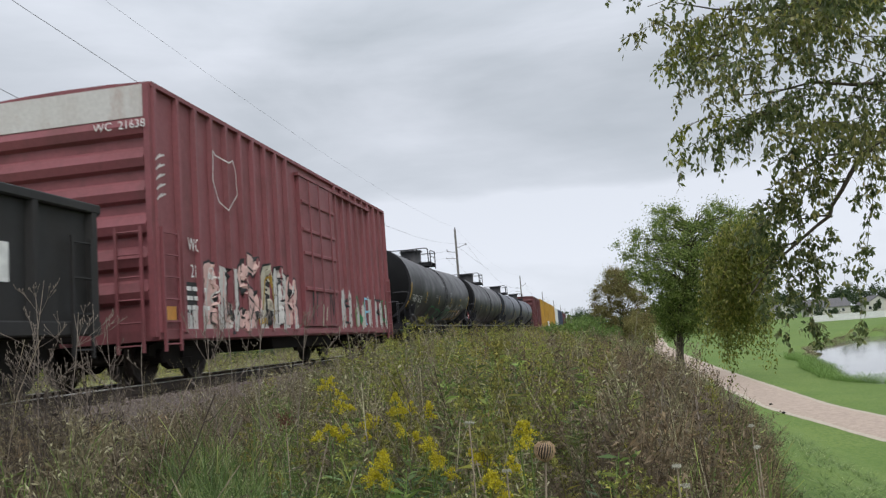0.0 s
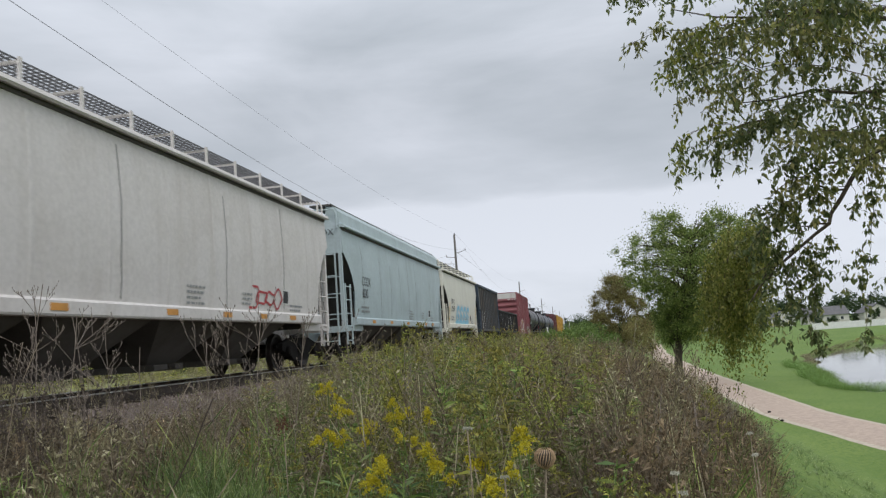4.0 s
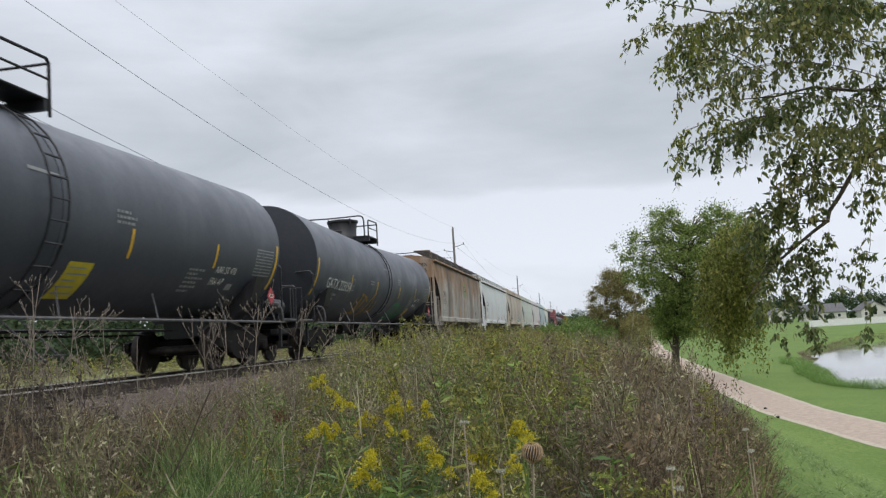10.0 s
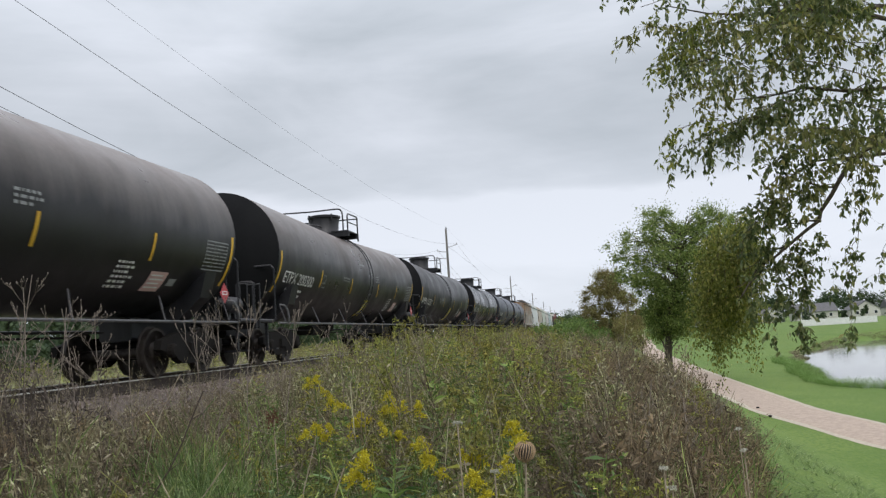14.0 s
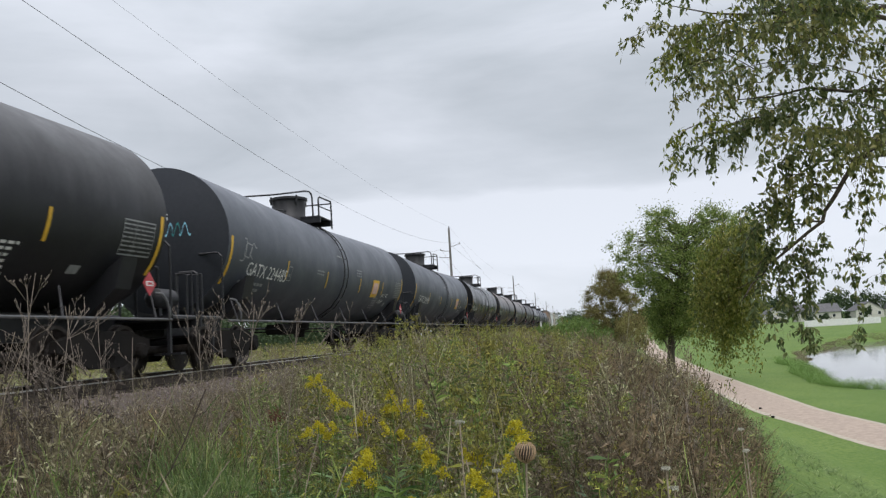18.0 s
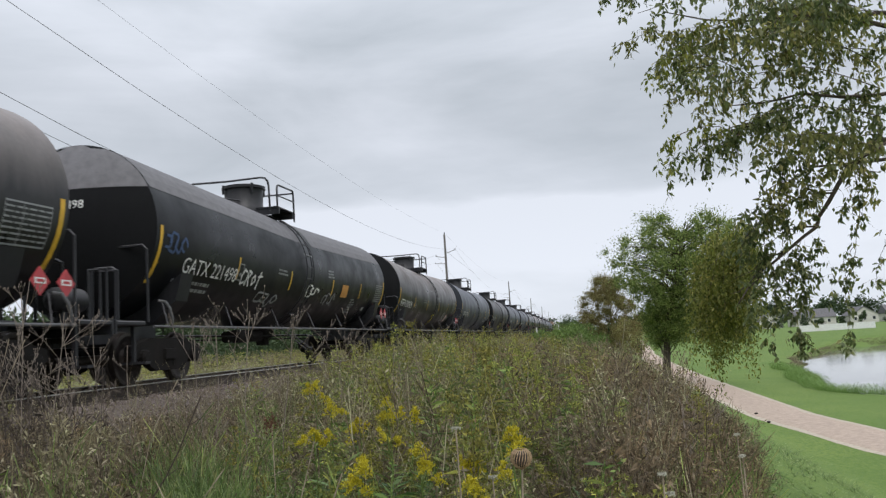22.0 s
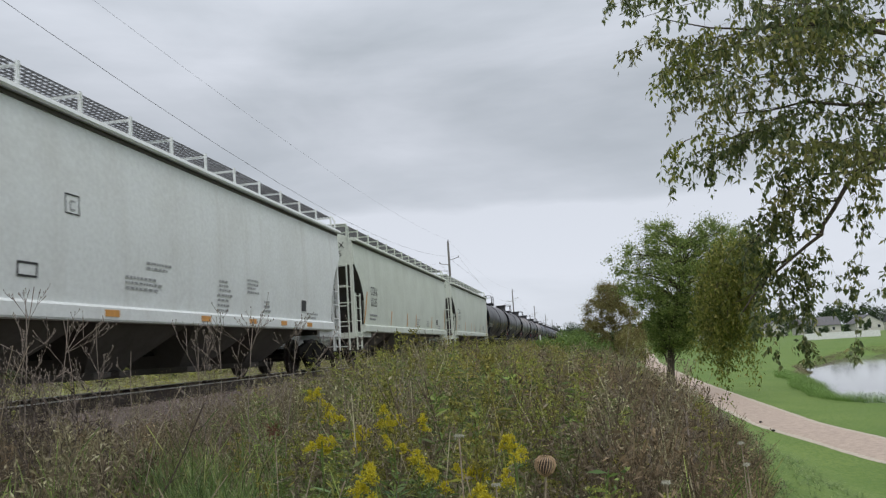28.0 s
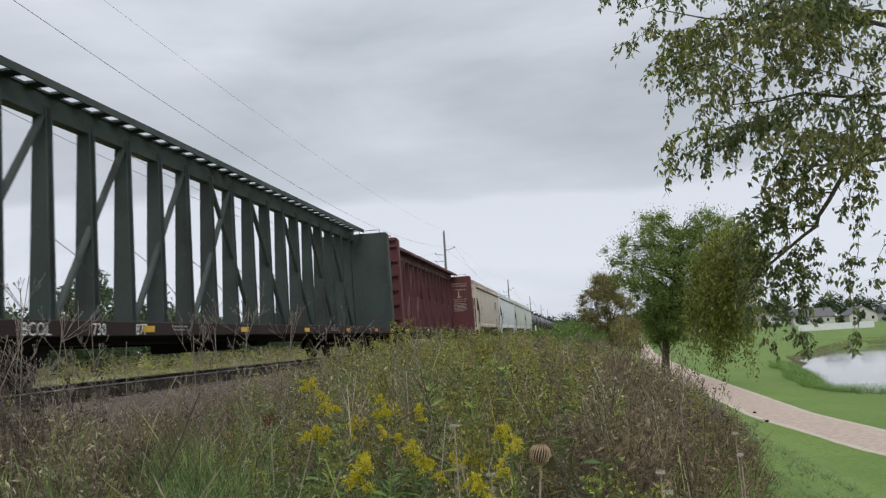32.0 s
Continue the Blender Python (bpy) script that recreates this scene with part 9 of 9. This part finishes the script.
def hanging_spray(x, y, z, ex, ez, seed, subs=11, drop=(0.16, 0.5), leaf="leaf_fore", size=0.062, depth=0.35):
    """A twig from (x, y, z) out to (ex, y, ez), with leafy shoots that hang from it. Its origin is its root, so that it can swing."""
    rnd = np.random.default_rng(seed)
    if y < 10:
        x, ex, z, ez, size = x + 0.05, ex + 0.06, z + 0.05, ez + 0.09, size * 1.25
    root = Vector((x, y, z))
    t = np.linspace(0, 1, 7)
    L = math.hypot(ex - x, ez - z)
    dy = rnd.uniform(-depth, depth)
    main = np.stack([(ex - x) * t, dy * t, (ez - z) * t + 0.10 * L * np.sin(math.pi * t) - 0.04 * L * t ** 2], 1)
    paths, widths, lv = [main, main + [0, 0.002, 0.001]], [0.011, 0.011], []
    for i in range(subs):
        u = (i + rnd.uniform(0.2, 0.9)) / subs
        b = np.array([np.interp(u, t, main[:, j]) for j in range(3)])
        ln = rnd.uniform(*drop)
        a = rnd.uniform(0, 6.28)
        s = np.linspace(0, 1, 6)
        out = rnd.uniform(0.05, 0.22)
        p = np.stack([b[0] + math.cos(a) * out * np.sqrt(s) + np.sign(ex - x) * 0.06 * s, b[1] + math.sin(a) * out * np.sqrt(s), b[2] + 0.05 * np.sin(2.4 * s) - ln * s ** 1.4], 1)
        paths.append(p)
        widths.append(0.0035)
        k = int(11 + 32 * ln) if y < 10 else int(34 + 95 * ln)
        q = rnd.uniform(0.02, 1.0, k)
        base = np.stack([np.interp(q, s, p[:, j]) for j in range(3)], 1) + rnd.normal(0, 0.020 if y < 10 else 0.055, (k, 3))
        way = unit(rnd.normal(0, 0.55, (k, 3)) + [0, 0, -0.95])
        side = unit(np.cross(way, rnd.normal(0, 1, (k, 3))))
        lv.append(leaf_quads(base, way, side, size * rnd.uniform(0.65, 1.25, k), size * rnd.uniform(0.30, 0.52, k), 0.04))
    sp = part("branch_spray", fast_mesh("branch_spray", ribbons(paths, widths, rnd), np.arange(4 * sum(len(p) - 1 for p in paths)).reshape(-1, 4), "twig"), None, near_tree, "", Matrix.Translation(root - NT))
    v = np.concatenate(lv)
    part("leaves", fast_mesh("leaves", v, np.arange(len(v)).reshape(-1, 4), leaf), None, sp)
    return sp, root - NT


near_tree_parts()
SWING = []
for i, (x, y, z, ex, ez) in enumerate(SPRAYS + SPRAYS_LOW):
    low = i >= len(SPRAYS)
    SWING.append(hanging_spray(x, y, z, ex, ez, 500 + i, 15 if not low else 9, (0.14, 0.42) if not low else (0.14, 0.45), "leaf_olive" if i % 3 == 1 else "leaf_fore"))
for i in range(20):
    r = random.Random(800 + i)
    u, w = r.random(), r.random()
    x, z = 1.75 + 1.45 * u, 3.75 - w * (0.5 + 1.5 * u)
    reach, drop = r.uniform(0.3, 0.9), r.uniform(-0.15, 0.55)
    if x - reach < 1.3 and 2.2 < z < 3.1:
        x += 0.8
    SWING.append(hanging_spray(x, r.uniform(7.6, 9.6), z, x - reach, z - drop, 830 + i, 9, (0.12, 0.45), ("leaf_fall", "leaf_fore", "leaf_olive")[i % 3], 0.06, 0.4))
for i, (x, y, z, ex, ez) in enumerate(((1.55, 8.1, 2.32, 0.95, 2.12), (1.9, 8.2, 2.35, 1.2, 2.02), (1.7, 8.0, 2.2, 1.3, 1.95))):
    SWING.append(hanging_spray(x, y, z, ex, ez, 870 + i, 8, (0.15, 0.36), "leaf_fore" if i % 3 else "leaf_fall", 0.06, 0.2))
for i, (x, y, z, ex, ez) in enumerate(((1.30, 8.2, 3.36, 0.62, 3.27), (1.25, 8.3, 3.98, 0.48, 3.88), (1.55, 8.2, 3.0, 1.02, 2.72), (1.35, 8.1, 3.75, 0.72, 3.74))):
    SWING.append(hanging_spray(x, y, z, ex, ez, 890 + i, 9, (0.06, 0.26), "leaf_olive" if i == 0 else "leaf_fore", 0.06, 0.15))
for i in range(5):
    # dense leafy twigs towards the trunk, high on the near side
    r = random.Random(900 + i)
    x, z = 2.7 + 0.7 * r.random(), 2.0 + 1.9 * r.random()
    SWING.append(hanging_spray(x, r.uniform(7.4, 8.6), z, x - r.uniform(0.3, 0.7), z - r.uniform(-0.1, 0.4), 930 + i, 10, (0.15, 0.5), "leaf_fore", 0.06, 0.4))
for i in range(12):
    # the thick of the crown, at the top by the trunk
    r = random.Random(960 + i)
    x, z = 2.55 + 0.75 * r.random(), 3.25 + 1.0 * r.random()
    SWING.append(hanging_spray(x, r.uniform(7.4, 9.0), z, x - r.uniform(0.35, 0.8), z - r.uniform(-0.15, 0.25), 980 + i, 12, (0.15, 0.45), "leaf_olive" if i % 2 else "leaf_fore", 0.06, 0.4))
for i in range(24):
    r = random.Random(700 + i)
    x = 1.94 + 0.66 * r.random()
    SWING.append(hanging_spray(x, 11.2 + 0.9 * r.random(), 1.85 - 0.95 * r.random() * (2.75 - x), x - r.uniform(0.05, 0.35), 0.95 - 0.75 * r.random(), 600 + i, 13, (0.30, 0.85), "leaf_fall", 0.055, 0.3))


def leafy_string(pts, seed, tufts, leaf="leaf_fore", spread=0.05, y=8.2):
    """A thin shoot that hangs from the low limb through the points (x, z), with leaves in tufts."""
    rnd = np.random.default_rng(seed)
    root = Vector((pts[0][0], y, pts[0][1]))
    t = np.linspace(0, 1, len(pts))
    s = np.linspace(0, 1, 4 * len(pts))
    line = np.stack([np.interp(s, t, [p[0] - root.x for p in pts]) + 0.008 * np.sin(21 * s + seed), 0.03 * np.sin(5 * s + seed), np.interp(s, t, [p[1] - root.z for p in pts])], 1)
    paths, widths, lv = [line], [0.006], []
    at = np.sort(rnd.uniform(0.04, 1.0, tufts))
    at[-1] = 1.0
    for u in at:
        b = np.array([np.interp(u, s, line[:, j]) for j in range(3)])
        e = b + rnd.normal(0, 1, 3) * [spread, spread, 0.3 * spread] + [0, 0, -0.05]
        paths.append(np.stack([b, (b + e) / 2 + [0, 0, 0.012], e]))
        widths.append(0.003)
        k = int(rnd.integers(4, 10))
        base = b + (e - b) * rnd.uniform(0.2, 1.1, k)[:, None] + rnd.normal(0, 0.012, (k, 3))
        way = unit(rnd.normal(0, 0.5, (k, 3)) + [0, 0, -0.9])
        lv.append(leaf_quads(base, way, unit(np.cross(way, rnd.normal(0, 1, (k, 3)))), rnd.uniform(0.045, 0.085, k), rnd.uniform(0.022, 0.038, k), 0.04))
    sp = part("branch_string", fast_mesh("branch_string", ribbons(paths, widths, rnd), np.arange(4 * sum(len(p) - 1 for p in paths)).reshape(-1, 4), "twig"), None, near_tree, "", Matrix.Translation(root - NT))
    v = np.concatenate(lv)
    part("leaves", fast_mesh("leaves", v, np.arange(len(v)).reshape(-1, 4), leaf), None, sp)
    return sp, root - NT


STRINGS = (
    (((2.82, 1.83), (2.83, 1.41), (2.76, 1.02), (2.64, 0.70), (2.64, 0.32), (2.59, 0.11)), 30),
    (((2.82, 1.41), (2.90, 1.30), (2.94, 1.22)), 5), (((2.76, 1.10), (2.66, 0.98), (2.60, 0.92)), 6), (((2.72, 0.90), (2.62, 0.80), (2.64, 0.62)), 8),
    (((2.42, 1.28), (2.47, 1.05), (2.49, 0.77), (2.46, 0.60)), 9), (((2.36, 1.22), (2.40, 1.08), (2.37, 0.98)), 6),
    (((2.17, 1.10), (2.16, 0.80), (2.16, 0.35), (2.17, 0.04)), 34), (((2.12, 1.08), (2.08, 0.80), (2.10, 0.45), (2.20, 0.15)), 26), (((2.22, 1.12), (2.24, 0.80), (2.20, 0.40)), 22),
    (((2.02, 1.02), (1.97, 0.59), (1.90, 0.12)), 20), (((1.98, 0.98), (1.95, 0.70), (1.93, 0.40)), 12), (((2.29, 1.20), (2.30, 0.84), (2.28, 0.50)), 13),
    (((2.96, 1.82), (2.97, 1.58)), 5), (((3.02, 1.12), (2.93, 0.85), (2.87, 0.66)), 10), (((2.10, 1.26), (2.08, 1.05), (2.04, 0.92)), 9), (((2.26, 1.18), (2.20, 1.0), (2.24, 0.86)), 10),
    (((1.94, 1.14), (1.90, 1.0), (1.86, 0.85)), 12), (((1.92, 1.10), (1.80, 0.95), (1.78, 0.65)), 18), (((1.87, 1.38), (1.78, 1.22), (1.76, 0.98)), 14), (((1.84, 1.36), (1.70, 1.18), (1.66, 1.02)), 10),
    (((1.84, 0.90), (1.82, 0.60), (1.80, 0.25)), 16), (((1.98, 1.40), (1.92, 1.22), (1.88, 1.08)), 12), (((1.74, 0.78), (1.70, 0.55), (1.70, 0.38)), 12), (((2.66, 1.70), (2.70, 1.50), (2.68, 1.40)), 9), (((2.30, 1.62), (2.28, 1.42), (2.30, 1.34)), 10), (((2.16, 1.54), (2.12, 1.36), (2.14, 1.28)), 10))
for i, (pts, tufts) in enumerate(STRINGS):
    SWING.append(leafy_string(pts, 1010 + i, tufts))


# ---- the far side of the lawn ----
def house(x, y, w, d, h, wall, seed, gable_front=True):
    z = ground_z(x, y)
    p = thing("house", "pale single-family house with a dark shingled roof", "house", "houses beyond the pond", "", pose(x, y, z))
    part("wall", Mesh().box(-w / 2, w / 2, -d / 2, d / 2, -0.5, h), wall, p)
    r = 0.32 * (w if gable_front else d)
    if gable_front:
        part("roof", Mesh().prism([(-w / 2 - 0.4, h - 0.15), (0, h + r), (w / 2 + 0.4, h - 0.15), (w / 2 + 0.4, h - 0.3), (0, h + r - 0.25), (-w / 2 - 0.4, h - 0.3)], "y", -d / 2 - 0.3, d / 2 + 0.3), "shingle", p)
        part("gable", Mesh().prism([(-w / 2, h), (0, h + r - 0.2), (w / 2, h)], "y", -d / 2, -d / 2 + 0.2), wall, p)
    else:
        part("roof", Mesh().prism([(-d / 2 - 0.4, h - 0.15), (0, h + r), (d / 2 + 0.4, h - 0.15), (d / 2 + 0.4, h - 0.3), (-d / 2 - 0.4, h - 0.3)], "x", -w / 2 - 0.3, w / 2 + 0.3), "shingle", p)
    for i in range(3):
        wx = -w / 2 + w * (i + 0.5) / 3
        win = part("window", Mesh().box(wx - 0.55, wx + 0.55, -d / 2 - 0.05, -d / 2 + 0.02, 1.0, 2.2), "white_vinyl", p)
        part("pane", Mesh().box(wx - 0.45, wx + 0.45, -d / 2 - 0.07, -d / 2 - 0.045, 1.08, 2.12), "window_glass", win)


for i, (x, y, w, d, h, wall, gf) in enumerate(((58, 300, 9, 10, 3.0, "siding", True), (68.5, 302, 8, 9, 2.9, "siding", True), (84, 304, 14, 9, 3.1, "siding", False), (99, 300, 9, 10, 2.9, "siding", True), (114, 303, 12, 9, 3.0, "siding", False), (46, 306, 10, 9, 3.0, "siding", False))):
    house(x, y, w, d, h, wall, i, gf)
fence = thing("vinyl_fence", "long white vinyl fence beyond the pond", "fence", "", "", pose(0, 0, 0))
for i in range(8):
    x = 47.5 + 1.9 * i
    z = ground_z(x + 0.95, 181)
    part("fence_panel", Mesh().box(x + 0.04, x + 1.86, 180.97, 181.03, z, z + 1.35), "white_vinyl", fence)
    part("fence_post", Mesh().box(x - 0.06, x + 0.06, 180.94, 181.06, z - 0.2, z + 1.5), "white_vinyl", fence)


def far_woods(name, seed, n, where, label, leaf="leaf_far", size=0.9):
    """Distant trees past counting, as one object."""
    rnd = random.Random(seed)
    cl = []
    for i in range(n):
        x, y, h, w = where(rnd, i)
        z = ground_z(x, y)
        for k in range(7):
            u = rnd.random()
            cl.append((x + rnd.uniform(-1, 1) * w * (1 - 0.6 * u), y + rnd.uniform(-1, 1) * w * 0.5, z + h * (0.15 + 0.75 * u), w * rnd.uniform(0.35, 0.6)))
    rn = np.random.default_rng(seed)
    c = np.array(cl)
    per = 90
    b = np.repeat(c[:, :3], per, 0) + unit(rn.normal(0, 1, (len(c) * per, 3))) * (np.repeat(c[:, 3], per) * rn.uniform(0.3, 1.05, len(c) * per))[:, None]
    way = unit(rn.normal(0, 1, b.shape))
    v = leaf_quads(b, way, unit(np.cross(way, rn.normal(0, 1, b.shape))), size * rn.uniform(0.6, 1.3, len(b)), size * rn.uniform(0.4, 0.8, len(b)))
    return tagged(new(name, fast_mesh(name, v, np.arange(len(v)).reshape(-1, 4), leaf)), label, "woods", "", "stuff")


far_woods("far_woods", 1, 46, lambda r, i: (26 + 3.1 * i + r.uniform(-2, 2), 342 + r.uniform(-8, 25), r.uniform(8.0, 12.5), r.uniform(3.5, 5.5)), "distant line of green trees behind the houses")
far_woods("garden_trees", 2, 12, lambda r, i: (50 + 6.5 * i + r.uniform(-2, 2), 286 + r.uniform(-5, 4), r.uniform(2.5, 4.6), r.uniform(1.2, 2.0)), "small green garden trees among the houses", "leaf_far", 0.5)
far_woods("field_woods", 3, 60, lambda r, i: (-130 + r.uniform(-15, 25), -60 + 9.0 * i + r.uniform(-5, 5), r.uniform(4, 9), r.uniform(4, 6)), "distant hedge and trees across the field", "leaf_far", 1.1)
far_woods("field_hedge", 4, 70, lambda r, i: (-46 - 0.02 * i + r.uniform(-6, 4), -6 + 3.4 * i + r.uniform(-2, 2), r.uniform(5.9, 6.6), r.uniform(2.8, 3.8)), "overgrown green hedge across the field", "leaf_far", 0.6)
crown_tree("field_tree", "tall dark green tree standing in the field", -60.0, 92.0, -1.2, lobes(31, 34, 3.4, 3.4, 2.5, 12.0, 1.0, 1.6), [(0, 0, 0), (0.1, 0, 3), (0, 0, 6), (0, 0, 10)], 0.3, 7000, 0.4, "leaf_far", 32)
crown_tree("field_tree", "tall dark green tree standing in the field", -64.0, 78.0, -1.2, lobes(33, 34, 3.0, 3.0, 2.0, 9.5, 1.0, 1.5), [(0, 0, 0), (0.1, 0, 3), (0, 0, 5), (0, 0, 8)], 0.28, 6000, 0.4, "leaf_far", 34)
far_woods("far_hedge", 6, 70, lambda r, i: (-62 + r.uniform(-4, 4), -8 + 3.6 * i + r.uniform(-2, 2), r.uniform(7.6, 8.4), r.uniform(3.4, 4.4)), "second hedge further across the field", "leaf_far", 0.8)
far_woods("field_thicket", 8, 4, lambda r, i: (-47 + r.uniform(-1, 1), 70 + 4.2 * i, r.uniform(8.2, 9.2), r.uniform(2.6, 3.2)), "tall rounded thicket of bushes in the hedge", "leaf_far", 0.5)
far_woods("horizon_woods", 5, 40, lambda r, i: (-60 + 5.0 * i + r.uniform(-3, 3), 620 + r.uniform(-30, 60), r.uniform(7, 12), r.uniform(6, 9)), "hazy far trees at the end of the track", "leaf_far", 2.2)

post_m = thing("marker_post", "short white marker post beside the track", "post", "", "", pose(-2.85, 60, ground_z(-2.85, 60)))
part("post", Mesh().box(-0.05, 0.05, -0.05, 0.05, -0.2, 1.75, 0.01), "white_vinyl", post_m)
part("cap", Mesh().box(-0.07, 0.07, -0.07, 0.07, 1.75, 1.80, 0.01), "white_vinyl", post_m)
for i, (x, y) in enumerate(((7.55, 34.96), (7.78, 38.36))):
    s = Mesh().lathe([(0.0, 0.04), (0.03, 0.085), (0.06, 0.07), (0.085, 0.03)], "z", (0, 0, 0), 7)
    st = solid("rock", s, "under", "small dark rock lying at the edge of the path", "rock")
    st.matrix_basis = pose(x, y, ground_z(x, y) + 0.02, 0, 0, 40 * i)


def motions():
    """The train rolls away at an even speed; its wheels turn with it."""
    for car, s in CARS:
        walk(car, [(t, pose(TRACK, s + SPEED * t, 0)) for t in (0, 8, 16, 24, 32)])
    step = -math.degrees(SPEED / FPS / 0.457)
    first = {}
    for w, y in WHEELS:
        if y not in first:
            walk(w, [(k / FPS, pose(0, y, 0.457, step * k)) for k in range(int(SECONDS * FPS) + 1)])
            first[y] = w
        else:
            w.rotation_mode = "QUATERNION"
            keys = w.animation_data_create()
            keys.action = first[y].animation_data.action
            keys.action_slot = first[y].animation_data.action_slot
    # the near tree's twigs sway in the wind
    for i, (sp, at) in enumerate(SWING):
        rows = []
        for k in range(41):
            t = 0.8 * k
            g = 0.6 + 0.4 * math.sin(0.5 * t + 0.3 * i)
            rows.append((t, pose(*at, 1.6 * g * math.sin(1.9 * t + 1.7 * i), 2.4 * g * math.sin(2.3 * t + 2.1 * i + 0.6), 1.5 * g * math.sin(1.3 * t + i))))
        walk(sp, rows)
    # the tall seed head and the goldenrod nod
    for i, p in enumerate([SEED_HEAD] + FLOWERS):
        m = p.matrix_basis.translation.copy()
        amp = 1.3 if i == 0 else 0.9
        walk(p, [(0.8 * k, pose(*m, amp * 0.5 * math.sin(1.7 * k + i), amp * math.sin(1.3 * k + 2 * i))) for k in range(41)])


motions()
